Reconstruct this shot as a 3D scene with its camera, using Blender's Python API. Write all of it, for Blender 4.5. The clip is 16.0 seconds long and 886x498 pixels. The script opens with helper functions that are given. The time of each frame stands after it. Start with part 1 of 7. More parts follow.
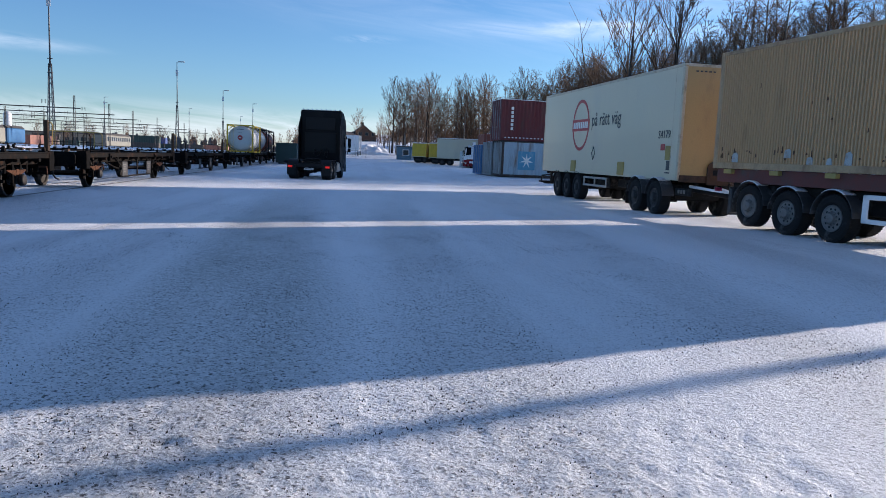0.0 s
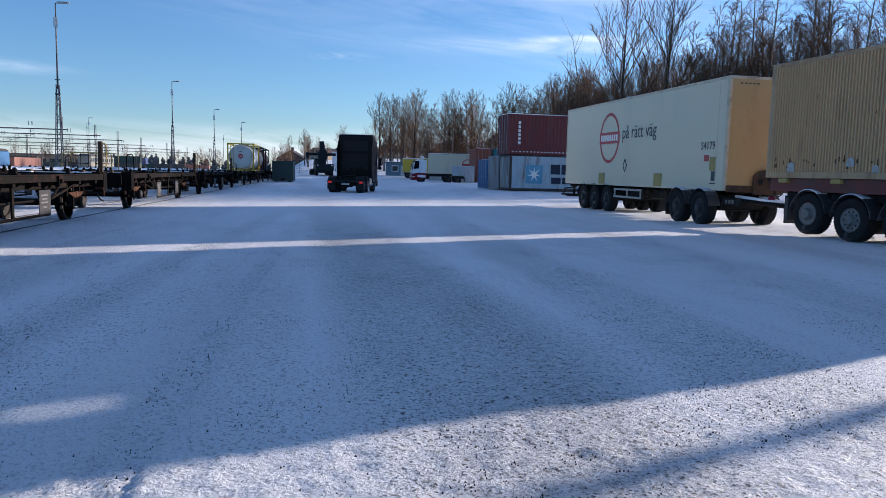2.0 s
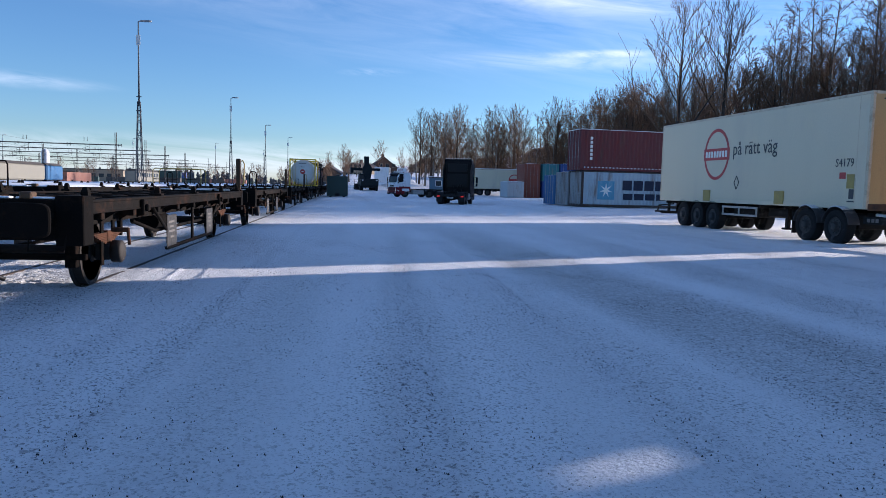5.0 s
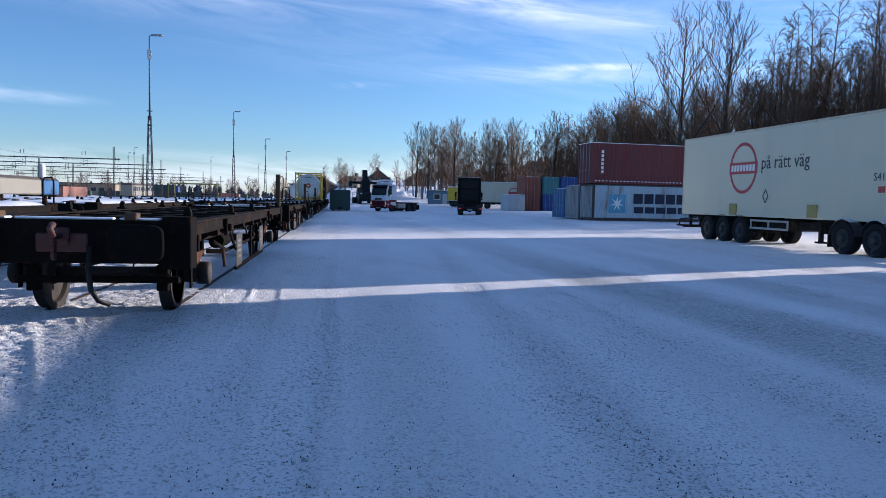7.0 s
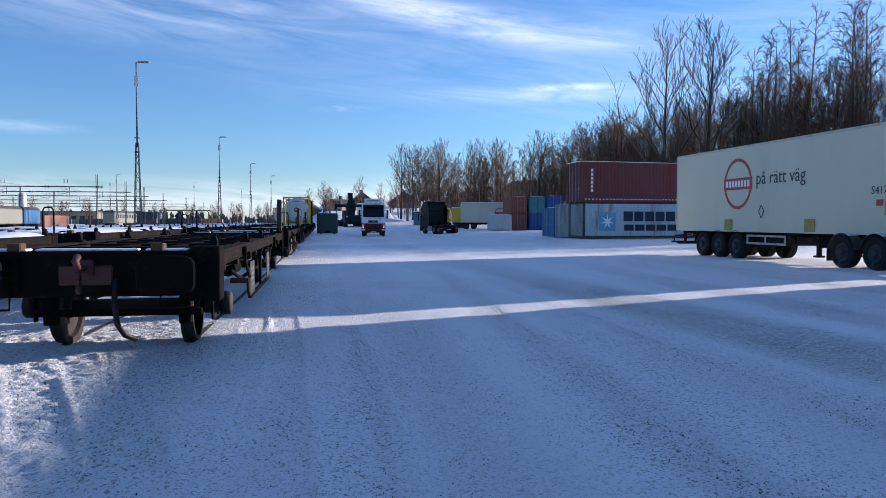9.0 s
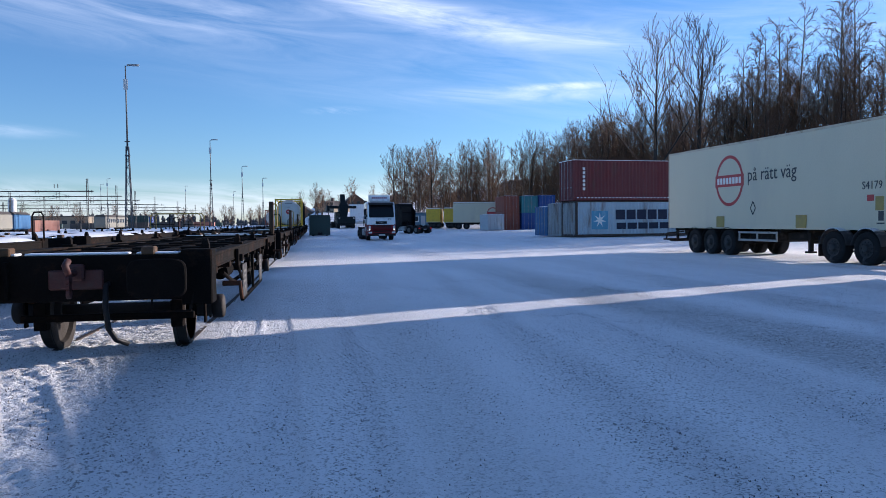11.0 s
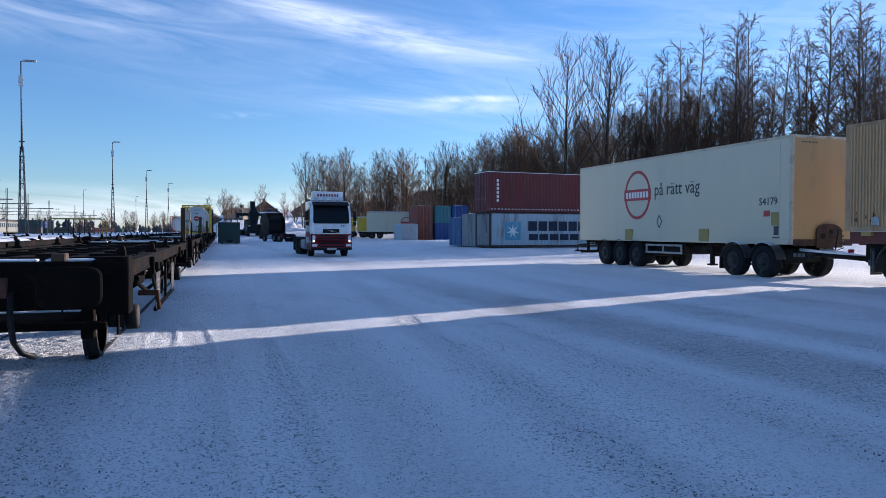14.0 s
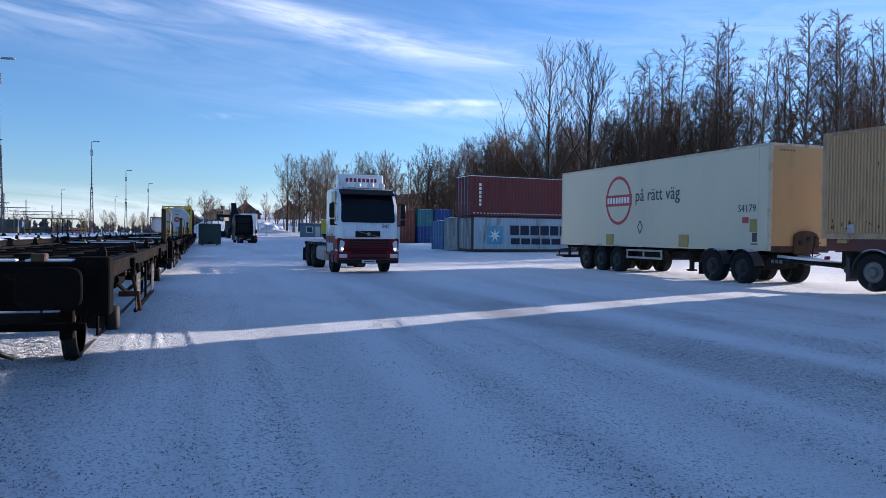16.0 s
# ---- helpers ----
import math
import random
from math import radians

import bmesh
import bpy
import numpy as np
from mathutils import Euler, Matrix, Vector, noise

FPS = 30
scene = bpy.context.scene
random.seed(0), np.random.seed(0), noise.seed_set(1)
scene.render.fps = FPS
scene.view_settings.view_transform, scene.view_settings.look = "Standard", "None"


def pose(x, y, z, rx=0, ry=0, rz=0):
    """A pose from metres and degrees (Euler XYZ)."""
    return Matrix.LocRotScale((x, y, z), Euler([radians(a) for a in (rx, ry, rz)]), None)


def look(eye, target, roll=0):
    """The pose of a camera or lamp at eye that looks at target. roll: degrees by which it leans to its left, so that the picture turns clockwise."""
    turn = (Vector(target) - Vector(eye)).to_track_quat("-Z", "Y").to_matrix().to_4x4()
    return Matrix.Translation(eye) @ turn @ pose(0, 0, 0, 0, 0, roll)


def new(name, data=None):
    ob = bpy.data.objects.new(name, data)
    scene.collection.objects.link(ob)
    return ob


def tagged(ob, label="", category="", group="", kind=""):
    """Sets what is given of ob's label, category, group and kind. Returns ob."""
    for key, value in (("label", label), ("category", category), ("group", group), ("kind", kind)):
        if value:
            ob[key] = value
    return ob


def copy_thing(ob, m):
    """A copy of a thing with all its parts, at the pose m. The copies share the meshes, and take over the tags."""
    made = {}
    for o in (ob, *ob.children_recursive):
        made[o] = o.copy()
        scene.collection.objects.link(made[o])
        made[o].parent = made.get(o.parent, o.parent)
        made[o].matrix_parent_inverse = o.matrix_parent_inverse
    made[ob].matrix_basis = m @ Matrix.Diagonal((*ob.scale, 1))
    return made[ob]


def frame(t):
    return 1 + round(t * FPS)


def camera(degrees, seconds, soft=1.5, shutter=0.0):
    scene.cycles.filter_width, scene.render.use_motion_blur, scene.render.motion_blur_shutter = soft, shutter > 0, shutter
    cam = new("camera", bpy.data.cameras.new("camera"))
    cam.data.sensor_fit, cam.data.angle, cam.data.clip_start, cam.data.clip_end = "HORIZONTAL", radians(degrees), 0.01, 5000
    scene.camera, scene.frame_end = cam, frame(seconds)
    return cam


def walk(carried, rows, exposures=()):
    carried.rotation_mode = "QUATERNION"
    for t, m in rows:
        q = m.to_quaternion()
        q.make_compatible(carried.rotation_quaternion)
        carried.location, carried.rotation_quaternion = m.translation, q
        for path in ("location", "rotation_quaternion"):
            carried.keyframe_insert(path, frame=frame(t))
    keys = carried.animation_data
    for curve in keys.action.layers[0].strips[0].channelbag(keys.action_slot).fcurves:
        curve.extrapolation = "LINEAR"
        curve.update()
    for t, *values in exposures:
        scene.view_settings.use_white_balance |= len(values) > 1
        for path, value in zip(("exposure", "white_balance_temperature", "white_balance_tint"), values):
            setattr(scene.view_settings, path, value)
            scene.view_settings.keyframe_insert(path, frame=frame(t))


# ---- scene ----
cam = camera(62.32, 16.0, soft=0.75)
walk(cam, [
    (0.0, look((8.733, -11.608, 1.508), (10.129, -1.784, 0.271), 2.36)),
    (0.5, look((8.193, -11.563, 1.484), (9.729, -1.754, 0.284), 2.15)),
    (1.0, look((7.633, -11.497, 1.461), (9.185, -1.686, 0.305), 1.85)),
    (1.5, look((7.069, -11.320, 1.443), (8.643, -1.507, 0.335), 1.50)),
    (2.0, look((6.520, -11.336, 1.433), (8.188, -1.530, 0.407), 1.35)),
    (2.5, look((6.054, -11.044, 1.412), (7.877, -1.259, 0.451), 1.34)),
    (3.0, look((5.607, -10.945, 1.404), (7.464, -1.161, 0.500), 1.34)),
    (3.5, look((5.041, -10.867, 1.428), (6.777, -1.058, 0.549), 1.34)),
    (4.0, look((4.532, -10.667, 1.434), (6.037, -0.819, 0.564), 1.32)),
    (4.5, look((4.008, -10.553, 1.438), (5.299, -0.673, 0.584), 1.41)),
    (7.0, look((2.146, -9.961, 1.490), (3.554, -0.082, 0.828), 1.24)),
    (7.5, look((1.936, -9.798, 1.490), (3.429, 0.074, 0.929), 0.82)),
    (8.0, look((1.696, -9.737, 1.499), (3.249, 0.131, 1.038), 0.50)),
    (8.5, look((1.620, -9.697, 1.512), (3.218, 0.167, 1.129), 0.24)),
    (11.0, look((1.621, -9.629, 1.504), (3.341, 0.215, 1.135), -0.61)),
    (11.5, look((1.647, -9.656, 1.508), (3.484, 0.168, 1.153), -0.79)),
    (12.0, look((1.654, -9.612, 1.502), (3.704, 0.170, 1.176), -0.83)),
    (12.5, look((1.476, -9.519, 1.497), (3.809, 0.200, 1.202), -0.78)),
    (13.0, look((1.400, -9.546, 1.507), (3.992, 0.108, 1.234), -0.59)),
    (13.5, look((1.428, -9.512, 1.508), (4.214, 0.089, 1.246), -0.27)),
    (14.0, look((1.443, -9.533, 1.507), (4.329, 0.039, 1.264), 0.13)),
    (14.5, look((1.430, -9.533, 1.508), (4.368, 0.023, 1.283), 0.43)),
    (15.0, look((1.427, -9.536, 1.513), (4.415, 0.005, 1.302), 0.57)),
    (15.5, look((1.421, -9.547, 1.511), (4.463, -0.023, 1.308), 0.65)),
    (16.0, look((1.423, -9.565, 1.509), (4.544, -0.066, 1.315), 0.67)),
], exposures=((0.0, 0.82, 6150.0, 15.0), (4.5, 0.88, 5980.0, 17.0), (8.0, 0.89, 5940.0, 17.0), (16.0, 0.87, 5930.0, 17.0)))

# ---- light ----
SUN_AZ, SUN_EL = radians(68.7), radians(12.3)
world = bpy.data.worlds.new("winter_sky")
scene.world = world
world.use_nodes = True
wn, wl = world.node_tree.nodes, world.node_tree.links
wn.clear()
w_out, w_bg, w_sky = wn.new("ShaderNodeOutputWorld"), wn.new("ShaderNodeBackground"), wn.new("ShaderNodeTexSky")
w_sky.sky_type, w_sky.sun_disc = "NISHITA", False
w_sky.sun_elevation, w_sky.sun_rotation = SUN_EL, SUN_AZ
w_sky.altitude, w_sky.air_density, w_sky.dust_density, w_sky.ozone_density = 60, 1.0, 0.05, 5.0
# thin streaks of cirrus: fine stretched noise inside long soft veils (bearing, height, half length, half width, tilt in degrees; weight)
w_tc = wn.new("ShaderNodeTexCoord")
w_map, w_noise = wn.new("ShaderNodeMapping"), wn.new("ShaderNodeTexNoise")
w_map.vector_type = "TEXTURE"
w_map.inputs["Rotation"].default_value = (0.0, radians(7), 0.0)
w_map.inputs["Scale"].default_value = (1 / 2.0, 1 / 2.0, 1 / 15.0)
w_noise.inputs["Scale"].default_value, w_noise.inputs["Detail"].default_value = 2.6, 8.0
w_noise.inputs["Roughness"].default_value, w_noise.inputs["Distortion"].default_value = 0.62, 0.7
wl.new(w_tc.outputs["Generated"], w_map.inputs["Vector"])
wl.new(w_map.outputs["Vector"], w_noise.inputs["Vector"])
w_total = None
for bearing, up, half, thin, tilt, weight in ((12.5, 14.9, 13, 1.4, 8, 0.52), (6, 16.4, 9, 0.8, 9, 0.40), (9, 12.5, 26, 5.0, 5, 0.14), (16, 9.7, 9, 0.8, 1, 0.40), (19.5, 10.2, 4.5, 0.3, 0, 0.7), (2, 8.6, 2.6, 0.35, -2, 0.6),
                                              (-14, 15, 17, 2.6, -2, 0.26), (-24, 6.5, 7, 0.6, 1, 0.45), (-4, 19, 18, 2.0, 4, 0.2), (-18, 1.6, 34, 1.7, 0, 0.6), (22, 2.2, 30, 1.8, 0, 0.55), (38, 13, 24, 9, 4, 0.19)):
    turn, level, squash, length = wn.new("ShaderNodeMapping"), wn.new("ShaderNodeMapping"), wn.new("ShaderNodeMapping"), wn.new("ShaderNodeVectorMath")
    turn.inputs["Rotation"].default_value = (0, 0, radians(bearing))
    level.inputs["Rotation"].default_value = (radians(-up), 0, 0)
    squash.vector_type = "TEXTURE"
    squash.inputs["Rotation"].default_value = (0, radians(tilt), 0)
    squash.inputs["Scale"].default_value = (math.sin(radians(half)), 1e6, math.sin(radians(thin)))
    length.operation = "LENGTH"
    wl.new(w_tc.outputs["Generated"], turn.inputs["Vector"])
    wl.new(turn.outputs["Vector"], level.inputs["Vector"])
    wl.new(level.outputs["Vector"], squash.inputs["Vector"])
    wl.new(squash.outputs["Vector"], length.inputs[0])
    fade = wn.new("ShaderNodeMapRange")
    fade.interpolation_type = "SMOOTHSTEP"
    fade.inputs["From Min"].default_value, fade.inputs["From Max"].default_value = 0.15, 1.25
    fade.inputs["To Min"].default_value, fade.inputs["To Max"].default_value = weight, 0.0
    wl.new(length.outputs["Value"], fade.inputs["Value"])
    # only the half of the sky ahead of the veil
    ahead, gate, keep = wn.new("ShaderNodeSeparateXYZ"), wn.new("ShaderNodeMath"), wn.new("ShaderNodeMath")
    gate.operation, gate.inputs[1].default_value, keep.operation = "GREATER_THAN", 0.0, "MULTIPLY"
    wl.new(level.outputs["Vector"], ahead.inputs[0]); wl.new(ahead.outputs["Y"], gate.inputs[0])
    wl.new(gate.outputs[0], keep.inputs[0]); wl.new(fade.outputs["Result"], keep.inputs[1])
    if w_total is None:
        w_total = keep.outputs[0]
    else:
        plus = wn.new("ShaderNodeMath"); plus.operation = "ADD"
        wl.new(w_total, plus.inputs[0]); wl.new(keep.outputs[0], plus.inputs[1])
        w_total = plus.outputs[0]
# thin cirrus carried on over the whole upper sky, added to brighten shaded snow
w_up, w_high, w_all = wn.new("ShaderNodeSeparateXYZ"), wn.new("ShaderNodeMapRange"), wn.new("ShaderNodeMath")
w_high.interpolation_type, w_all.operation = "SMOOTHSTEP", "ADD"
w_high.inputs["From Min"].default_value, w_high.inputs["From Max"].default_value = 0.33, 0.75
w_high.inputs["To Min"].default_value, w_high.inputs["To Max"].default_value = 0.0, 0.15
wl.new(w_tc.outputs["Generated"], w_up.inputs[0]); wl.new(w_up.outputs["Z"], w_high.inputs["Value"])
wl.new(w_total, w_all.inputs[0]); wl.new(w_high.outputs["Result"], w_all.inputs[1])
w_total = w_all.outputs[0]
w_wisp, w_fac, w_mix = wn.new("ShaderNodeMapRange"), wn.new("ShaderNodeMath"), wn.new("ShaderNodeMixRGB")
w_wisp.inputs["From Min"].default_value, w_wisp.inputs["From Max"].default_value = 0.34, 0.72
wl.new(w_noise.outputs["Fac"], w_wisp.inputs["Value"])
w_fac.operation, w_fac.use_clamp = "MULTIPLY", True
wl.new(w_wisp.outputs["Result"], w_fac.inputs[0]); wl.new(w_total, w_fac.inputs[1])
w_mix.inputs["Color2"].default_value = (7.2, 7.6, 8.2, 1)
wl.new(w_fac.outputs[0], w_mix.inputs["Fac"])
wl.new(w_sky.outputs["Color"], w_mix.inputs["Color1"])
wl.new(w_mix.outputs["Color"], w_bg.inputs["Color"])
w_bg.inputs["Strength"].default_value = 0.097
wl.new(w_bg.outputs["Background"], w_out.inputs["Surface"])

sun = new("sun", bpy.data.lights.new("sun", "SUN"))
sun.data.energy, sun.data.angle, sun.data.color = 4.2, radians(0.53), (1.0, 0.88, 0.74)
SUN_DIR = Vector((math.sin(SUN_AZ) * math.cos(SUN_EL), math.cos(SUN_AZ) * math.cos(SUN_EL), math.sin(SUN_EL)))
sun.matrix_world = look(SUN_DIR * 200, (0, 0, 0))


# ---- materials ----
def material(name, color, rough=0.6, metal=0.0, var=0.12, scale=3.0, fine=60.0, bump=0.1, dirt=None, dirt_amount=0.0, dirt_scale=1.2,
             streak=1.0, coat=0.0, per_object=0.0, spec=0.5):
    """A painted, metal or plain surface: large and fine variation in colour and roughness, stains of their own shape, fine relief."""
    m = bpy.data.materials.new(name)
    m.use_nodes = True
    n, l = m.node_tree.nodes, m.node_tree.links
    b = n["Principled BSDF"]
    tc, mp = n.new("ShaderNodeTexCoord"), n.new("ShaderNodeMapping")
    mp.inputs["Scale"].default_value = (1, 1, 1.0 / streak)
    l.new(tc.outputs["Object"], mp.inputs["Vector"])
    big, small = n.new("ShaderNodeTexNoise"), n.new("ShaderNodeTexNoise")
    big.inputs["Scale"].default_value, big.inputs["Detail"].default_value = scale, 6
    small.inputs["Scale"].default_value, small.inputs["Detail"].default_value = fine, 3
    l.new(mp.outputs["Vector"], big.inputs["Vector"])
    l.new(tc.outputs["Object"], small.inputs["Vector"])
    add = n.new("ShaderNodeMath"); add.operation = "ADD"
    l.new(big.outputs["Fac"], add.inputs[0]); l.new(small.outputs["Fac"], add.inputs[1])
    rng = n.new("ShaderNodeMapRange")
    rng.inputs["From Min"].default_value, rng.inputs["From Max"].default_value = 0.7, 1.3
    rng.inputs["To Min"].default_value, rng.inputs["To Max"].default_value = 1 - var, 1 + var
    l.new(add.outputs[0], rng.inputs["Value"])
    mul = n.new("ShaderNodeMixRGB"); mul.blend_type = "MULTIPLY"; mul.inputs["Fac"].default_value = 1
    mul.inputs["Color1"].default_value = (*color, 1)
    l.new(rng.outputs["Result"], mul.inputs["Color2"])
    last = mul.outputs["Color"]
    if per_object:
        info, pr, pm = n.new("ShaderNodeObjectInfo"), n.new("ShaderNodeMapRange"), n.new("ShaderNodeMixRGB")
        pr.inputs["To Min"].default_value, pr.inputs["To Max"].default_value = 1 - per_object, 1 + per_object
        pm.blend_type = "MULTIPLY"; pm.inputs["Fac"].default_value = 1
        l.new(info.outputs["Random"], pr.inputs["Value"]); l.new(last, pm.inputs["Color1"]); l.new(pr.outputs["Result"], pm.inputs["Color2"])
        last = pm.outputs["Color"]
    rough_in = None
    if dirt:
        dn, dr, dm = n.new("ShaderNodeTexNoise"), n.new("ShaderNodeValToRGB"), n.new("ShaderNodeMixRGB")
        dn.inputs["Scale"].default_value, dn.inputs["Detail"].default_value, dn.inputs["Roughness"].default_value = dirt_scale, 9, 0.68
        dr.color_ramp.elements[0].position = 0.62 - 0.35 * dirt_amount
        dr.color_ramp.elements[1].position = 0.80 - 0.25 * dirt_amount
        dm.inputs["Color2"].default_value = (*dirt, 1)
        l.new(mp.outputs["Vector"], dn.inputs["Vector"]); l.new(dn.outputs["Fac"], dr.inputs["Fac"])
        l.new(dr.outputs["Color"], dm.inputs["Fac"]); l.new(last, dm.inputs["Color1"])
        last = dm.outputs["Color"]
    l.new(last, b.inputs["Base Color"])
    rr = n.new("ShaderNodeMapRange")
    rr.inputs["From Min"].default_value, rr.inputs["From Max"].default_value = 0.3, 0.7
    rr.inputs["To Min"].default_value, rr.inputs["To Max"].default_value = max(0.02, rough - 0.1), min(1, rough + 0.12)
    l.new(big.outputs["Fac"], rr.inputs["Value"]); l.new(rr.outputs["Result"], b.inputs["Roughness"])
    b.inputs["Metallic"].default_value = metal
    b.inputs["Specular IOR Level"].default_value = spec
    b.inputs["Coat Weight"].default_value = coat
    if bump:
        bp = n.new("ShaderNodeBump")
        bp.inputs["Strength"].default_value, bp.inputs["Distance"].default_value = bump, 0.01
        l.new(add.outputs[0], bp.inputs["Height"]); l.new(bp.outputs["Normal"], b.inputs["Normal"])
    return m


def glow(name, color, strength):
    m = bpy.data.materials.new(name)
    m.use_nodes = True
    b = m.node_tree.nodes["Principled BSDF"]
    b.inputs["Base Color"].default_value = (*color, 1)
    b.inputs["Emission Color"].default_value, b.inputs["Emission Strength"].default_value = (*color, 1), strength
    b.inputs["Roughness"].default_value = 0.25
    return m


def glass(name, color=(0.02, 0.025, 0.03), rough=0.06):
    """Dark cab glazing, seen from outside."""
    m = bpy.data.materials.new(name)
    m.use_nodes = True
    b = m.node_tree.nodes["Principled BSDF"]
    b.inputs["Base Color"].default_value, b.inputs["Roughness"].default_value = (*color, 1), rough
    b.inputs["Specular IOR Level"].default_value = 0.22
    return m


# worn lanes of the yard: middle at y = 0, lean along y, half width, wear
LANES = ((7.45, -0.035, 1.15, 0.85), (10.0, 0.04, 0.8, 0.5), (4.35, 0.07, 0.40, 0.35), (5.75, 0.03, 0.30, 0.3), (13.2, 0.10, 0.9, 0.4), (16.5, 0.10, 0.6, 0.35), (2.0, 0.0, 0.16, 0.25), (-0.3, 0.0, 0.9, 0.35))


def snow_ground():
    """Packed snow, driven over: worn grey wheel lanes, grit and small lumps."""
    m = bpy.data.materials.new("packed_snow")
    m.use_nodes = True
    n, l = m.node_tree.nodes, m.node_tree.links
    b = n["Principled BSDF"]
    tc = n.new("ShaderNodeTexCoord")

    def noise_at(scale, detail=4, stretch=(1, 1, 1), rough=0.55, rot=0.0):
        mp, t = n.new("ShaderNodeMapping"), n.new("ShaderNodeTexNoise")
        mp.inputs["Scale"].default_value, mp.inputs["Rotation"].default_value = stretch, (0, 0, rot)
        t.inputs["Scale"].default_value, t.inputs["Detail"].default_value, t.inputs["Roughness"].default_value = scale, detail, rough
        l.new(tc.outputs["Object"], mp.inputs["Vector"]); l.new(mp.outputs["Vector"], t.inputs["Vector"])
        return t.outputs["Fac"]

    def ramp(fac, lo, hi, c0=0.0, c1=1.0):
        r = n.new("ShaderNodeMapRange")
        r.inputs["From Min"].default_value, r.inputs["From Max"].default_value = lo, hi
        r.inputs["To Min"].default_value, r.inputs["To Max"].default_value = c0, c1
        l.new(fac, r.inputs["Value"])
        return r.outputs["Result"]

    def math_node(op, a, c):
        k = n.new("ShaderNodeMath"); k.operation = op
        for i, v in enumerate((a, c)):
            if isinstance(v, (int, float)):
                k.inputs[i].default_value = v
            else:
                l.new(v, k.inputs[i])
        return k.outputs[0]

    def mix(fac, c1, c2):
        k = n.new("ShaderNodeMixRGB")
        l.new(fac, k.inputs["Fac"])
        for name, v in (("Color1", c1), ("Color2", c2)):
            if isinstance(v, tuple):
                k.inputs[name].default_value = (*v, 1)
            else:
                l.new(v, k.inputs[name])
        return k.outputs["Color"]

    xyz = n.new("ShaderNodeSeparateXYZ")
    l.new(tc.outputs["Object"], xyz.inputs[0])
    wob = math_node("MULTIPLY", math_node("SUBTRACT", noise_at(0.10, 2, (0.2, 1, 1)), 0.5), 0.5)

    # lanes worn down by wheels, running with the yard: middle, lean, half width, depth of wear
    lanes = ramp(noise_at(0.55, 3, (1.0, 0.035, 1), 0.5, radians(-6)), 0.50, 0.72, 0.0, 0.30)
    for cx, lean, wide, deep in LANES:
        mid = math_node("ADD", math_node("ADD", math_node("MULTIPLY", xyz.outputs["Y"], lean), cx), wob)
        off = math_node("ABSOLUTE", math_node("SUBTRACT", xyz.outputs["X"], mid), 0.0)
        lanes = math_node("MAXIMUM", lanes, ramp(off, wide * 0.45, wide * 1.15, deep, 0.0))
    lanes = math_node("MULTIPLY", lanes, ramp(xyz.outputs["Y"], 2.0, 16.0, 1.0, 0.35))
    patches = ramp(noise_at(0.5, 5, (1, 0.3, 1)), 0.36, 0.64)
    worn = math_node("MULTIPLY", lanes, math_node("ADD", math_node("MULTIPLY", patches, 0.5), 0.5))
    fine = noise_at(26, 6, rough=0.7)
    grain = ramp(noise_at(13, 6, rough=0.78), 0.40, 0.60)
    worn_in = math_node("MULTIPLY", worn, math_node("ADD", math_node("MULTIPLY", grain, 0.65), 0.35))
    col = mix(worn_in, (0.95, 0.95, 0.955), (0.30, 0.295, 0.29))
    # grit: dark chips strewn unevenly, two sizes
    def chip_at(scale, lo, hi):
        vo = n.new("ShaderNodeTexVoronoi")
        vo.inputs["Scale"].default_value, vo.inputs["Randomness"].default_value = scale, 1
        l.new(tc.outputs["Object"], vo.inputs["Vector"])
        return ramp(vo.outputs["Distance"], lo, hi, 1, 0), vo.outputs["Distance"]
    small_chips, cells = chip_at(27, 0.24, 0.36)
    large_chips, _ = chip_at(12, 0.17, 0.25)
    grit_where = math_node("MAXIMUM", ramp(noise_at(0.7, 6, (1, 0.16, 1), 0.62), 0.42, 0.64, 0.12, 0.8), ramp(lanes, 0.1, 0.6))
    some = ramp(noise_at(34, 2), 0.47, 0.54)
    grit = math_node("MULTIPLY", math_node("MULTIPLY", math_node("MAXIMUM", small_chips, large_chips), grit_where), some)
    col = mix(math_node("MULTIPLY", grit, 0.95), col, (0.05, 0.047, 0.045))
    # fine dirt trodden into the crust, denser in the worn lanes
    for scale, lo, hi, amount in ((48, 0.565, 0.63, 0.75), (20, 0.60, 0.66, 0.65)):
        speck = ramp(noise_at(scale, 3, rough=0.6), lo, hi)
        col = mix(math_node("MULTIPLY", speck, math_node("ADD", math_node("MULTIPLY", grit_where, amount * 0.75), amount * 0.25)), col, (0.17, 0.163, 0.155))
    dull = ramp(noise_at(0.05, 5), 0.35, 0.7, 0.95, 1.0)
    mul = n.new("ShaderNodeMixRGB"); mul.blend_type = "MULTIPLY"; mul.inputs["Fac"].default_value = 1
    l.new(col, mul.inputs["Color1"]); l.new(dull, mul.inputs["Color2"])
    l.new(mul.outputs["Color"], b.inputs["Base Color"])
    l.new(ramp(worn, 0, 1, 0.62, 0.42), b.inputs["Roughness"])
    b.inputs["Specular IOR Level"].default_value = 0.3
    lumps, pits = noise_at(6, 6, rough=0.72), noise_at(21, 6, rough=0.75)
    crust = ramp(cells, 0.0, 0.6, 1.0, 0.0)
    hgt = math_node("ADD", math_node("ADD", math_node("MULTIPLY", lumps, 0.8), math_node("MULTIPLY", pits, 0.9)),
                    math_node("ADD", math_node("MULTIPLY", fine, 0.7), math_node("MULTIPLY", crust, 0.3)))
    bp = n.new("ShaderNodeBump"); bp.inputs["Strength"].default_value, bp.inputs["Distance"].default_value = 1.0, 0.03
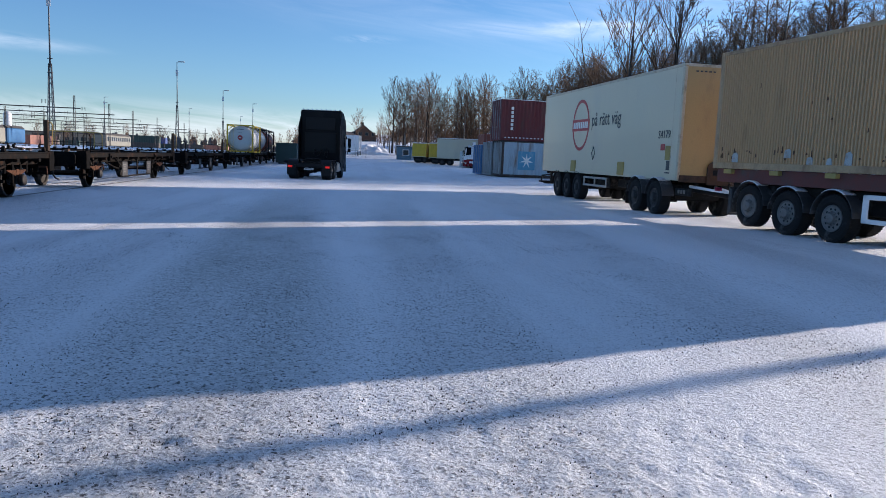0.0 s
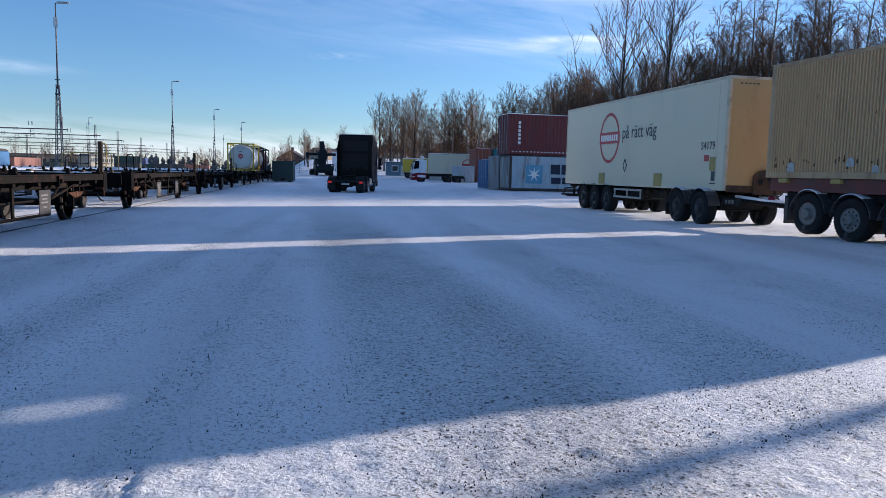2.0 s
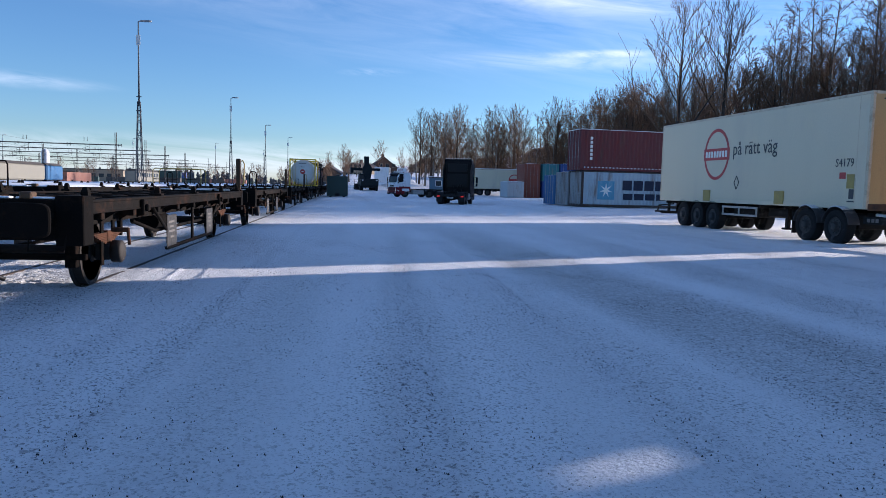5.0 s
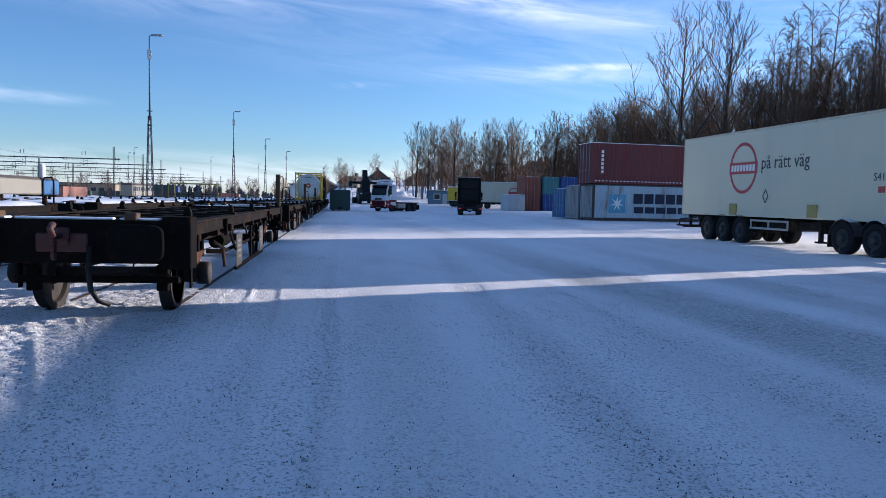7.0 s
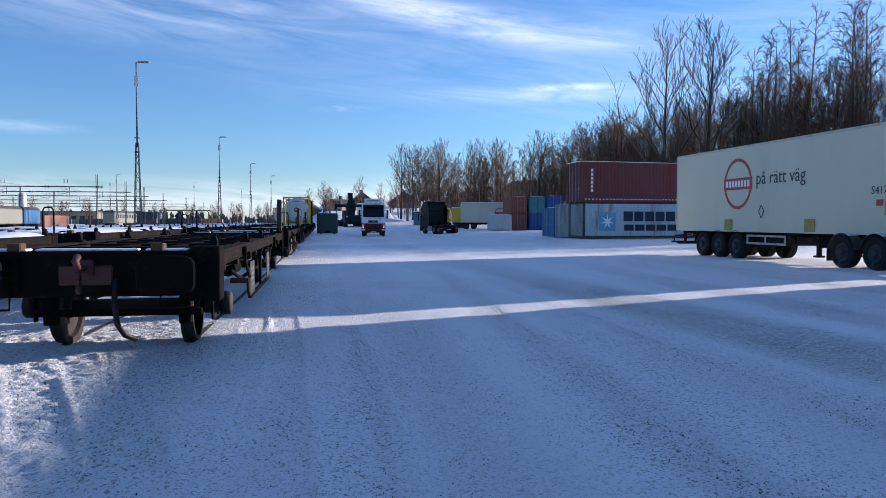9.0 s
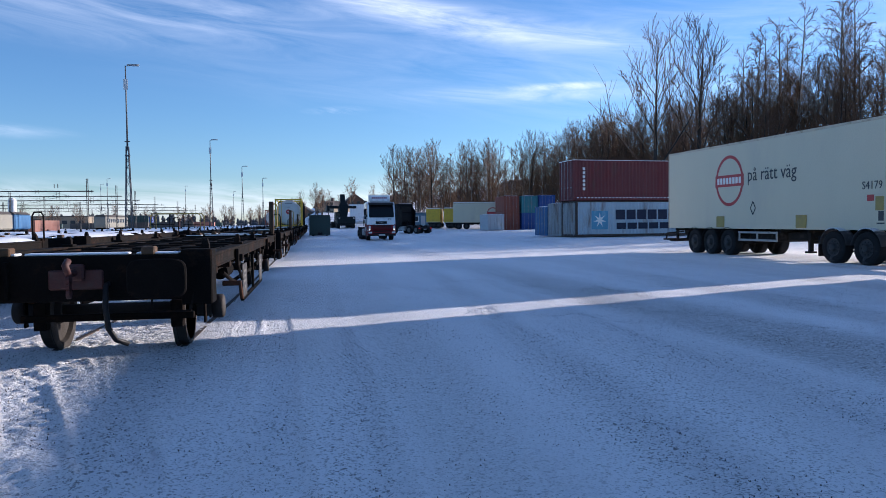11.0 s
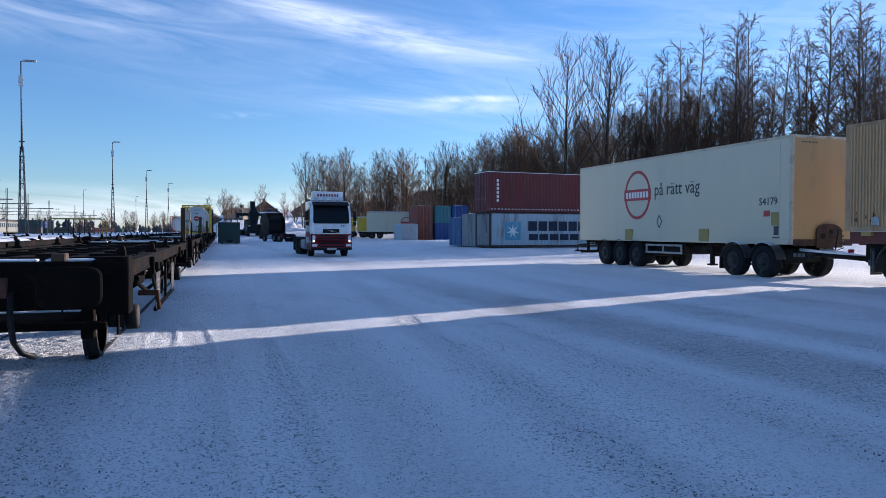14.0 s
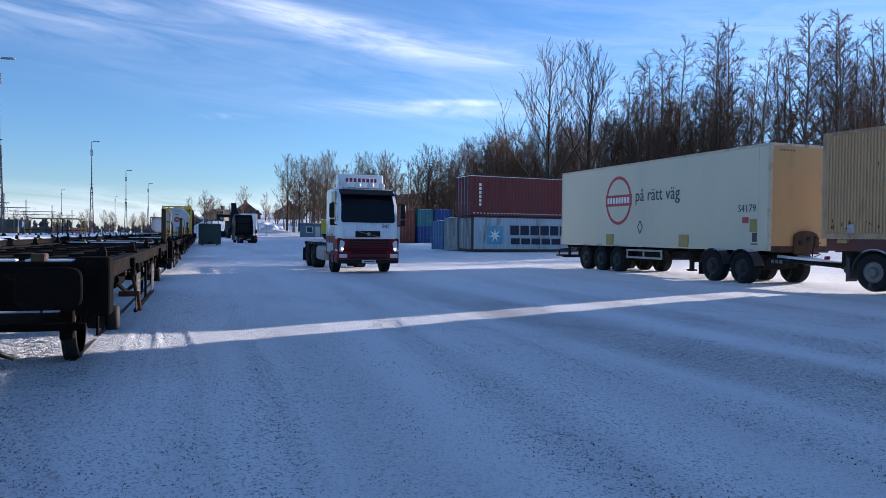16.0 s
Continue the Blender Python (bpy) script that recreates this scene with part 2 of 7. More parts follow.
    l.new(hgt, bp.inputs["Height"]); l.new(bp.outputs["Normal"], b.inputs["Normal"])
    return m


M = {
    "ground": snow_ground(),
    "snow": material("loose_snow", (0.84, 0.86, 0.89), 0.6, var=0.06, scale=2, fine=30, bump=0.5),
    "dirty_snow": material("dirty_snow", (0.62, 0.62, 0.63), 0.65, var=0.2, scale=1.5, fine=25, bump=0.6, dirt=(0.2, 0.18, 0.16), dirt_amount=0.3, dirt_scale=1.5),
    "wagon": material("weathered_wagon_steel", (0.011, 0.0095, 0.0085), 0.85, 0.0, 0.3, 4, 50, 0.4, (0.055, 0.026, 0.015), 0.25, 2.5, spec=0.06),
    # darker than wagon: inner beams, end beams, buffers, running gear
    "wagon_dark": material("darker_underframe_steel", (0.007, 0.0062, 0.0058), 0.88, 0.0, 0.3, 5, 60, 0.4, (0.035, 0.018, 0.011), 0.2, 3, spec=0.05),
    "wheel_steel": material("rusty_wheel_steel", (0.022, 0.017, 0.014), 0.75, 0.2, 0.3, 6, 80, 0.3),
    "rail": material("rail_steel", (0.06, 0.05, 0.045), 0.6, 0.3, 0.25, 3, 60, 0.2, (0.12, 0.06, 0.03), 0.4, 4),
    "rusty_post": material("rust_eaten_corner_steel", (0.055, 0.032, 0.024), 0.8, 0, 0.3, 4, 40, 0.3, (0.16, 0.15, 0.14), 0.3, 2, 5),
    "faded_blue": material("faded_blue_vinyl", (0.10, 0.30, 0.42), 0.55, 0, 0.15, 3, 40, 0.05, (0.30, 0.42, 0.48), 0.25, 3, 4),
    "rust_red": material("red_oxide_paint", (0.055, 0.012, 0.009), 0.65, 0, 0.3, 4, 40, 0.3, (0.05, 0.03, 0.025), 0.4, 3),
    "worn_wood": material("worn_brown_post", (0.065, 0.034, 0.015), 0.8, 0, 0.3, 4, 50, 0.4, streak=5),
    "spring_rust": material("rusty_spring_steel", (0.085, 0.038, 0.022), 0.8, 0, 0.3, 6, 60, 0.3, (0.02, 0.014, 0.011), 0.3, 5, spec=0.1),
    "plate": material("grey_wagon_plate", (0.075, 0.066, 0.058), 0.7, 0.1, 0.25, 3, 40, 0.3, (0.10, 0.06, 0.035), 0.3, 2),
    "stencil": material("faded_stencil_paint", (0.13, 0.12, 0.11), 0.8, 0, 0.3, 8, 60, 0.1),
    "yellow": material("yellow_paint", (0.62, 0.40, 0.03), 0.5, 0, 0.15, 3, 50, 0.1, (0.2, 0.12, 0.05), 0.2, 2),
    "yellow_rail": material("faded_yellow_rail", (0.42, 0.28, 0.07), 0.6, 0, 0.2, 5, 50, 0.2, (0.12, 0.07, 0.03), 0.3, 4),
    "tank_white": material("dull_white_tank_shell", (0.62, 0.60, 0.56), 0.45, 0, 0.1, 1.5, 30, 0.05, (0.40, 0.36, 0.3), 0.25, 0.9, 2),
    "tank_grey": material("steel_tank_cladding", (0.38, 0.39, 0.40), 0.35, 0.6, 0.1, 2, 30, 0.05),
    "black": material("black_paint", (0.010, 0.010, 0.011), 0.5, 0, 0.15, 4, 60, 0.05, spec=0.2),
    "tractor_black": material("glossy_dark_blue_black_cab_paint", (0.005, 0.0055, 0.008), 0.5, 0, 0.15, 3, 60, 0.02, (0.016, 0.016, 0.017), 0.2, 1.5, coat=0.03, spec=0.12),
    "tyre": material("dusty_rubber", (0.015, 0.015, 0.0155), 0.85, 0, 0.25, 6, 90, 0.4, (0.13, 0.125, 0.12), 0.16, 3, spec=0.2),
    "rim": material("grimy_steel_rim", (0.032, 0.031, 0.031), 0.6, 0.3, 0.25, 8, 70, 0.2, (0.05, 0.045, 0.04), 0.4, 5),
    "rim_bright": material("salt_dulled_alloy_rim", (0.16, 0.155, 0.15), 0.5, 0.4, 0.2, 8, 70, 0.2, (0.10, 0.09, 0.08), 0.35, 5),
    "mudguard": material("grey_plastic_mudguard", (0.035, 0.035, 0.037), 0.6, 0, 0.2, 4, 60, 0.1, (0.16, 0.16, 0.165), 0.25, 3),
    "chassis": material("dirty_black_chassis", (0.014, 0.013, 0.0125), 0.7, 0.2, 0.25, 4, 60, 0.2, (0.07, 0.065, 0.06), 0.2, 3, spec=0.15),
    "chassis_red": material("dull_red_chassis_beam", (0.13, 0.035, 0.028), 0.7, 0, 0.25, 3, 50, 0.2, (0.07, 0.05, 0.045), 0.4, 2),
    "galv": material("galvanised_steel", (0.36, 0.36, 0.35), 0.5, 0.5, 0.15, 5, 60, 0.1, (0.15, 0.13, 0.11), 0.25, 3),
    "trailer_white": material("cream_white_trailer_panel", (0.60, 0.535, 0.385), 0.42, 0, 0.05, 0.8, 20, 0.03, (0.53, 0.47, 0.36), 0.2, 0.5, 3, coat=0.15),
    # front wall: warm bounce off snow and tan box mixed into the cream
    "trailer_front": material("warm_bounce_trailer_front_panel", (0.50, 0.32, 0.13), 0.5, 0, 0.08, 1.2, 25, 0.04, (0.30, 0.20, 0.10), 0.18, 0.8, 3),
    "trailer_rail": material("aged_trailer_edge_rail", (0.55, 0.46, 0.33), 0.5, 0.2, 0.12, 3, 40, 0.1, (0.25, 0.17, 0.1), 0.3, 2),
    "logo_red": material("red_vinyl", (0.45, 0.045, 0.045), 0.45, 0, 0.06, 2, 40, 0.02),
    "logo_white": material("white_vinyl", (0.76, 0.74, 0.68), 0.45, 0, 0.04, 2, 40, 0.02),
    "ink": material("dark_grey_lettering", (0.05, 0.05, 0.055), 0.5, 0, 0.1, 4, 60, 0.02),
    "ink_blue": material("navy_lettering", (0.010, 0.014, 0.036), 0.7, 0, 0.1, 4, 60, 0.02),
    "ink_maroon": material("maroon_lettering", (0.22, 0.01, 0.05), 0.5, 0, 0.1, 4, 60, 0.02),
    "buffer_yellow": material("mustard_pad", (0.36, 0.27, 0.085), 0.7, 0, 0.15, 5, 60, 0.1, (0.3, 0.22, 0.1), 0.3, 4),
    "tan_box": material("tan_container_paint", (0.49, 0.30, 0.15), 0.6, 0, 0.10, 1.5, 30, 0.08, (0.30, 0.17, 0.08), 0.06, 1.3, 4),
    "tan_frame": material("tan_container_frame", (0.42, 0.28, 0.15), 0.6, 0, 0.15, 2, 30, 0.1, (0.18, 0.085, 0.04), 0.42, 1.6, 2),
    "grimy_sill": material("grimy_rusted_steel", (0.075, 0.038, 0.022), 0.8, 0, 0.3, 4, 50, 0.2, (0.02, 0.015, 0.012), 0.4, 3),
    "rust": material("bare_rust", (0.085, 0.038, 0.020), 0.9, 0, 0.3, 6, 60, 0.4),
    "patch": material("pale_repair_patch", (0.36, 0.39, 0.39), 0.7, 0, 0.2, 6, 60, 0.2, (0.3, 0.2, 0.12), 0.4, 5),
    "oxblood": material("oxblood_container_paint", (0.135, 0.020, 0.019), 0.6, 0, 0.12, 1.2, 30, 0.08, (0.10, 0.035, 0.025), 0.2, 1.0, 4),
    "pale_blue": material("pale_grey_blue_container_paint", (0.36, 0.43, 0.47), 0.6, 0, 0.12, 1.2, 30, 0.08, (0.15, 0.08, 0.05), 0.26, 1.5, 6),
    "sky_blue": material("bright_blue_decal", (0.05, 0.30, 0.58), 0.5, 0, 0.1, 2, 40, 0.03),
    "silver_box": material("weathered_silver_container_paint", (0.30, 0.31, 0.31), 0.6, 0.1, 0.2, 1.5, 30, 0.08, (0.13, 0.065, 0.035), 0.42, 1.4, 5),
    "blue_box": material("blue_container_paint", (0.045, 0.13, 0.27), 0.6, 0, 0.12, 1.5, 30, 0.08, (0.12, 0.08, 0.06), 0.15, 1.3, 4),
    "deep_blue_box": material("deep_blue_container_paint", (0.025, 0.07, 0.24), 0.6, 0, 0.12, 1.5, 30, 0.08),
    "teal_box": material("teal_container_paint", (0.045, 0.20, 0.22), 0.6, 0, 0.12, 1.5, 30, 0.08, (0.15, 0.12, 0.08), 0.15, 1.5, 3),
    "brick_box": material("brick_red_container_paint", (0.25, 0.065, 0.038), 0.6, 0, 0.12, 1.5, 30, 0.08, (0.12, 0.04, 0.03), 0.2, 1.5, 3),
    "green_box": material("dull_green_skip_paint", (0.035, 0.065, 0.055), 0.65, 0, 0.15, 1.5, 30, 0.08, (0.07, 0.06, 0.05), 0.2, 1.5, 2),
    "white_box": material("greyish_white_store_paint", (0.40, 0.43, 0.45), 0.6, 0, 0.08, 1.5, 30, 0.05, (0.3, 0.27, 0.24), 0.2, 1.5, 3),
    "cab_white": material("white_cab_paint", (0.74, 0.75, 0.77), 0.3, 0, 0.05, 2, 40, 0.02, (0.45, 0.43, 0.41), 0.2, 1.5, 2, coat=0.5),
    "cab_red": material("deep_red_cab_paint", (0.17, 0.004, 0.010), 0.4, 0, 0.08, 2, 40, 0.02, (0.08, 0.01, 0.012), 0.15, 1.5, spec=0.25),
    "glass": glass("cab_glass", (0.006, 0.007, 0.009)),
    "house_glass": glass("window_glass", (0.03, 0.04, 0.05), 0.1),
    "head_lamp": glow("lit_headlight", (1.0, 0.82, 0.55), 1.3),
    "lamp_clear": material("clear_lamp_lens", (0.6, 0.6, 0.62), 0.15, 0, 0.05, 5, 60, 0.0, coat=0.8),
    "tail_red": glow("lit_red_tail_light", (0.7, 0.02, 0.015), 0.25),
    "plate_white": material("white_number_plate", (0.6, 0.6, 0.58), 0.5),
    "stacker": material("dark_grey_green_machine_paint", (0.014, 0.020, 0.023), 0.5, 0, 0.15, 3, 40, 0.05, (0.03, 0.027, 0.024), 0.2, 2, spec=0.12),
    "mast": material("galvanised_mast_steel", (0.10, 0.104, 0.11), 0.55, 0.3, 0.15, 3, 40, 0.05),
    "mast_dark": material("dull_catenary_steel", (0.045, 0.043, 0.04), 0.7, 0.1, 0.2, 3, 40, 0.05),
    "cabin_blue": material("blue_grey_cabin_cladding", (0.10, 0.18, 0.24), 0.6, 0, 0.1, 2, 40, 0.05),
    "brick": material("reddish_brown_house_wall", (0.14, 0.075, 0.05), 0.85, 0, 0.15, 1, 10, 0.1, per_object=0.25),
    "plaster": material("pale_house_wall", (0.30, 0.24, 0.17), 0.85, 0, 0.08, 1, 10, 0.05, per_object=0.2),
    "roof": material("dark_roof_tiles", (0.07, 0.06, 0.058), 0.8, 0, 0.2, 2, 12, 0.2),
    "frame_white": material("white_window_frame", (0.7, 0.7, 0.68), 0.6),
    "bark": material("dark_tree_bark", (0.048, 0.036, 0.028), 0.9, 0, 0.3, 3, 30, 0.4, (0.10, 0.09, 0.08), 0.2, 2, per_object=0.25),
    "twig": material("brown_bare_twigs", (0.125, 0.070, 0.040), 0.9, 0, 0.25, 0.4, 10, 0.0, per_object=0.3),
    "birch": material("birch_bark", (0.20, 0.185, 0.165), 0.85, 0, 0.3, 2, 20, 0.2, (0.05, 0.045, 0.04), 0.45, 3, 0.3, per_object=0.2),
    "far_wood": material("far_wooded_ridge", (0.075, 0.085, 0.095), 0.95, 0, 0.25, 0.02, 0.3, 0.0),
    "loco_grey": material("pale_rail_vehicle_side", (0.20, 0.19, 0.155), 0.6, 0, 0.12, 1, 20, 0.05),
    "rail_blue": material("blue_rail_vehicle_side", (0.03, 0.12, 0.26), 0.5, 0, 0.1, 1, 20, 0.05),
    "salmon": material("faded_red_container_stack", (0.28, 0.12, 0.085), 0.7, 0, 0.12, 1, 20, 0.05, per_object=0.35),
    "stone_grit": material("grit_chips", (0.03, 0.028, 0.027), 0.9, 0, 0.3, 8, 80, 0.2),
}


# ---- mesh helpers ----
class Shape:
    """Collects simple solids into one mesh."""

    def __init__(self):
        self.v, self.f, self.s, self.cut = [], [], [], []

    def add(self, verts, faces, smooth=False):
        k = len(self.v)
        self.cut.append((k, len(self.f)))
        self.v += [tuple(p) for p in verts]
        self.f += [tuple(i + k for i in f) for f in faces]
        self.s += [smooth] * len(faces)
        return self

    def box(self, x0, x1, y0, y1, z0, z1, b=0.0, turn=None):
        """A box with its edges bevelled by b; turn: a matrix laid on it."""
        lo, hi = (min(x0, x1), min(y0, y1), min(z0, z1)), (max(x0, x1), max(y0, y1), max(z0, z1))
        b = min([b] + [(h - l) * 0.45 for l, h in zip(lo, hi)])
        if b <= 0:
            v = [(x, y, z) for z in (lo[2], hi[2]) for y in (lo[1], hi[1]) for x in (lo[0], hi[0])]
            f = [(0, 2, 3, 1), (4, 5, 7, 6), (0, 1, 5, 4), (2, 6, 7, 3), (0, 4, 6, 2), (1, 3, 7, 5)]
        else:
            v, idx = [], {}
            for cx in (0, 1):
                for cy in (0, 1):
                    for cz in (0, 1):
                        c = (cx, cy, cz)
                        for ax in range(3):
                            p = [(lo[i] + b if not c[i] else hi[i] - b) for i in range(3)]
                            p[ax] = lo[ax] if not c[ax] else hi[ax]
                            idx[(c, ax)] = len(v)
                            v.append(tuple(p))
            f = []
            for ax in range(3):
                a1, a2 = (ax + 1) % 3, (ax + 2) % 3
                for side in (0, 1):
                    q = []
                    for s1, s2 in ((0, 0), (1, 0), (1, 1), (0, 1)):
                        c = [0, 0, 0]
                        c[ax], c[a1], c[a2] = side, s1, s2
                        q.append(idx[(tuple(c), ax)])
                    f.append(tuple(q if side else q[::-1]))
            for ax in range(3):
                a1, a2 = (ax + 1) % 3, (ax + 2) % 3
                for s1 in (0, 1):
                    for s2 in (0, 1):
                        c0, c1 = [0, 0, 0], [0, 0, 0]
                        c0[a1] = c1[a1] = s1
                        c0[a2] = c1[a2] = s2
                        c1[ax] = 1
                        q = (idx[(tuple(c0), a1)], idx[(tuple(c1), a1)], idx[(tuple(c1), a2)], idx[(tuple(c0), a2)])
                        f.append(q if s1 != s2 else q[::-1])
            for c in [(a, d, e) for a in (0, 1) for d in (0, 1) for e in (0, 1)]:
                q = (idx[(c, 0)], idx[(c, 1)], idx[(c, 2)])
                f.append(q if sum(c) % 2 else q[::-1])
        if turn is not None:
            v = [turn @ Vector(p) for p in v]
        return self.add(v, f)

    def tube(self, points, radii, n=8, caps=True, smooth=True):
        """A round bar through the points; radii one number or one a point."""
        pts = [Vector(p) for p in points]
        rs = [radii] * len(pts) if isinstance(radii, (int, float)) else list(radii)
        v, f = [], []
        side = None
        for i, p in enumerate(pts):
            d = (pts[min(i + 1, len(pts) - 1)] - pts[max(i - 1, 0)])
            d = d.normalized() if d.length > 1e-9 else Vector((0, 0, 1))
            if side is None:
                side = d.orthogonal().normalized()
            else:
                side = (side - d * side.dot(d))
                side = side.normalized() if side.length > 1e-6 else d.orthogonal().normalized()
            up = d.cross(side)
            for k in range(n):
                a = 2 * math.pi * k / n
                v.append(p + (side * math.cos(a) + up * math.sin(a)) * rs[i])
        for i in range(len(pts) - 1):
            for k in range(n):
                a, c = i * n + k, i * n + (k + 1) % n
                f.append((a, c, c + n, a + n))
        self.add(v, f, smooth)
        if caps:
            k = len(self.v) - len(v)
            self.f += [tuple(k + i for i in reversed(range(n))), tuple(k + (len(pts) - 1) * n + i for i in range(n))]
            self.s += [False, False]
        return self

    def lathe(self, profile, axis="x", centre=(0, 0, 0), n=24, smooth=False):
        """A profile of (along, radius) turned about an axis."""
        v, f = [], []
        for a, r in profile:
            for k in range(n):
                t = 2 * math.pi * k / n
                c, s = r * math.cos(t), r * math.sin(t)
                p = {"x": (a, c, s), "y": (s, a, c), "z": (c, s, a)}[axis]
                v.append((p[0] + centre[0], p[1] + centre[1], p[2] + centre[2]))
        m = len(profile)
        for i in range(m - 1):
            for k in range(n):
                a, c = i * n + k, i * n + (k + 1) % n
                f.append((a, c, c + n, a + n))
        if profile[0][1] > 1e-6:
            f.append(tuple(reversed(range(n))))
        if profile[-1][1] > 1e-6:
            f.append(tuple((m - 1) * n + k for k in range(n)))
        return self.add(v, f, smooth)

    def prism(self, outline, axis, a0, a1):
        """A flat outline pushed out along an axis. For axis x the outline is (y, z), for y (x, z), for z (x, y)."""
        def at(p, a):
            return {"x": (a, p[0], p[1]), "y": (p[0], a, p[1]), "z": (p[0], p[1], a)}[axis]
        n = len(outline)
        v = [at(p, a0) for p in outline] + [at(p, a1) for p in outline]
        f = [tuple(reversed(range(n))), tuple(range(n, 2 * n))]
        f += [(i, (i + 1) % n, (i + 1) % n + n, i + n) for i in range(n)]
        return self.add(v, f)

    def loft(self, sections, smooth=False):
        """Rings of equally many points joined in order, closed at both ends."""
        n = len(sections[0])
        v = [p for ring in sections for p in ring]
        f = [(i * n + k, i * n + (k + 1) % n, (i + 1) * n + (k + 1) % n, (i + 1) * n + k) for i in range(len(sections) - 1) for k in range(n)]
        f += [tuple(reversed(range(n))), tuple((len(sections) - 1) * n + k for k in range(n))]
        return self.add(v, f, smooth)

    def pieces(self):
        """The solids one by one, in the order in which they were added."""
        ends = self.cut[1:] + [(len(self.v), len(self.f))]
        for (v0, f0), (v1, f1) in zip(self.cut, ends):
            one = Shape()
            one.add(self.v[v0:v1], [tuple(i - v0 for i in f) for f in self.f[f0:f1]])
            one.s = self.s[f0:f1]
            yield one

    def mesh(self, name, mat, fix=True):
        me = bpy.data.meshes.new(name)
        me.from_pydata(self.v, [], self.f)
        me.polygons.foreach_set("use_smooth", self.s)
        me.materials.append(M[mat])
        if fix:
            bm = bmesh.new()
            bm.from_mesh(me)
            bmesh.ops.recalc_face_normals(bm, faces=bm.faces)
            bm.to_mesh(me)
            bm.free()
        me.update()
        return me


def part(name, shape, mat, parent, label="", at=None):
    ob = new(name, shape if isinstance(shape, bpy.types.Mesh) else shape.mesh(name, mat))
    ob.parent = parent
    if at is not None:
        ob.matrix_basis = at if isinstance(at, Matrix) else pose(*at)
    if label:
        ob["label"] = label
    return ob


def each(name, shape, mat, parent, label=""):
    """One part for every solid of the shape."""
    return [part(name, one, mat, parent, label) for one in shape.pieces()]


def thing(name, m, label, category, group="", kind=""):
    ob = new(name)
    ob.empty_display_size = 0.3
    ob.matrix_basis = m
    return tagged(ob, label, category, group, kind)


def single(name, shape, mat, label, category, group="", kind="", at=None):
    ob = new(name, shape if isinstance(shape, bpy.types.Mesh) else shape.mesh(name, mat))
    if at is not None:
        ob.matrix_basis = at
    return tagged(ob, label, category, group, kind)


def words(name, text, size, mat, parent, at, label="", align="LEFT", squeeze=1.0, depth=0.003):
    """Lettering in the built-in font as a thin mesh."""
    cu = bpy.data.curves.new(name, "FONT")
    cu.body, cu.size, cu.extrude, cu.align_x, cu.resolution_u = text, size, depth, align, 2
    tmp = bpy.data.objects.new(name + "_outline", cu)
    scene.collection.objects.link(tmp)
    bpy.context.view_layer.update()
    me = bpy.data.meshes.new_from_object(tmp.evaluated_get(bpy.context.evaluated_depsgraph_get()))
    bpy.data.objects.remove(tmp)
    bpy.data.curves.remove(cu)
    me.transform(Matrix.Diagonal((squeeze, 1, 1, 1)))
    me.materials.clear()
    me.materials.append(M[mat])
    return part(name, me, mat, parent, label, at)


def ease(a, lo, hi):
    t = min(1.0, max(0.0, (a - lo) / (hi - lo)))
    return t * t * (3 - 2 * t)


def height(x, y):
    """The lie of the land: a level yard, a little higher by the stacked boxes, the road up the hill, the wooded slope."""
    h = 0.27 * ease(x, 15, 20) * ease(y, 27, 39) * (1 - 0.5 * ease(y, 70, 95))
    if y > 100:
        h += ease(x, -9, 5) * min(11.0, 0.48 * ((y - 100) / 29) ** 1.5)
    h += 7.0 * ease(x, 38, 90) * ease(y, -30, 60)
    return h


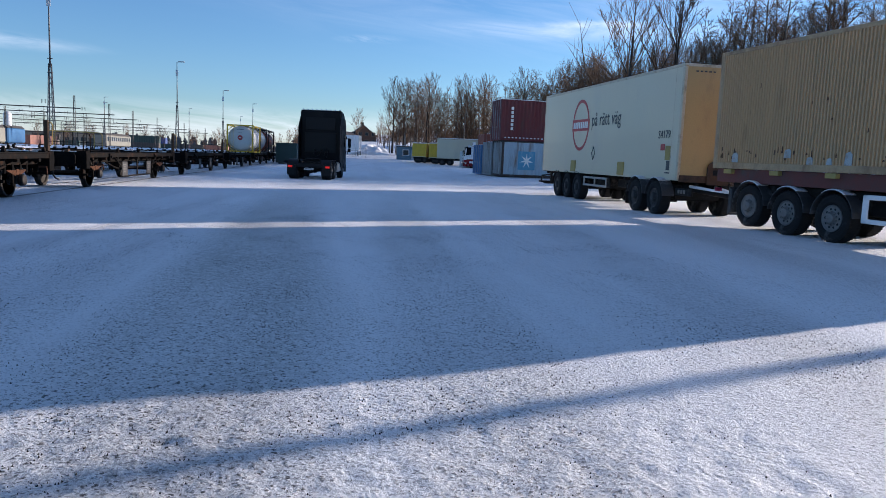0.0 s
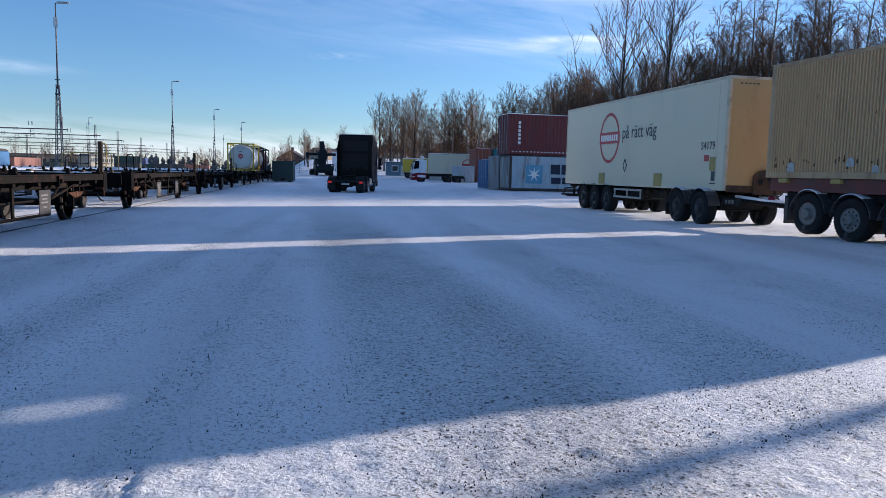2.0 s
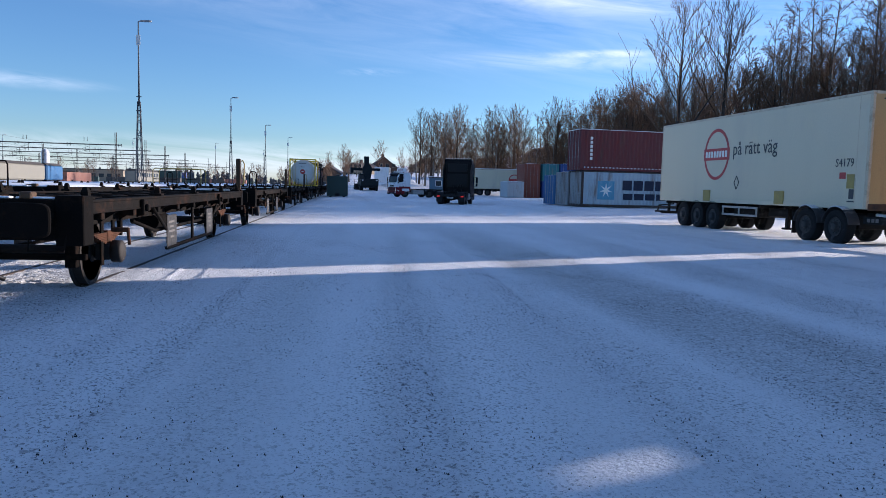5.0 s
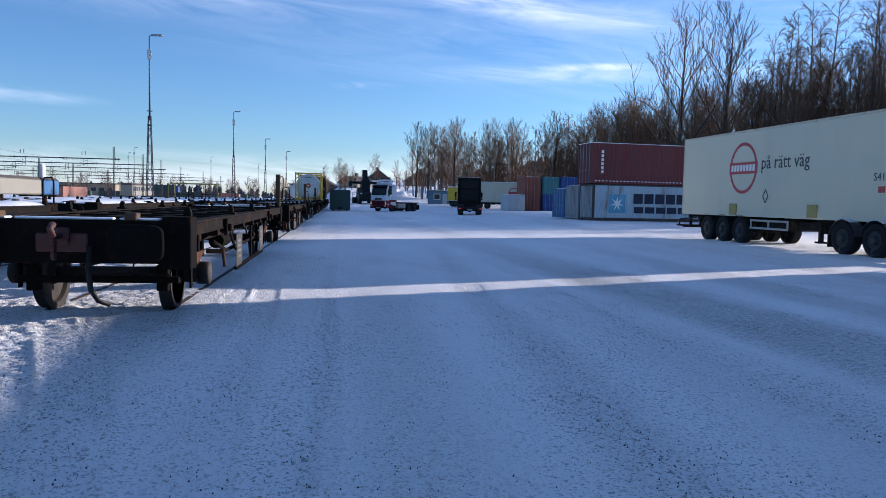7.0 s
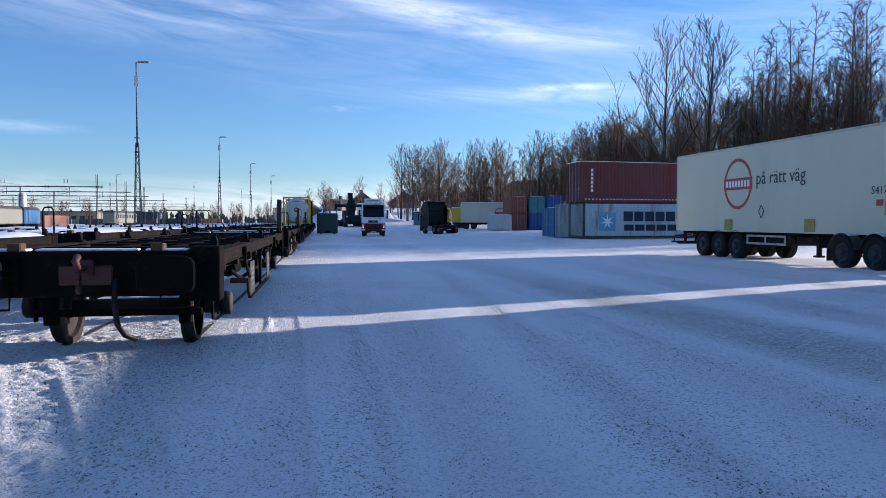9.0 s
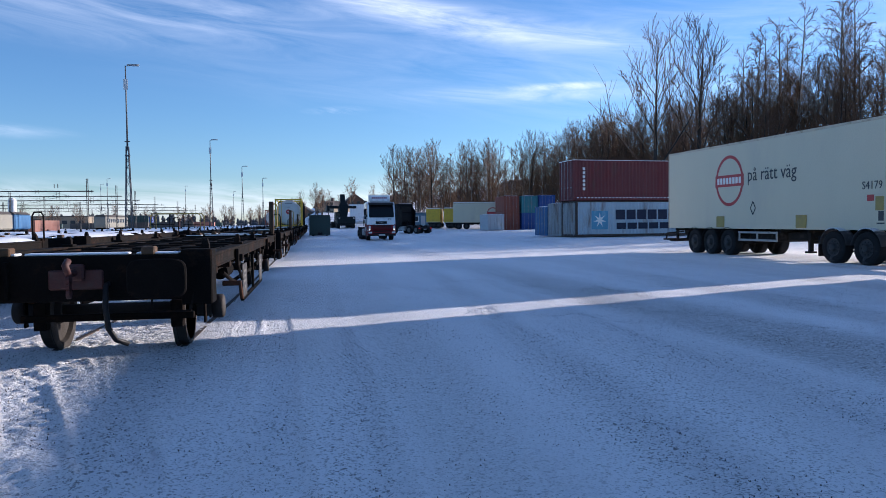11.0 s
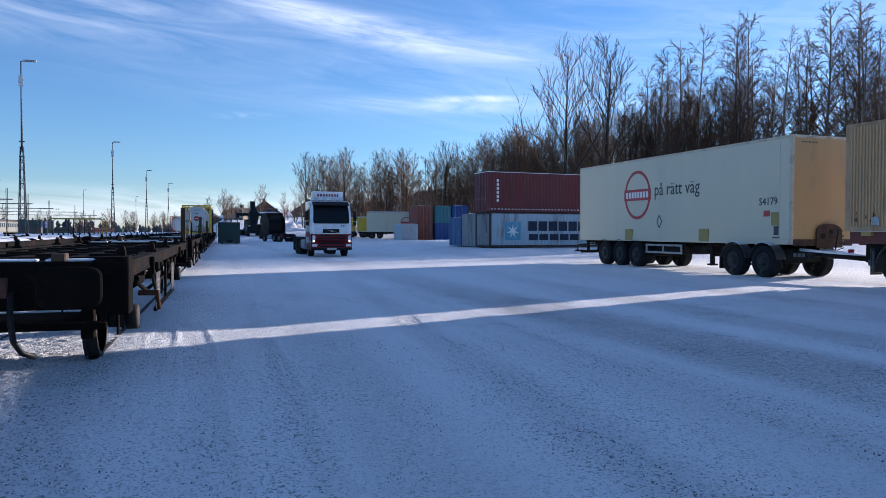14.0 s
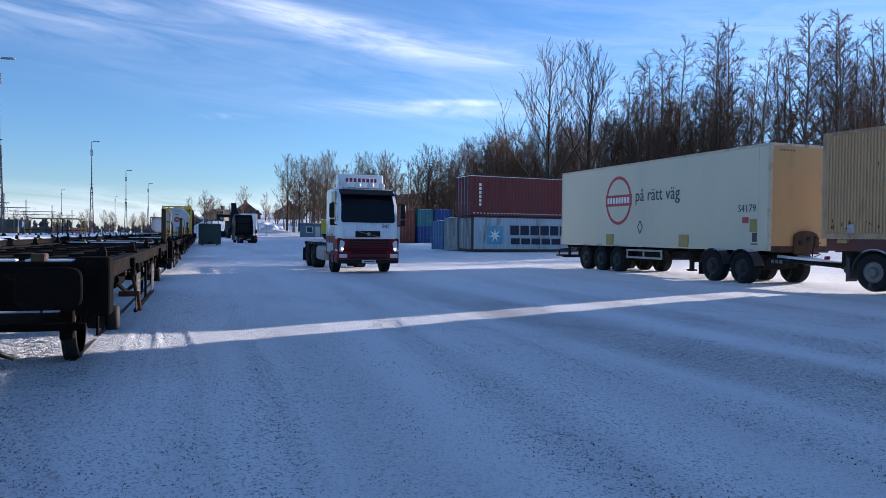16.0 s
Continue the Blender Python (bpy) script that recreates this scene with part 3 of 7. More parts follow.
# ---- ground ----
def ground():
    rng = random.Random(3)

    def steps(dense_lo, dense_hi, step, far_lo, far_hi):
        out = list(np.arange(dense_lo, dense_hi + 1e-6, step))
        for edge, far, sgn in ((dense_lo, far_lo, -1), (dense_hi, far_hi, 1)):
            d, p = step, edge
            while (far - p) * sgn > 0:
                d *= 1.16
                p += sgn * d
                out.append(p)
        return sorted(out)

    # pressed wheel tracks: middle at y = 0, lean, bend, half width, from y, to y, kind of tread
    tracks = ((1.09, -0.064, 0.0, 0.19, -9.5, 3.0, "ribs"), (1.09, -0.064, 0.0, 0.17, -9.5, -2.2, "lugs"), (1.97, 0.004, 0.0, 0.13, -9.5, 1.0, "chevron"), (0.62, -0.03, 0.0, 0.16, -9.5, 2.5, "ribs"),
              (-1.45, -0.42, -0.012, 0.20, -8.0, 0.6, "lugs"), (-2.1, -0.46, -0.012, 0.22, -8.0, 0.6, "ribs"), (-0.75, -0.30, -0.01, 0.16, -8.0, 0.4, "chevron"), (-1.0, -0.36, -0.011, 0.14, -8.0, 0.5, "lugs"),
              (4.35, 0.07, 0.0, 0.15, -9.5, 3.0, "chevron"), (5.75, 0.03, 0.0, 0.15, -9.5, 3.0, "lugs"))
    xs, ys = steps(-3.2, 11.5, 0.038, -2600, 2600), steps(-9.3, 3.0, 0.028, -900, 3200)
    v, f = [], []
    nx = len(xs)
    for y in ys:
        near_y = 1 - ease(abs(y + 3), 6.5, 24)
        for x in xs:
            h = height(x, y)
            near = near_y * (1 - ease(abs(x - 5), 9, 24))
            if near > 0:
                h += near * 0.012 * noise.fractal((x * 1.3, y * 0.8, 0.3), 0.8, 2.1, 3)
                # loose crust: rougher where little is driven
                crust = 0.35 + 0.9 * ease(-y, 6.2, 8.0) + 1.6 * ease(-x, -0.7, 0.6)
                crust *= (1 - ease(-y, 8.9, 9.5)) * (1 - ease(y, 2.6, 3.4)) * (1 - ease(-x, 2.8, 3.4)) * (1 - ease(x, 11.0, 11.8))
                h += near * 0.0115 * crust * noise.fractal((x * 9, y * 11, 1.7), 0.9, 2.2, 2)
                pressed = 0.0
                for cx, lean, bend, wdt, ya, yb, tread in tracks:
                    if ya < y < yb:
                        off = x - cx - lean * y - bend * y * y - 0.06 * math.sin(y * 0.5 + cx)
                        if abs(off) < wdt * 1.25:
                            if abs(off) > wdt:
                                pressed += 0.008 * near
                                continue
                            q = {"ribs": 0.28 * math.cos(off / wdt * math.pi * 3), "lugs": 1 if math.sin((y + off * 0.25) * 2 * math.pi / 0.115) > 0.1 else -0.8,
                                 "chevron": 1 if math.sin((y + abs(off) * 0.9) * 2 * math.pi / 0.13) > 0 else -0.9}[tread]
                            fade = 0.45 + 0.55 * noise.noise((cx * 7, y * 0.9, 3.0))
                            pressed += near * (-0.005 + 0.008 * q * max(0.15, fade))
                h += pressed
                # a lip of pushed-up snow
                lip = y + 4.75 + 0.75 * (x + 0.1)
                if abs(lip) < 0.35 and x < 1.1:
                    h += 0.045 * (1 - (lip / 0.35) ** 2) * (1 - ease(x, 0.3, 1.1)) * (0.7 + 0.5 * noise.noise((x * 3, y * 3, 0)))
            v.append((x, y, h))
    for j in range(len(ys) - 1):
        for i in range(nx - 1):
            a = j * nx + i
            f.append((a, a + 1, a + nx + 1, a + nx))
    me = bpy.data.meshes.new("ground")
    me.from_pydata(v, [], f)
    me.polygons.foreach_set("use_smooth", [True] * len(f))
    me.materials.append(M["ground"])
    tagged(new("ground", me), "packed snow yard with worn wheel lanes and grit", "ground", kind="structure")
    # grit strewn over the near yard
    s = Shape()
    for _ in range(110000):
        x, y = rng.uniform(-3, 14), rng.uniform(-9.2, 9)
        lane = max([deep * (1 - ease(abs(x - cx - lean * y), wide * 0.5, wide * 1.3)) for cx, lean, wide, deep in LANES])
        if rng.random() > 0.22 + 0.5 * lane + 0.25 * max(0.0, noise.noise((x * 0.5, y * 0.2, 4.0))):
            continue
        r, z = rng.uniform(0.003, 0.0078), height(x, y)
        t = rng.uniform(0, 6.28)
        p = [(x + r * math.cos(t + a) * rng.uniform(0.7, 1.3), y + r * math.sin(t + a) * rng.uniform(0.7, 1.3), z - 0.006) for a in (0, 2.1, 4.2)]
        s.add(p + [(x, y, z + r * 0.9)], [(0, 2, 1), (0, 1, 3), (1, 2, 3), (2, 0, 3)])
    single("grit", s, "stone_grit", "dark grit chips strewn over the packed snow", "grit", kind="stuff")


def snow_bank(x0, x1, y0, y1, top, label, seed, base=None, mat="snow", n=34):
    """A heap of ploughed snow."""
    v, f = [], []
    for j in range(n + 1):
        for i in range(n + 1):
            u, w = i / n, j / n
            x, y = x0 + (x1 - x0) * u, y0 + (y1 - y0) * w
            rim = (math.sin(math.pi * u) * math.sin(math.pi * w)) ** 0.6
            bump = 0.75 + 0.5 * noise.fractal((u * 4 + seed, w * 4, seed), 0.7, 2.2, 4)
            v.append((x, y, height(x, y) - 0.15 + (top + 0.15) * rim * bump))
    for j in range(n):
        for i in range(n):
            a = j * (n + 1) + i
            f.append((a, a + 1, a + n + 2, a + n + 1))
    single("snow_heap", Shape().add(v, f, True), mat, label, "snow heap", kind="stuff")


# ---- railway ----
def rails():
    for cx, y0, y1 in ((-0.75, -0.2, 190), (-5.3, -5, 190), (-9.6, 0, 190), (-37, 60, 260), (-43, 60, 260), (-49, 60, 260)):
        for side in (-0.75, 0.75):
            s = Shape()
            x = cx + side
            s.prism([(x - 0.036, -0.05), (x + 0.036, -0.05), (x + 0.036, 0.004), (x + 0.025, 0.008), (x - 0.025, 0.008), (x - 0.036, 0.004)], "y", y0, y1)
            single("rail", s, "rail", "steel rail sunk in packed snow", "rail", "yard rails", "structure")


def wheelset(parent, y):
    ws = part("axle", Shape().tube([(-0.98, 0, 0), (0.98, 0, 0)], 0.075, 10), "wheel_steel", parent, at=pose(0, y, 0.47))
    for sx in (-1, 1):
        s = Shape()
        s.lathe([(-0.068 * sx, 0.40), (-0.068 * sx, 0.46), (0.045 * sx, 0.465), (0.068 * sx, 0.495), (0.078 * sx, 0.495), (0.078 * sx, 0.39), (0.03 * sx, 0.37),
                 (0.015 * sx, 0.17), (0.08 * sx, 0.14), (0.08 * sx, 0.0)][::1], "x", n=36)
        s.lathe([(-0.068 * sx, 0.40), (-0.02 * sx, 0.36), (-0.015 * sx, 0.17), (-0.09 * sx, 0.14), (-0.09 * sx, 0.0)], "x", n=36)
        part("wheel", s, "wheel_steel", ws, at=pose(sx * 0.75 * -1, 0, 0))
    return ws


def flat_wagon():
    """A two-axle container flat wagon, 12.5 m frame, 15.3 m with buffers and coupling gap."""
    w = thing("flat_wagon", pose(0, 0, 0), "weathered dark steel two-axle container flat wagon, empty", "wagon", "container wagons")
    y0, y1, hw, top = -6.27, 6.27, 1.31, 1.20
    for sx in (-1, 1):
        s = Shape()
        # side sill: top and bottom flange with a web, stiffeners
        s.box(sx * (hw - 0.16), sx * hw, y0, y1, top - 0.035, top, 0.008)
        s.box(sx * (hw - 0.03), sx * (hw - 0.012), y0, y1, top - 0.15, top - 0.03)
        s.box(sx * (hw - 0.12), sx * hw, y0, y1, top - 0.165, top - 0.145, 0.006)
        s.box(sx * (hw - 0.34), sx * (hw - 0.30), y0, y1, top - 0.34, top - 0.03)
        for k in range(14):
            y = y0 + 0.5 + k * (y1 - y0 - 1.0) / 13
            s.prism([(sx * (hw - 0.31), top - 0.34), (sx * (hw - 0.03), top - 0.16), (sx * (hw - 0.03), top - 0.03), (sx * (hw - 0.31), top - 0.03)], "y", y - 0.012, y + 0.012)
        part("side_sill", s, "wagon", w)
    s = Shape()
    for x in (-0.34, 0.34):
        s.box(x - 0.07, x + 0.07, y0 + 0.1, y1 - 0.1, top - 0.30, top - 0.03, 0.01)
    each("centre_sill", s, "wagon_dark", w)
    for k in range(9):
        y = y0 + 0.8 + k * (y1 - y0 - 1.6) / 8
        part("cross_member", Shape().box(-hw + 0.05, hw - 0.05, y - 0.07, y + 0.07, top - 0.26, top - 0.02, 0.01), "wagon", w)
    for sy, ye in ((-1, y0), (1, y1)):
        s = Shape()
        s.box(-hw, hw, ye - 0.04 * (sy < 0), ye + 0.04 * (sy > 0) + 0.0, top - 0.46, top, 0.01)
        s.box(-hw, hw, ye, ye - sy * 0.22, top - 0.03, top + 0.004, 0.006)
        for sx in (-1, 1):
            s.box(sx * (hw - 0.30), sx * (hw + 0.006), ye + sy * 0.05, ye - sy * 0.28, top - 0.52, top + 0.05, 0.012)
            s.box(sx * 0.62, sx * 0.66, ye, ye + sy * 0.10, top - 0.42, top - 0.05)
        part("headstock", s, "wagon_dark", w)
        s = Shape()
        for a0, a1 in ((-0.98, -0.58), (-0.50, 0.48), (0.56, 0.98)):
            s.box(a0, a1, ye - sy * 0.20, ye - sy * 0.02, top + 0.003, top + 0.028, 0.012)
        each("ledge_snow", s, "snow", w, "thin crust of snow on the end beam")
        for sx in (-1, 1):
            part("end_block", Shape().box(sx * 0.62, sx * 0.75, ye + sy * 0.02, ye - sy * 0.14, top, top + 0.085, 0.012), "worn_wood", w, "worn brown end block")
        for sx in (-1, 1):
            s = Shape()
            s.lathe([(0.0, 0.13), (0.22, 0.13), (0.23, 0.10), (0.50, 0.10)] if sy > 0 else [(0.0, 0.13), (-0.22, 0.13), (-0.23, 0.10), (-0.50, 0.10)],
                    "y", (sx * 0.87, ye, 1.02), 18)
            n, pts = 28, []
            for k in range(n):
                a = 2 * math.pi * k / n
                ca, sa = math.cos(a), math.sin(a)
                pts.append((sx * 0.87 + 0.275 * abs(ca) ** 0.42 * (1 if ca > 0 else -1), 0.99 + 0.19 * abs(sa) ** 0.42 * (1 if sa > 0 else -1)))
            ring = lambda yy, k: [(0.87 * sx + (p[0] - 0.87 * sx) * k, yy, 0.99 + (p[1] - 0.99) * k) for p in pts]
            s.loft([ring(ye + sy * 0.50, 0.96), ring(ye + sy * 0.515, 1.0), ring(ye + sy * 0.545, 1.0), ring(ye + sy * 0.56, 0.95), ring(ye + sy * 0.566, 0.6)])
            part("buffer", s, "wagon_dark", w, "dark rectangular steel buffer")
        s = Shape()
        s.box(-0.26, 0.26, ye, ye + sy * 0.06, 0.86, 1.06, 0.015).box(-0.09, 0.09, ye, ye + sy * 0.12, 0.95, 1.12, 0.02)
        s.tube([(0, ye + sy * 0.08, 1.03), (0, ye + sy * 0.30, 1.05), (0, ye + sy * 0.36, 1.12), (0, ye + sy * 0.28, 1.16)], 0.035, 8)
        for k in range(3):
            s.lathe([(-0.016, 0.025), (-0.016, 0.05), (0.016, 0.05), (0.016, 0.025)], "x", (0, ye + sy * 0.27, 0.98 - 0.07 * k), 12)
        part("coupling", s, "rust_red", w, "red-brown screw coupling and hook")
        hose = [(0.30, ye, 0.92), (0.30, ye + sy * 0.12, 0.90), (0.31, ye + sy * 0.20, 0.70), (0.34, ye + sy * 0.22, 0.48), (0.40, ye + sy * 0.18, 0.36), (0.50, ye + sy * 0.12, 0.31)]
        part("brake_hose", Shape().tube(hose, 0.028, 8), "black", w, "black rubber brake hose")
        for sx in (-1, 1):
            s = Shape()
            s.tube([(sx * 0.72, ye + sy * 0.03, 0.84), (sx * 0.72, ye + sy * 0.06, 0.62), (sx * 1.10, ye + sy * 0.06, 0.62), (sx * 1.14, ye + sy * 0.03, 0.88)], 0.013, 6)
            part("shunter_handle", s, "wagon", w)
            s = Shape().box(sx * (hw - 0.02), sx * (hw + 0.20), ye - sy * 1.02, ye - sy * 0.98, 0.78, 0.84, 0.01)
            s.tube([(sx * (hw + 0.18), ye - sy * 1.0, 0.83), (sx * (hw + 0.20), ye - sy * 1.0, 0.62)], 0.022, 6)
            part("brake_release_handle", s, "spring_rust", w, "rust-brown brake release handle")
    for y in (-4.56, 4.56):
        wheelset(w, y)
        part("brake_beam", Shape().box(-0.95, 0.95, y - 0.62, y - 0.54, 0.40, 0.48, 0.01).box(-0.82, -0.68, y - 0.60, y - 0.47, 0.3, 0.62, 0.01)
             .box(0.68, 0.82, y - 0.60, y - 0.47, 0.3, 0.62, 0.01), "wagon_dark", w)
        for sx in (-1, 1):
            x = sx * 0.99
            s = Shape()
            for k in range(7):
                hl = 0.62 - 0.075 * k
                z = 0.72 - 0.022 * k
                s.box(x - 0.05, x + 0.05, y - hl, y + hl, z - 0.010, z + 0.010, 0.002)
            s.box(x - 0.06, x + 0.06, y - 0.07, y + 0.07, 0.56, 0.75, 0.01)
            part("leaf_spring", s, "spring_rust", w, "rust-brown leaf spring")
            s = Shape().box(x - 0.11, x + 0.11, y - 0.14, y + 0.14, 0.36, 0.58, 0.03)
            s.lathe([(sx * 0.10, 0.15), (sx * 0.215, 0.15), (sx * 0.235, 0.13), (sx * 0.24, 0.05), (sx * 0.245, 0.0)], "x", (x, y, 0.47), 24, True)
            part("axle_box", s, "wheel_steel", w)
            for yy in (-0.66, 0.66):
                part("spring_hanger", Shape().box(x - 0.03, x + 0.03, y + yy - 0.04, y + yy + 0.04, 0.64, 0.90, 0.01), "wagon_dark", w)
            s = Shape()
            for yy in (-0.24, 0.24):
                s.box(x + sx * 0.02, x + sx * 0.045, y + yy - 0.05, y + yy + 0.05, 0.30, 0.88, 0.005)
            each("axle_guard", s, "wagon_dark", w)
    for sx in (-1, 1):
        for k, y in enumerate((-1.75, 1.75)):
            part("lettering_plate", Shape().box(sx * (hw - 0.10), sx * (hw - 0.08), y - 0.34, y + 0.34, 0.30, 0.86, 0.01), "rim", w, "grey steel lettering plate")
            s = Shape()
            for j, (a, c) in enumerate(((0.26, 0.74), (0.20, 0.66), (0.27, 0.58), (0.14, 0.48))):
                s.box(sx * (hw - 0.081), sx * (hw - 0.077), y - a, y + a * 0.6, c - 0.018, c + 0.018)
            each("plate_marking", s, "stencil", w)
        for y in (-5.9, -2.6, 0.2, 3.4, 5.9):
            s = Shape().box(sx * (hw - 0.19), sx * (hw - 0.03), y - 0.09, y + 0.09, top, top + 0.035, 0.008)
            s.loft([[(sx * (hw - 0.11) + a, y + c, top + z) for a, c in ((-0.04 * k, -0.05 * k), (0.04 * k, -0.05 * k), (0.04 * k, 0.05 * k), (-0.04 * k, 0.05 * k))]
                    for z, k in ((0.03, 1), (0.09, 1), (0.15, 0.55))])
            part("container_spigot", s, "wagon", w)
        for y in (-3.9, 2.4):
            s = Shape().box(sx * (hw + 0.0), sx * (hw + 0.05), y - 0.10, y + 0.10, top - 0.26, top - 0.03, 0.01)
            s.box(sx * (hw + 0.04), sx * (hw + 0.10), y - 0.06, y + 0.05, top - 0.20, top - 0.10, 0.015)
            part("lashing_lug", s, "wagon", w)
        part("lower_chord", Shape().box(sx * (hw - 0.13), sx * (hw - 0.075), -2.06, 2.06, 0.27, 0.33, 0.008).box(sx * (hw - 0.12), sx * (hw - 0.08), -0.05, 0.05, 0.3, top - 0.15, 0.006)
             .tube([(sx * (hw - 0.1), -2.08, 0.62), (sx * (hw - 0.1), -3.0, top - 0.16)], 0.026, 6).tube([(sx * (hw - 0.1), 2.08, 0.62), (sx * (hw - 0.1), 3.0, top - 0.16)], 0.026, 6), "wagon", w)
        part("truss_bar", Shape().tube([(sx * 1.1, -3.7, 0.84), (sx * 1.1, -2.4, 0.62), (sx * 1.1, 2.4, 0.62), (sx * 1.1, 3.7, 0.84)], 0.03, 6), "wagon", w)
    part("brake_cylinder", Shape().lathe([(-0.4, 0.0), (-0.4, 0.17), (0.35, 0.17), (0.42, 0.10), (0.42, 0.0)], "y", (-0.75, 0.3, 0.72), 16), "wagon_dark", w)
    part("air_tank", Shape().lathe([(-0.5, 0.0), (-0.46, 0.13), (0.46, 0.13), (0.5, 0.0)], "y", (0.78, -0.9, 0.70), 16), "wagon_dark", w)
    return w


def snow_deck(m, seed):
    rng = random.Random(seed)
    v, f = [], []
    nx, ny = 16, 60
    for j in range(ny + 1):
        for i in range(nx + 1):
            u, t = i / nx, j / ny
            x, y = -1.24 + 2.48 * u, -6.2 + 12.4 * t
            e = min(1.0, min(u, 1 - u) * 7, min(t, 1 - t) * 25)
            v.append((x, y, 1.205 + 0.09 * e ** 0.5 * (0.75 + 0.6 * noise.noise((x * 1.2 + seed, y * 0.6, seed)))))
    for j in range(ny):
        for i in range(nx):
            if noise.noise((i * 0.35 + seed * 3, j * 0.16, 2.0)) > -0.42:
                a = j * (nx + 1) + i
                f.append((a, a + 1, a + nx + 2, a + nx + 1))
    single("deck_snow", Shape().add(v, f, True), "snow", "crusted white snow lying on a wagon deck", "snow", kind="stuff", at=m)


def stake(m, tall=0.90):
    t = thing("end_post", m, "rust-brown steel end post with a hooped handrail", "post", "wagon posts")
    part("post", Shape().box(-0.06, 0.06, -0.05, 0.05, 0, tall, 0.012), "worn_wood", t)
    part("hoop", Shape().tube([(0.06, 0.0, 0.18), (0.14, 0.02, 0.22), (0.16, 0.02, tall - 0.14), (0.11, 0.02, tall - 0.05), (0.05, 0, tall - 0.08)], 0.018, 8), "yellow_rail", t)


def hoop(m):
    t = thing("handrail_hoop", m, "dark bent steel handrail hoop", "handrail", "wagon hoops")
    part("hoop", Shape().tube([(-0.11, 0, 0), (-0.11, 0, 0.52), (-0.07, 0, 0.60), (0.07, 0, 0.60), (0.11, 0, 0.52), (0.11, 0, 0)], 0.018, 8), "wagon", t)


def platform_rail(m):
    t = thing("platform_railing", m, "yellowed steel railing round a wagon end platform", "railing")
    for y in (0.0, 1.3):
        part("rail_frame", Shape().tube([(-1.2, y, 0), (-1.2, y, 0.95), (-1.1, y, 1.05), (1.1, y, 1.05), (1.2, y, 0.95), (1.2, y, 0)], 0.026, 8), "yellow_rail", t)
        part("rail_bar", Shape().tube([(-1.2, y, 0.5), (-0.3, y, 0.5)], 0.018, 6).tube([(0.4, y, 0.5), (1.2, y, 0.5)], 0.018, 6), "wagon", t)
        part("post", Shape().tube([(-0.3, y, 0), (-0.3, y, 1.05)], 0.018, 6).tube([(0.4, y, 0), (0.4, y, 1.05)], 0.018, 6), "wagon", t)
    part("platform", Shape().box(-1.25, 1.25, -0.1, 1.4, -0.06, 0.0, 0.01), "wagon", t)


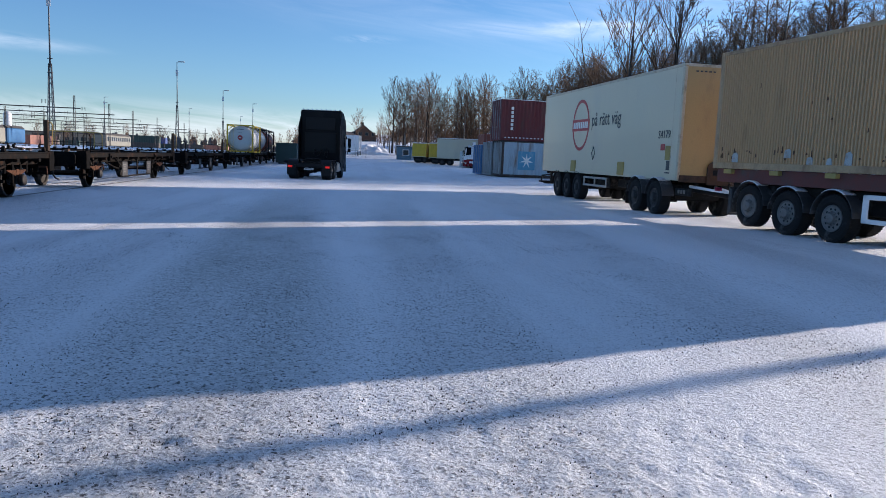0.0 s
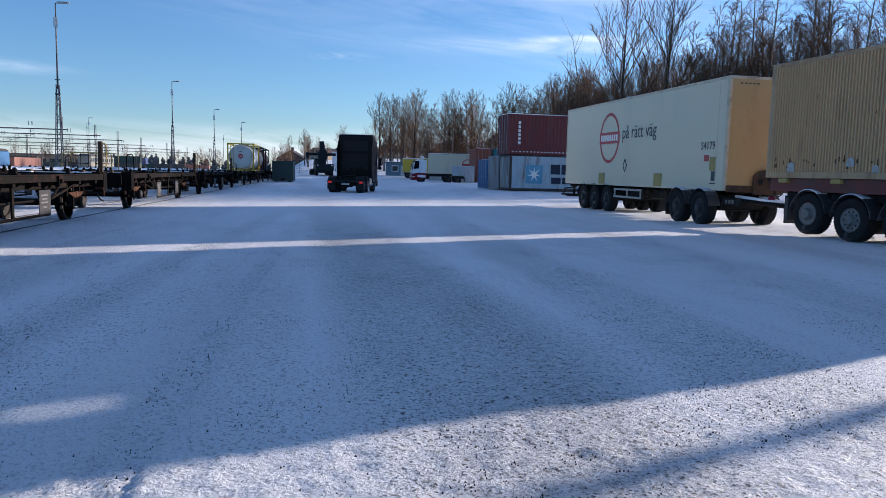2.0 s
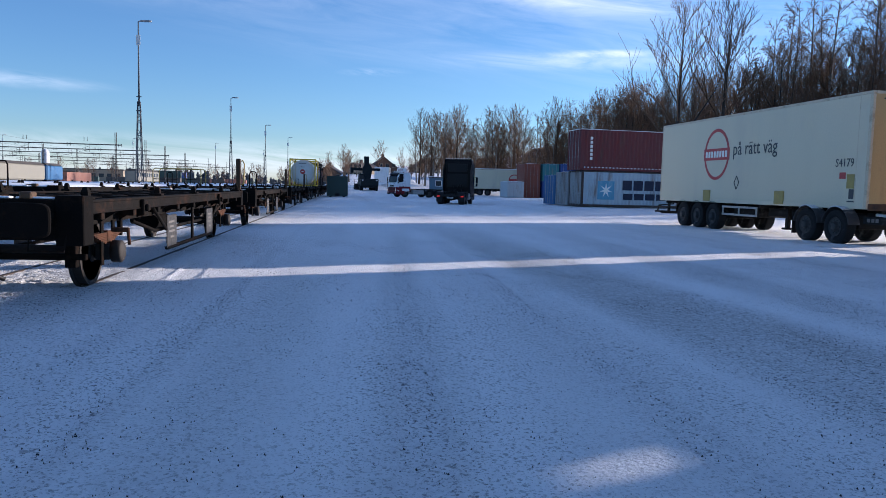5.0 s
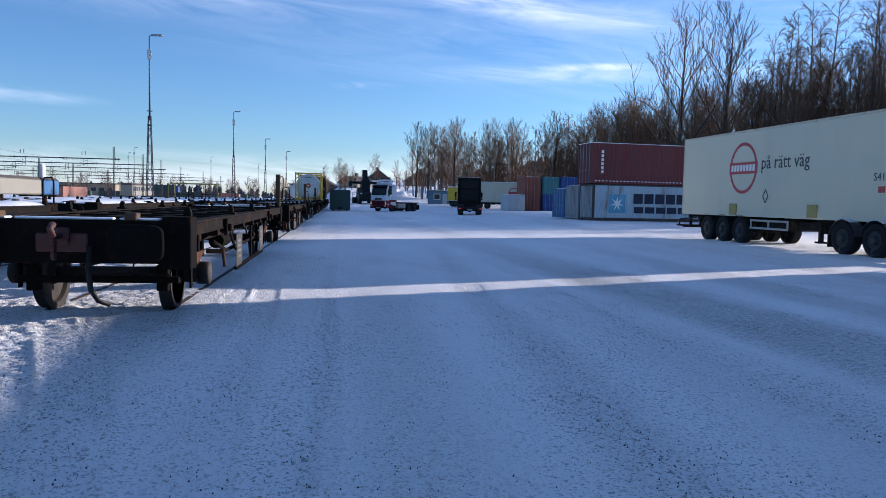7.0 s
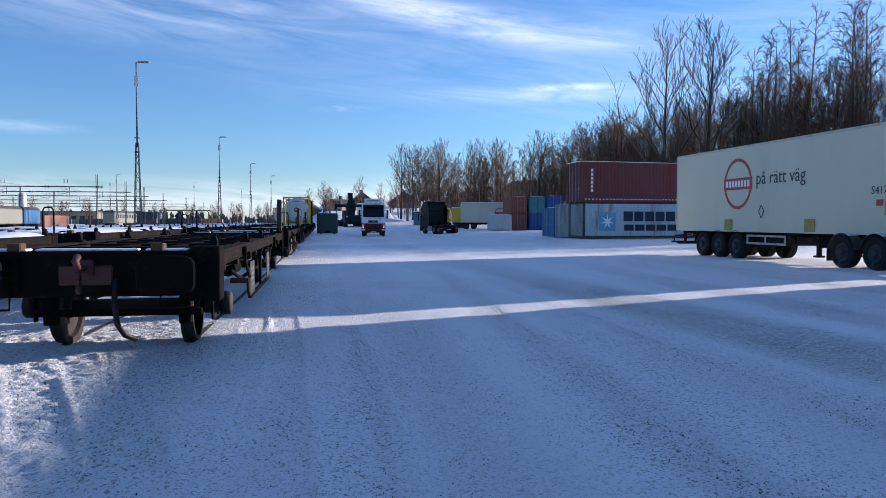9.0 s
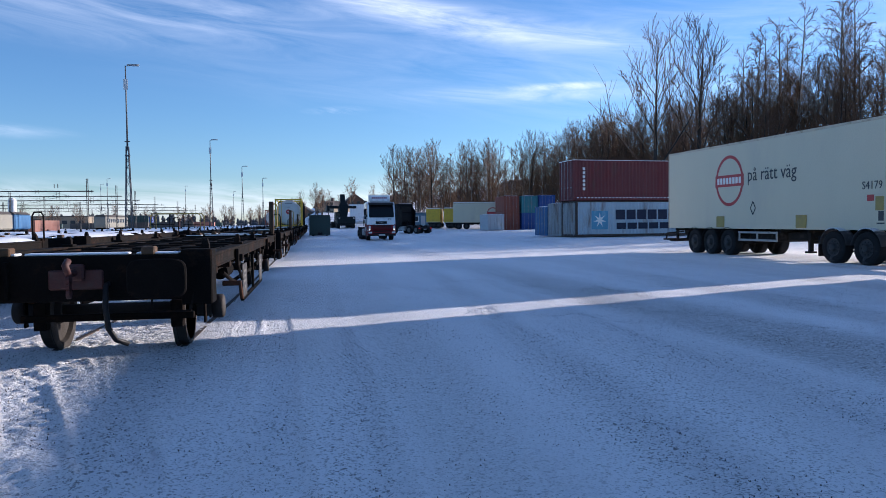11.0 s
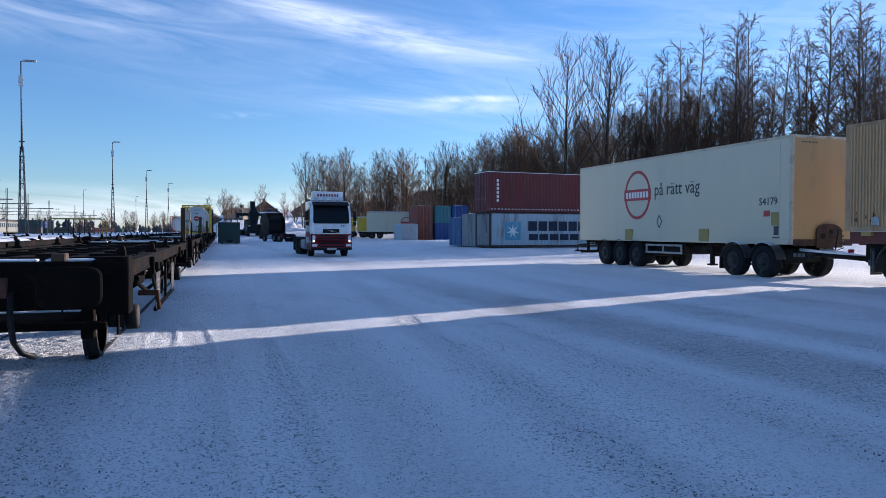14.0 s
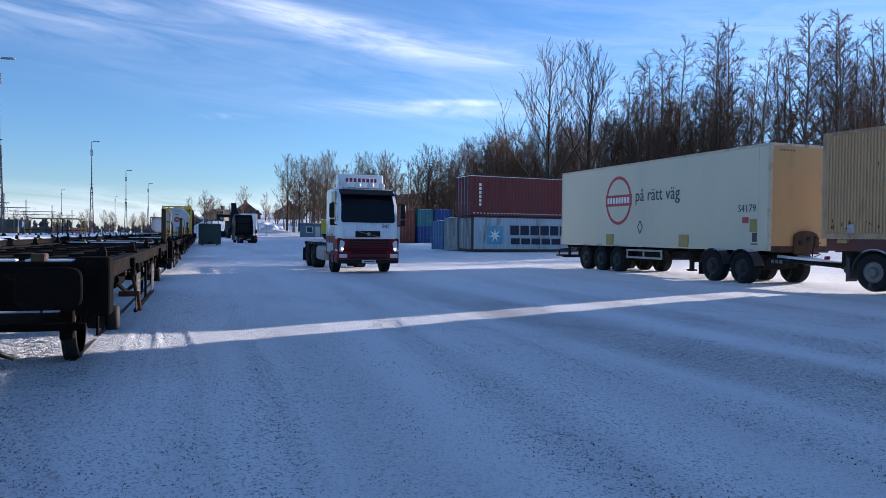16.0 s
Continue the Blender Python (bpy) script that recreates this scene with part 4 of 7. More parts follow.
def tank_container(m, shell, frame_mat, label, mark=True):
    t = thing("tank_container", m, label, "tank container")
    L, W, H = 6.06, 2.44, 2.59
    for y in (0.0, L):
        s = Shape()
        sgn = 1 if y == 0 else -1
        for x in (-1, 1):
            s.box(x * (W / 2 - 0.12), x * W / 2, y, y + sgn * 0.14, 0, H, 0.012)
        s.box(-W / 2 + 0.12, W / 2 - 0.12, y + sgn * 0.01, y + sgn * 0.13, 0.02, 0.15, 0.012)
        s.box(-W / 2 + 0.12, W / 2 - 0.12, y + sgn * 0.01, y + sgn * 0.13, H - 0.13, H - 0.01, 0.012)
        for x in (-1, 1):
            for z0, z1 in ((0.12, 0.62), (H - 0.12, H - 0.62)):
                s.add([(x * (W / 2 - 0.12), y + sgn * 0.03, z1), (x * (W / 2 - 0.12), y + sgn * 0.11, z1), (x * (W / 2 - 0.62), y + sgn * 0.11, z0), (x * (W / 2 - 0.62), y + sgn * 0.03, z0),
                       (x * (W / 2 - 0.12), y + sgn * 0.03, z1 * 0.86 + z0 * 0.14), (x * (W / 2 - 0.12), y + sgn * 0.11, z1 * 0.86 + z0 * 0.14),
                       (x * (W / 2 - 0.55), y + sgn * 0.11, z0), (x * (W / 2 - 0.55), y + sgn * 0.03, z0)],
                      [(0, 1, 2, 3), (4, 7, 6, 5), (0, 3, 7, 4), (1, 5, 6, 2), (0, 4, 5, 1), (3, 2, 6, 7)])
        part("end_frame", s, frame_mat, t)
    s = Shape()
    for x in (-1, 1):
        for z in (0.03, H - 0.13):
            s.box(x * (W / 2 - 0.10), x * W / 2, 0.14, L - 0.14, z, z + 0.10, 0.01)
    each("side_rail", s, frame_mat, t)
    prof = [(0.08, 0.0), (0.085, 0.62), (0.11, 0.92), (0.18, 1.07), (0.34, 1.15), (L - 0.48, 1.14), (L - 0.32, 1.06), (L - 0.20, 0.85), (L - 0.13, 0.5), (L - 0.10, 0.0)]
    part("shell", Shape().lathe(prof, "y", (0, 0, 1.32), 40, True), shell, t)
    s = Shape()
    for y in (1.5, 3.0, 4.5):
        s.lathe([(y - 0.05, 1.14), (y - 0.05, 1.158), (y + 0.05, 1.158), (y + 0.05, 1.14)], "y", (0, 0, 1.32), 40)
    each("band", s, "tank_grey", t)
    part("walkway", Shape().box(-0.35, 0.35, 0.5, L - 0.5, H - 0.08, H - 0.03, 0.01), "galv", t)
    part("ladder", Shape().tube([(-0.9, -0.02, 0.1), (-0.9, -0.02, H)], 0.02, 6).tube([(-0.62, -0.02, 0.1), (-0.62, -0.02, H)], 0.02, 6), frame_mat, t)
    if mark:
        part("badge", Shape().lathe([(-0.02, 0.0), (-0.02, 0.23), (0.05, 0.23)], "y", (0, 0.075, 1.38), 24), "logo_red", t, "dark red round badge")
        part("badge_mark", Shape().box(-0.10, 0.10, 0.045, 0.054, 1.35, 1.42), "logo_white", t)
        part("marking", Shape().box(-0.32, 0.32, 0.085, 0.10, 2.12, 2.16).box(-0.16, 0.16, 0.068, 0.08, 1.80, 1.84), "ink", t)
    return t


# ---- masts ----
def light_mast(m, tall, label="tall lattice-footed yard light mast with one lamp head", foot=0.24):
    t = thing("light_mast", m, label, "light mast", "yard light masts")
    hl = tall * 0.56
    s = Shape()
    for sx, sy in ((-1, -1), (1, -1), (1, 1), (-1, 1)):
        s.tube([(sx * foot, sy * foot, -0.3), (sx * 0.07, sy * 0.07, hl)], 0.032, 5)
    each("lattice_leg", s, "mast", t)
    s = Shape()
    n = 12
    for k in range(n):
        z0, z1 = hl * k / n, hl * (k + 1) / n
        w0, w1 = foot - (foot - 0.07) * z0 / hl, foot - (foot - 0.07) * z1 / hl
        for a, c in (((-1, -1), (1, -1)), ((1, -1), (1, 1)), ((1, 1), (-1, 1)), ((-1, 1), (-1, -1))):
            p, q = (a, c) if k % 2 else (c, a)
            s.tube([(p[0] * w0, p[1] * w0, z0), (q[0] * w1, q[1] * w1, z1)], 0.014, 4, False)
        s.box(-w1 - 0.02, w1 + 0.02, -w1 - 0.02, w1 + 0.02, z1 - 0.02, z1 + 0.02) if k in (3, 7, 11) else None
    part("lattice_brace", s, "mast", t)
    part("pole", Shape().tube([(0, 0, hl - 0.2), (0, 0, tall)], [0.06, 0.035], 8), "mast", t)
    part("climbing_rung", Shape().box(-0.16, 0.16, -0.02, 0.02, hl + 0.3, hl + 0.36).box(-0.14, 0.14, -0.1, 0.1, hl - 0.6, hl - 0.52), "mast", t)
    s = Shape().tube([(0, 0, tall - 0.02), (0.35, 0, tall + 0.02)], 0.025, 6)
    s.loft([[(0.1 + d, w, tall + z) for w, z in ((-b, 0.0), (b, 0.0), (b * 0.8, 0.09), (-b * 0.8, 0.09))] for d, b in ((0.0, 0.08), (0.2, 0.15), (0.62, 0.13), (0.72, 0.06))])
    part("lamp_head", s, "galv", t, "grey street lamp head")
    part("sign_plate", Shape().box(-0.13, 0.13, -0.05, -0.04, tall - 1.5, tall - 0.85), "plate_white", t, "small white plate on the pole")
    return t


def portal(m, span, tall):
    """A catenary portal over several tracks, hung with droppers and insulators."""
    t = thing("catenary_portal", m, "weathered steel railway catenary portal over several tracks", "catenary portal", "catenary portals")
    s_n = int(span / 9)
    for x in (0, -span / 3, -span * 2 / 3, -span):
        s = Shape()
        for sx in (-0.11, 0.11):
            s.box(x + sx - 0.035, x + sx + 0.035, -0.08, 0.08, -0.3, tall + (1.9 if x == 0 else 0.7))
        for k in range(10):
            z = 0.4 + k * tall / 10
            s.tube([(x - 0.11, 0, z), (x + 0.11, 0, z + tall / 20)], 0.02, 4, False)
        part("post", s, "mast_dark", t)
    part("beam", Shape().box(-span, 0.9, -0.10, 0.10, tall - 0.14, tall + 0.02), "mast_dark", t)
    for k in range(s_n):
        x = -span * (k + 0.5) / s_n
        s = Shape().tube([(x, 0, tall), (x, 0, tall - 1.3)], 0.035, 5).tube([(x + 0.5, 0, tall), (x + 0.5, 0, tall - 1.3)], 0.035, 5)
        s.tube([(x - 1.0, 0, tall - 1.25), (x + 1.5, 0, tall - 0.7)], 0.03, 5).tube([(x - 1.2, 0, tall - 1.0), (x + 0.5, 0, tall - 0.35)], 0.02, 4)
        part("dropper", s, "mast_dark", t)
        s = Shape()
        for dx in (-0.25, 0.25):
            for j in range(4):
                s.lathe([(tall + 0.5 + j * 0.16, 0.04), (tall + 0.54 + j * 0.16, 0.10), (tall + 0.60 + j * 0.16, 0.05)], "z", (x + dx, 0, 0), 7)
        part("insulator", s, "mast_dark", t)
    return t


def wires():
    for x in (-37, -43, -49, -56, -64):
        for z, sag in ((6.5, 0.28), (5.4, 0.03)):
            s = Shape()
            y = 74
            while y < 330:
                pts = [(x, y + 38 * k / 6, z - sag * (1 - (2 * k / 6 - 1) ** 2)) for k in range(7)]
                s.tube(pts, 0.011, 3, False)
                y += 38
            single("overhead_wire", s, "mast_dark", "thin dark overhead railway wire", "wire", "overhead wires", "structure")


# ---- containers ----
def container(m, L, W, H, mat, frame_mat, label, group="", doors=True, pitch=0.28, depth=0.036, snow=True, door_mat="", folds=(0.26, 0.5, 0.76)):
    """A corrugated steel box. Its long axis is x, from 0 to L; the near side is y = 0, the door end x = 0."""
    t = thing("shipping_container", m, label, "container", group)
    s = Shape()
    for x in (0, L):
        for y in (0, W):
            s.box(x if x == 0 else L - 0.16, 0.16 if x == 0 else L, y if y == 0 else W - 0.14, 0.14 if y == 0 else W, 0, H, 0.012)
    for y in (0, W):
        for z in (0.0, H - 0.10):
            s.box(0.16, L - 0.16, y + 0.01 if y == 0 else W - 0.09, 0.09 if y == 0 else W - 0.01, z, z + (0.16 if z == 0 else 0.10), 0.008)
    for x in (0, L):
        for z in (0.0, H - 0.12):
            s.box(x + 0.01 if x == 0 else L - 0.12, 0.12 if x == 0 else L - 0.01, 0.14, W - 0.14, z, z + (0.15 if z == 0 else 0.12), 0.008)
    part("corner_frame", s, frame_mat, t)

    def corrugated(length, z0, z1):
        n = max(3, int(round(length / pitch)))
        p = length / n
        out = []
        for k in range(n):
            for a, d in ((0.0, 0.0), (folds[0], 0.0), (folds[1], depth), (folds[2], depth)):
                out.append(((k + a) * p, d))
        out.append((length, 0.0))
        return out

    for y, sgn in ((0.014, 1), (W - 0.014, -1)):
        s = Shape()
        prof = corrugated(L - 0.32, 0, 0)
        v = [(0.16 + a, y + sgn * d, z) for z in (0.14, H - 0.09) for a, d in prof]
        n = len(prof)
        s.add(v, [(i, i + 1, i + 1 + n, i + n) for i in range(n - 1)])
        part("side_panel", s, mat, t)
    s = Shape()
    prof = corrugated(W - 0.28, 0, 0)
    n = len(prof)
    s.add([(L - 0.016 - d, 0.14 + a, z) for z in (0.13, H - 0.11) for a, d in prof], [(i, i + 1, i + 1 + n, i + n) for i in range(n - 1)])
    part("end_panel", s, mat, t)
    part("roof", Shape().box(0.02, L - 0.02, 0.02, W - 0.02, H - 0.03, H - 0.008), mat, t)
    part("floor", Shape().box(0.1, L - 0.1, 0.08, W - 0.08, 0.10, 0.15), frame_mat, t)
    if doors:
        for y0, y1 in ((0.15, W / 2 - 0.01), (W / 2 + 0.01, W - 0.15)):
            d = part("door", Shape().box(0.03, 0.07, y0, y1, 0.16, H - 0.13, 0.008), door_mat or mat, t)
            s = Shape()
            for k in range(4):
                z = 0.3 + k * (H - 0.9) / 3.4
                s.box(0.018, 0.032, y0 + 0.06, y1 - 0.06, z, z + (H - 0.9) / 4.4, 0.006)
            part("door_panel", s, door_mat or mat, d)
            for yy in (y0 + 0.25, y1 - 0.25):
                part("lock_rod", Shape().tube([(0.0, yy, 0.06), (0.0, yy, H - 0.06)], 0.017, 6).box(-0.03, 0.03, yy - 0.05, yy + 0.05, 0.9, 0.98), "galv", d)
    else:
        s = Shape()
        s.add([(0.016 + d, 0.14 + a, z) for z in (0.13, H - 0.11) for a, d in prof], [(i, i + 1, i + 1 + n, i + n) for i in range(n - 1)])
        part("end_panel", s, mat, t)
    if snow:
        v, f = [], []
        nx, ny = int(L * 3), 6
        for j in range(ny + 1):
            for i in range(nx + 1):
                u, w = i / nx, j / ny
                e = min(1.0, min(u, 1 - u) * nx, min(w, 1 - w) * ny)
                v.append((-0.01 + (L + 0.02) * u, -0.01 + (W + 0.02) * w, H - 0.012 + 0.055 * e ** 0.5 * (1 + 0.6 * noise.noise((u * L, w * W, L + H)))))
        for j in range(ny):
            for i in range(nx):
                a = j * (nx + 1) + i
                f.append((a, a + 1, a + nx + 2, a + nx + 1))
        part("roof_snow", Shape().add(v, f, True), "snow", t, "thin white snow on the roof")
    return t


# ---- vehicles ----
def tyre_shape(r=0.52, w=0.30, tread=True):
    s = Shape()
    h = w / 2
    s.lathe([(-h * 0.80, r * 0.56), (-h, r * 0.68), (-h, r * 0.88), (-h * 0.86, r * 0.975), (-h * 0.6, r), (h * 0.6, r), (h * 0.86, r * 0.975), (h, r * 0.88), (h, r * 0.68), (h * 0.80, r * 0.56)],
            "x", n=40, smooth=False)
    if tread:
        for k in range(40):
            a = 2 * math.pi * k / 40
            m = Matrix.Rotation(a, 4, "X")
            for x0, x1 in ((-h * 0.86, -h * 0.30), (h * 0.30, h * 0.86)):
                s.box(x0, x1, -0.018, 0.018, r * 0.965, r * 1.012, 0, m)
    return s


def rim_shape(r=0.52, w=0.30, sx=1, deep=0.05, bolts=10):
    s = Shape()
    h = w / 2
    s.lathe([(sx * h * 0.82, r * 0.57), (sx * h * 0.95, r * 0.56), (sx * h * 0.80, r * 0.50), (sx * (h * 0.9 - deep), r * 0.44), (sx * (h * 0.9 - deep * 0.4), r * 0.30),
             (sx * h * 0.95, r * 0.25), (sx * (h + 0.05), r * 0.20), (sx * (h + 0.06), r * 0.10), (sx * (h + 0.06), 0.0)], "x", n=30)
    for k in range(bolts):
        a = 2 * math.pi * (k + 0.5) / bolts
        y, z = r * 0.275 * math.cos(a), r * 0.275 * math.sin(a)
        s.lathe([(sx * h * 0.80, 0.018), (sx * (h + 0.02), 0.018), (sx * (h + 0.02), 0.0)], "x", (0, y, z), 6)
    return s


HOLE = {}


def wheel(parent, x, y, r=0.52, w=0.30, sx=1, rim="rim", deep=0.05, z=None):
    """A wheel with its tyre; sx is the side on which the rim faces out."""
    key = (r, w, sx, deep, rim)
    if key not in HOLE:
        holes = Shape()
        for k in range(10):
            a = 2 * math.pi * k / 10
            holes.lathe([(sx * (w * 0.45 - deep * 0.9), 0.030), (sx * (w * 0.45 - deep * 0.62), 0.030), (sx * (w * 0.45 - deep * 0.62), 0.0)], "x",
                        (0, r * 0.385 * math.cos(a), r * 0.385 * math.sin(a)), 8)
        HOLE[key] = (tyre_shape(r, w).mesh("tyre", "tyre"), rim_shape(r, w, sx, deep).mesh("rim", rim), holes.mesh("rim_hole", "black"))
    t, q, hmesh = HOLE[key]
    wh = part("wheel", t, "tyre", parent, "dusty black tyre", pose(x, y, r if z is None else z))
    part("rim", q, rim, wh, "pale steel rim with wheel bolts")
    part("rim_hole", hmesh, "black", wh)
    return wh


def mudguard(parent, x, y, r, w, z=None, span=170, mat="mudguard"):
    """A curved guard over a wheel."""
    s, n = Shape(), 14
    z = r if z is None else z
    R, v = r + 0.085, []
    for k in range(n + 1):
        a = radians(90 - span / 2 + span * k / n)
        for rr in (R, R + 0.018):
            for xx in (x - w / 2, x + w / 2):
                v.append((xx, y + rr * math.cos(a), z + rr * math.sin(a)))
    f = []
    for k in range(n):
        a = k * 4
        f += [(a, a + 4, a + 5, a + 1), (a + 2, a + 3, a + 7, a + 6), (a, a + 2, a + 6, a + 4), (a + 1, a + 5, a + 7, a + 3)]
    f += [(0, 1, 3, 2), (n * 4, n * 4 + 2, n * 4 + 3, n * 4 + 1)]
    s.add(v, f)
    guard = part("mudguard", s, mat, parent)
    if mat == "mudguard":        # a crust of snow on the crown of the guard
        snow = [[(xx, y + rr * math.cos(a), z + rr * math.sin(a)) for xx, rr in ((x - w / 2 - 0.005, R + 0.012), (x + w / 2, R + 0.012), (x + w / 2 - 0.03, R + 0.034), (x - w / 2 + 0.01, R + 0.036))]
                for a in [radians(58 + 8.0 * k) for k in range(9)]]
        part("guard_snow", Shape().loft(snow), "dirty_snow", guard, "thin crust of dirty snow on the guard")
    return guard


def cab_over(t, y_front, y_back, w, z_bot, z_top, body, lower, kind):
    """A cab-over-engine cab: a lofted body with a raked front, glazing, grille, lamps, mirrors."""
    hw = w / 2
    outline = [(y_back, z_bot + 0.35), (y_front - 0.06, z_bot + 0.35), (y_front, z_bot + 0.60), (y_front - 0.02, z_bot + 1.30), (y_front - 0.16, z_top - 0.62), (y_front - 0.50, z_top - 0.10),
               (y_front - 0.85, z_top), (y_back + 0.08, z_top), (y_back, z_top - 0.08)]
    s = Shape()
    ring = lambda x, k: [(x, y_back + (p[0] - y_back) * (1 - (1 - k) * 0.6) + (1 - k) * 0.02, z_bot + 0.35 + (p[1] - z_bot - 0.35) * (1 - (1 - k) * 0.18)) for p in outline]
    s.loft([ring(-hw, 0.86), ring(-hw + 0.05, 0.96), ring(-hw + 0.16, 1.0), ring(hw - 0.16, 1.0), ring(hw - 0.05, 0.96), ring(hw, 0.86)])
    cab = part("cab", s, body, t)
    # windscreen follows the rake of the front
    z0, z1 = (z_bot + 1.56, z_top - 0.12) if kind == "low" else (z_bot + 1.36, z_bot + 2.30)
    def front(z):
        za, zb = z_bot + 1.30, z_top - 0.62
        if z < za:
            return y_front - 0.01
        if z < zb:
            return y_front - 0.02 - 0.14 * (z - za) / (zb - za)
        return y_front - 0.16 - 0.34 * (z - zb) / 0.52
    s = Shape()
    secs = []
    for z, k in ((z0, 0.94), (z0 + 0.06, 0.985), (z0 + 0.3, 0.985), (z_top - 0.62 if kind == "low" else z0 + 0.5, 0.975), (z1 - 0.14, 0.95), (z1, 0.93)):
        yf = front(z) + 0.045
        secs.append([(-hw * k, yf - 0.16, z), (-hw * k * 0.86, yf - 0.02, z), (0, yf + 0.012, z), (hw * k * 0.86, yf - 0.02, z), (hw * k, yf - 0.16, z), (0, yf - 0.30, z)])
    s.loft(secs)
    part("windscreen", s, "glass", cab, "dark cab windscreen")
    part("wiper", Shape().tube([(-0.6, front(z0) + 0.05, z0 + 0.02), (0.05, front(z0 + 0.1) + 0.05, z0 + 0.12)], 0.010, 5)
         .tube([(0.1, front(z0) + 0.05, z0 + 0.02), (0.75, front(z0 + 0.1) + 0.05, z0 + 0.12)], 0.010, 5), "black", cab)
    for sx in (-1, 1):
        s = Shape().prism([(y_front - 0.30, z0 + 0.02), (y_front - 0.44, z1 - 0.02), (y_front - 1.05, z1 - 0.02), (y_front - 1.05, z0 + 0.12)], "x", sx * (hw - 0.005), sx * (hw + 0.008))
        part("side_window", s, "glass", cab)
        part("door_seam", Shape().box(sx * hw, sx * (hw + 0.004), y_front - 1.16, y_front - 1.14, z_bot + 0.6, z1).box(sx * hw, sx * (hw + 0.03), y_front - 1.1, y_front - 0.95, z_bot + 1.05, z_bot + 1.10), "black", cab)
        mir = part("mirror", Shape().box(sx * (hw + 0.10), sx * (hw + 0.30), y_front - 0.18, y_front - 0.06, z0 + 0.16, z0 + 0.72, 0.04).box(sx * (hw + 0.10), sx * (hw + 0.28), y_front - 0.18, y_front - 0.06, z0 - 0.12, z0 + 0.12, 0.03),
                   "black" if kind == "low" else body, cab, "large door mirror")
        part("mirror_arm", Shape().tube([(sx * hw, y_front - 0.2, z0 + 0.70), (sx * (hw + 0.2), y_front - 0.1, z0 + 0.75)], 0.02, 6).tube([(sx * hw, y_front - 0.2, z0 - 0.1), (sx * (hw + 0.2), y_front - 0.1, z0 - 0.1)], 0.02, 6), "black", mir)
    # lower front
    s = Shape().box(-hw, hw, y_front - 0.62, y_front + 0.05, z_bot, z_bot + 0.52, 0.06)
    s.box(-hw, hw, y_back, y_front - 0.62, z_bot + 0.30, z_bot + 0.44, 0.02)
    if kind == "low":
        s.box(-hw - 0.005, hw + 0.005, y_front - 0.55, y_front + 0.012, z_bot + 0.50, z_bot + 0.97, 0.05)
    bump = part("bumper", s, lower, t)
    part("grille", Shape().box(-hw * 0.72, hw * 0.72, y_front - 0.02, y_front + 0.035, z_bot + 0.52, z_bot + 0.94, 0.02), lower, t)
    s = Shape()
    for k in range(4):
        s.box(-hw * 0.66, hw * 0.66, y_front + 0.035, y_front + 0.05, z_bot + 0.56 + k * 0.095, z_bot + 0.61 + k * 0.095, 0.006)
    s.box(-hw * 0.60, hw * 0.60, y_front + 0.05, y_front + 0.062, z_bot + 0.18, z_bot + 0.26, 0.02).box(-hw * 0.60, hw * 0.60, y_front + 0.05, y_front + 0.062, z_bot + 0.36, z_bot + 0.46, 0.02).box(-hw * 0.98, hw * 0.98, y_front + 0.04, y_front + 0.056, z_bot + 0.0, z_bot + 0.14, 0.02)
    each("grille_bar", s, "black", t)
    part("upper_grille", Shape().box(-hw * 0.38, hw * 0.76, y_front - 0.005, y_front + 0.02, z_bot + 1.00, z_bot + 1.24, 0.02), "black", t)
    part("front_badge", Shape().lathe([(y_front + 0.018, 0.07), (y_front + 0.03, 0.07), (y_front + 0.03, 0.05)], "y", (0, 0, z_bot + 1.12), 20)
         .tube([(-0.42, y_front + 0.026, z_bot + 1.02), (0.42, y_front + 0.026, z_bot + 1.22)], 0.010, 5), "galv", t)
    for sx in (-1, 1):
        hl = part("headlight", Shape().loft([[(sx * (hw - 0.04 - a), y_front + d, z_bot + z) for a, z in ((0.02, 0.46), (0.15, 0.44), (0.19, 0.60), (0.22, 0.80), (0.12, 0.88), (0.05, 0.86))] for d in (-0.04, 0.062)]), "lamp_clear" if kind == "low" else "house_glass", t, "angular clear headlight")
        part("bulb", Shape().lathe([(y_front + 0.06, 0.055), (y_front + 0.075, 0.045), (y_front + 0.08, 0.0)], "y", (sx * (hw - 0.17), 0, z_bot + 0.55), 14), "head_lamp" if kind == "low" else "lamp_clear", hl, "lit round bulb" if kind == "low" else "")
        part("fog_lamp", Shape().box(sx * (hw - 0.36), sx * (hw - 0.06), y_front + 0.045, y_front + 0.065, z_bot + 0.22, z_bot + 0.36, 0.02), "lamp_clear", t)
        part("step", Shape().box(sx * (hw - 0.06), sx * (hw + 0.01), y_front - 1.25, y_front - 0.75, z_bot + 0.02, z_bot + 0.5, 0.03), lower, t)
    s = Shape().box(-0.27, 0.27, y_front + 0.057, y_front + 0.070, z_bot + 0.02, z_bot + 0.14, 0.004)
    np_ = part("number_plate", s, "plate_white", t)
    part("plate_bar", Shape().box(-0.20, 0.20, y_front + 0.070, y_front + 0.073, z_bot + 0.06, z_bot + 0.10), "ink", np_)
    return cab


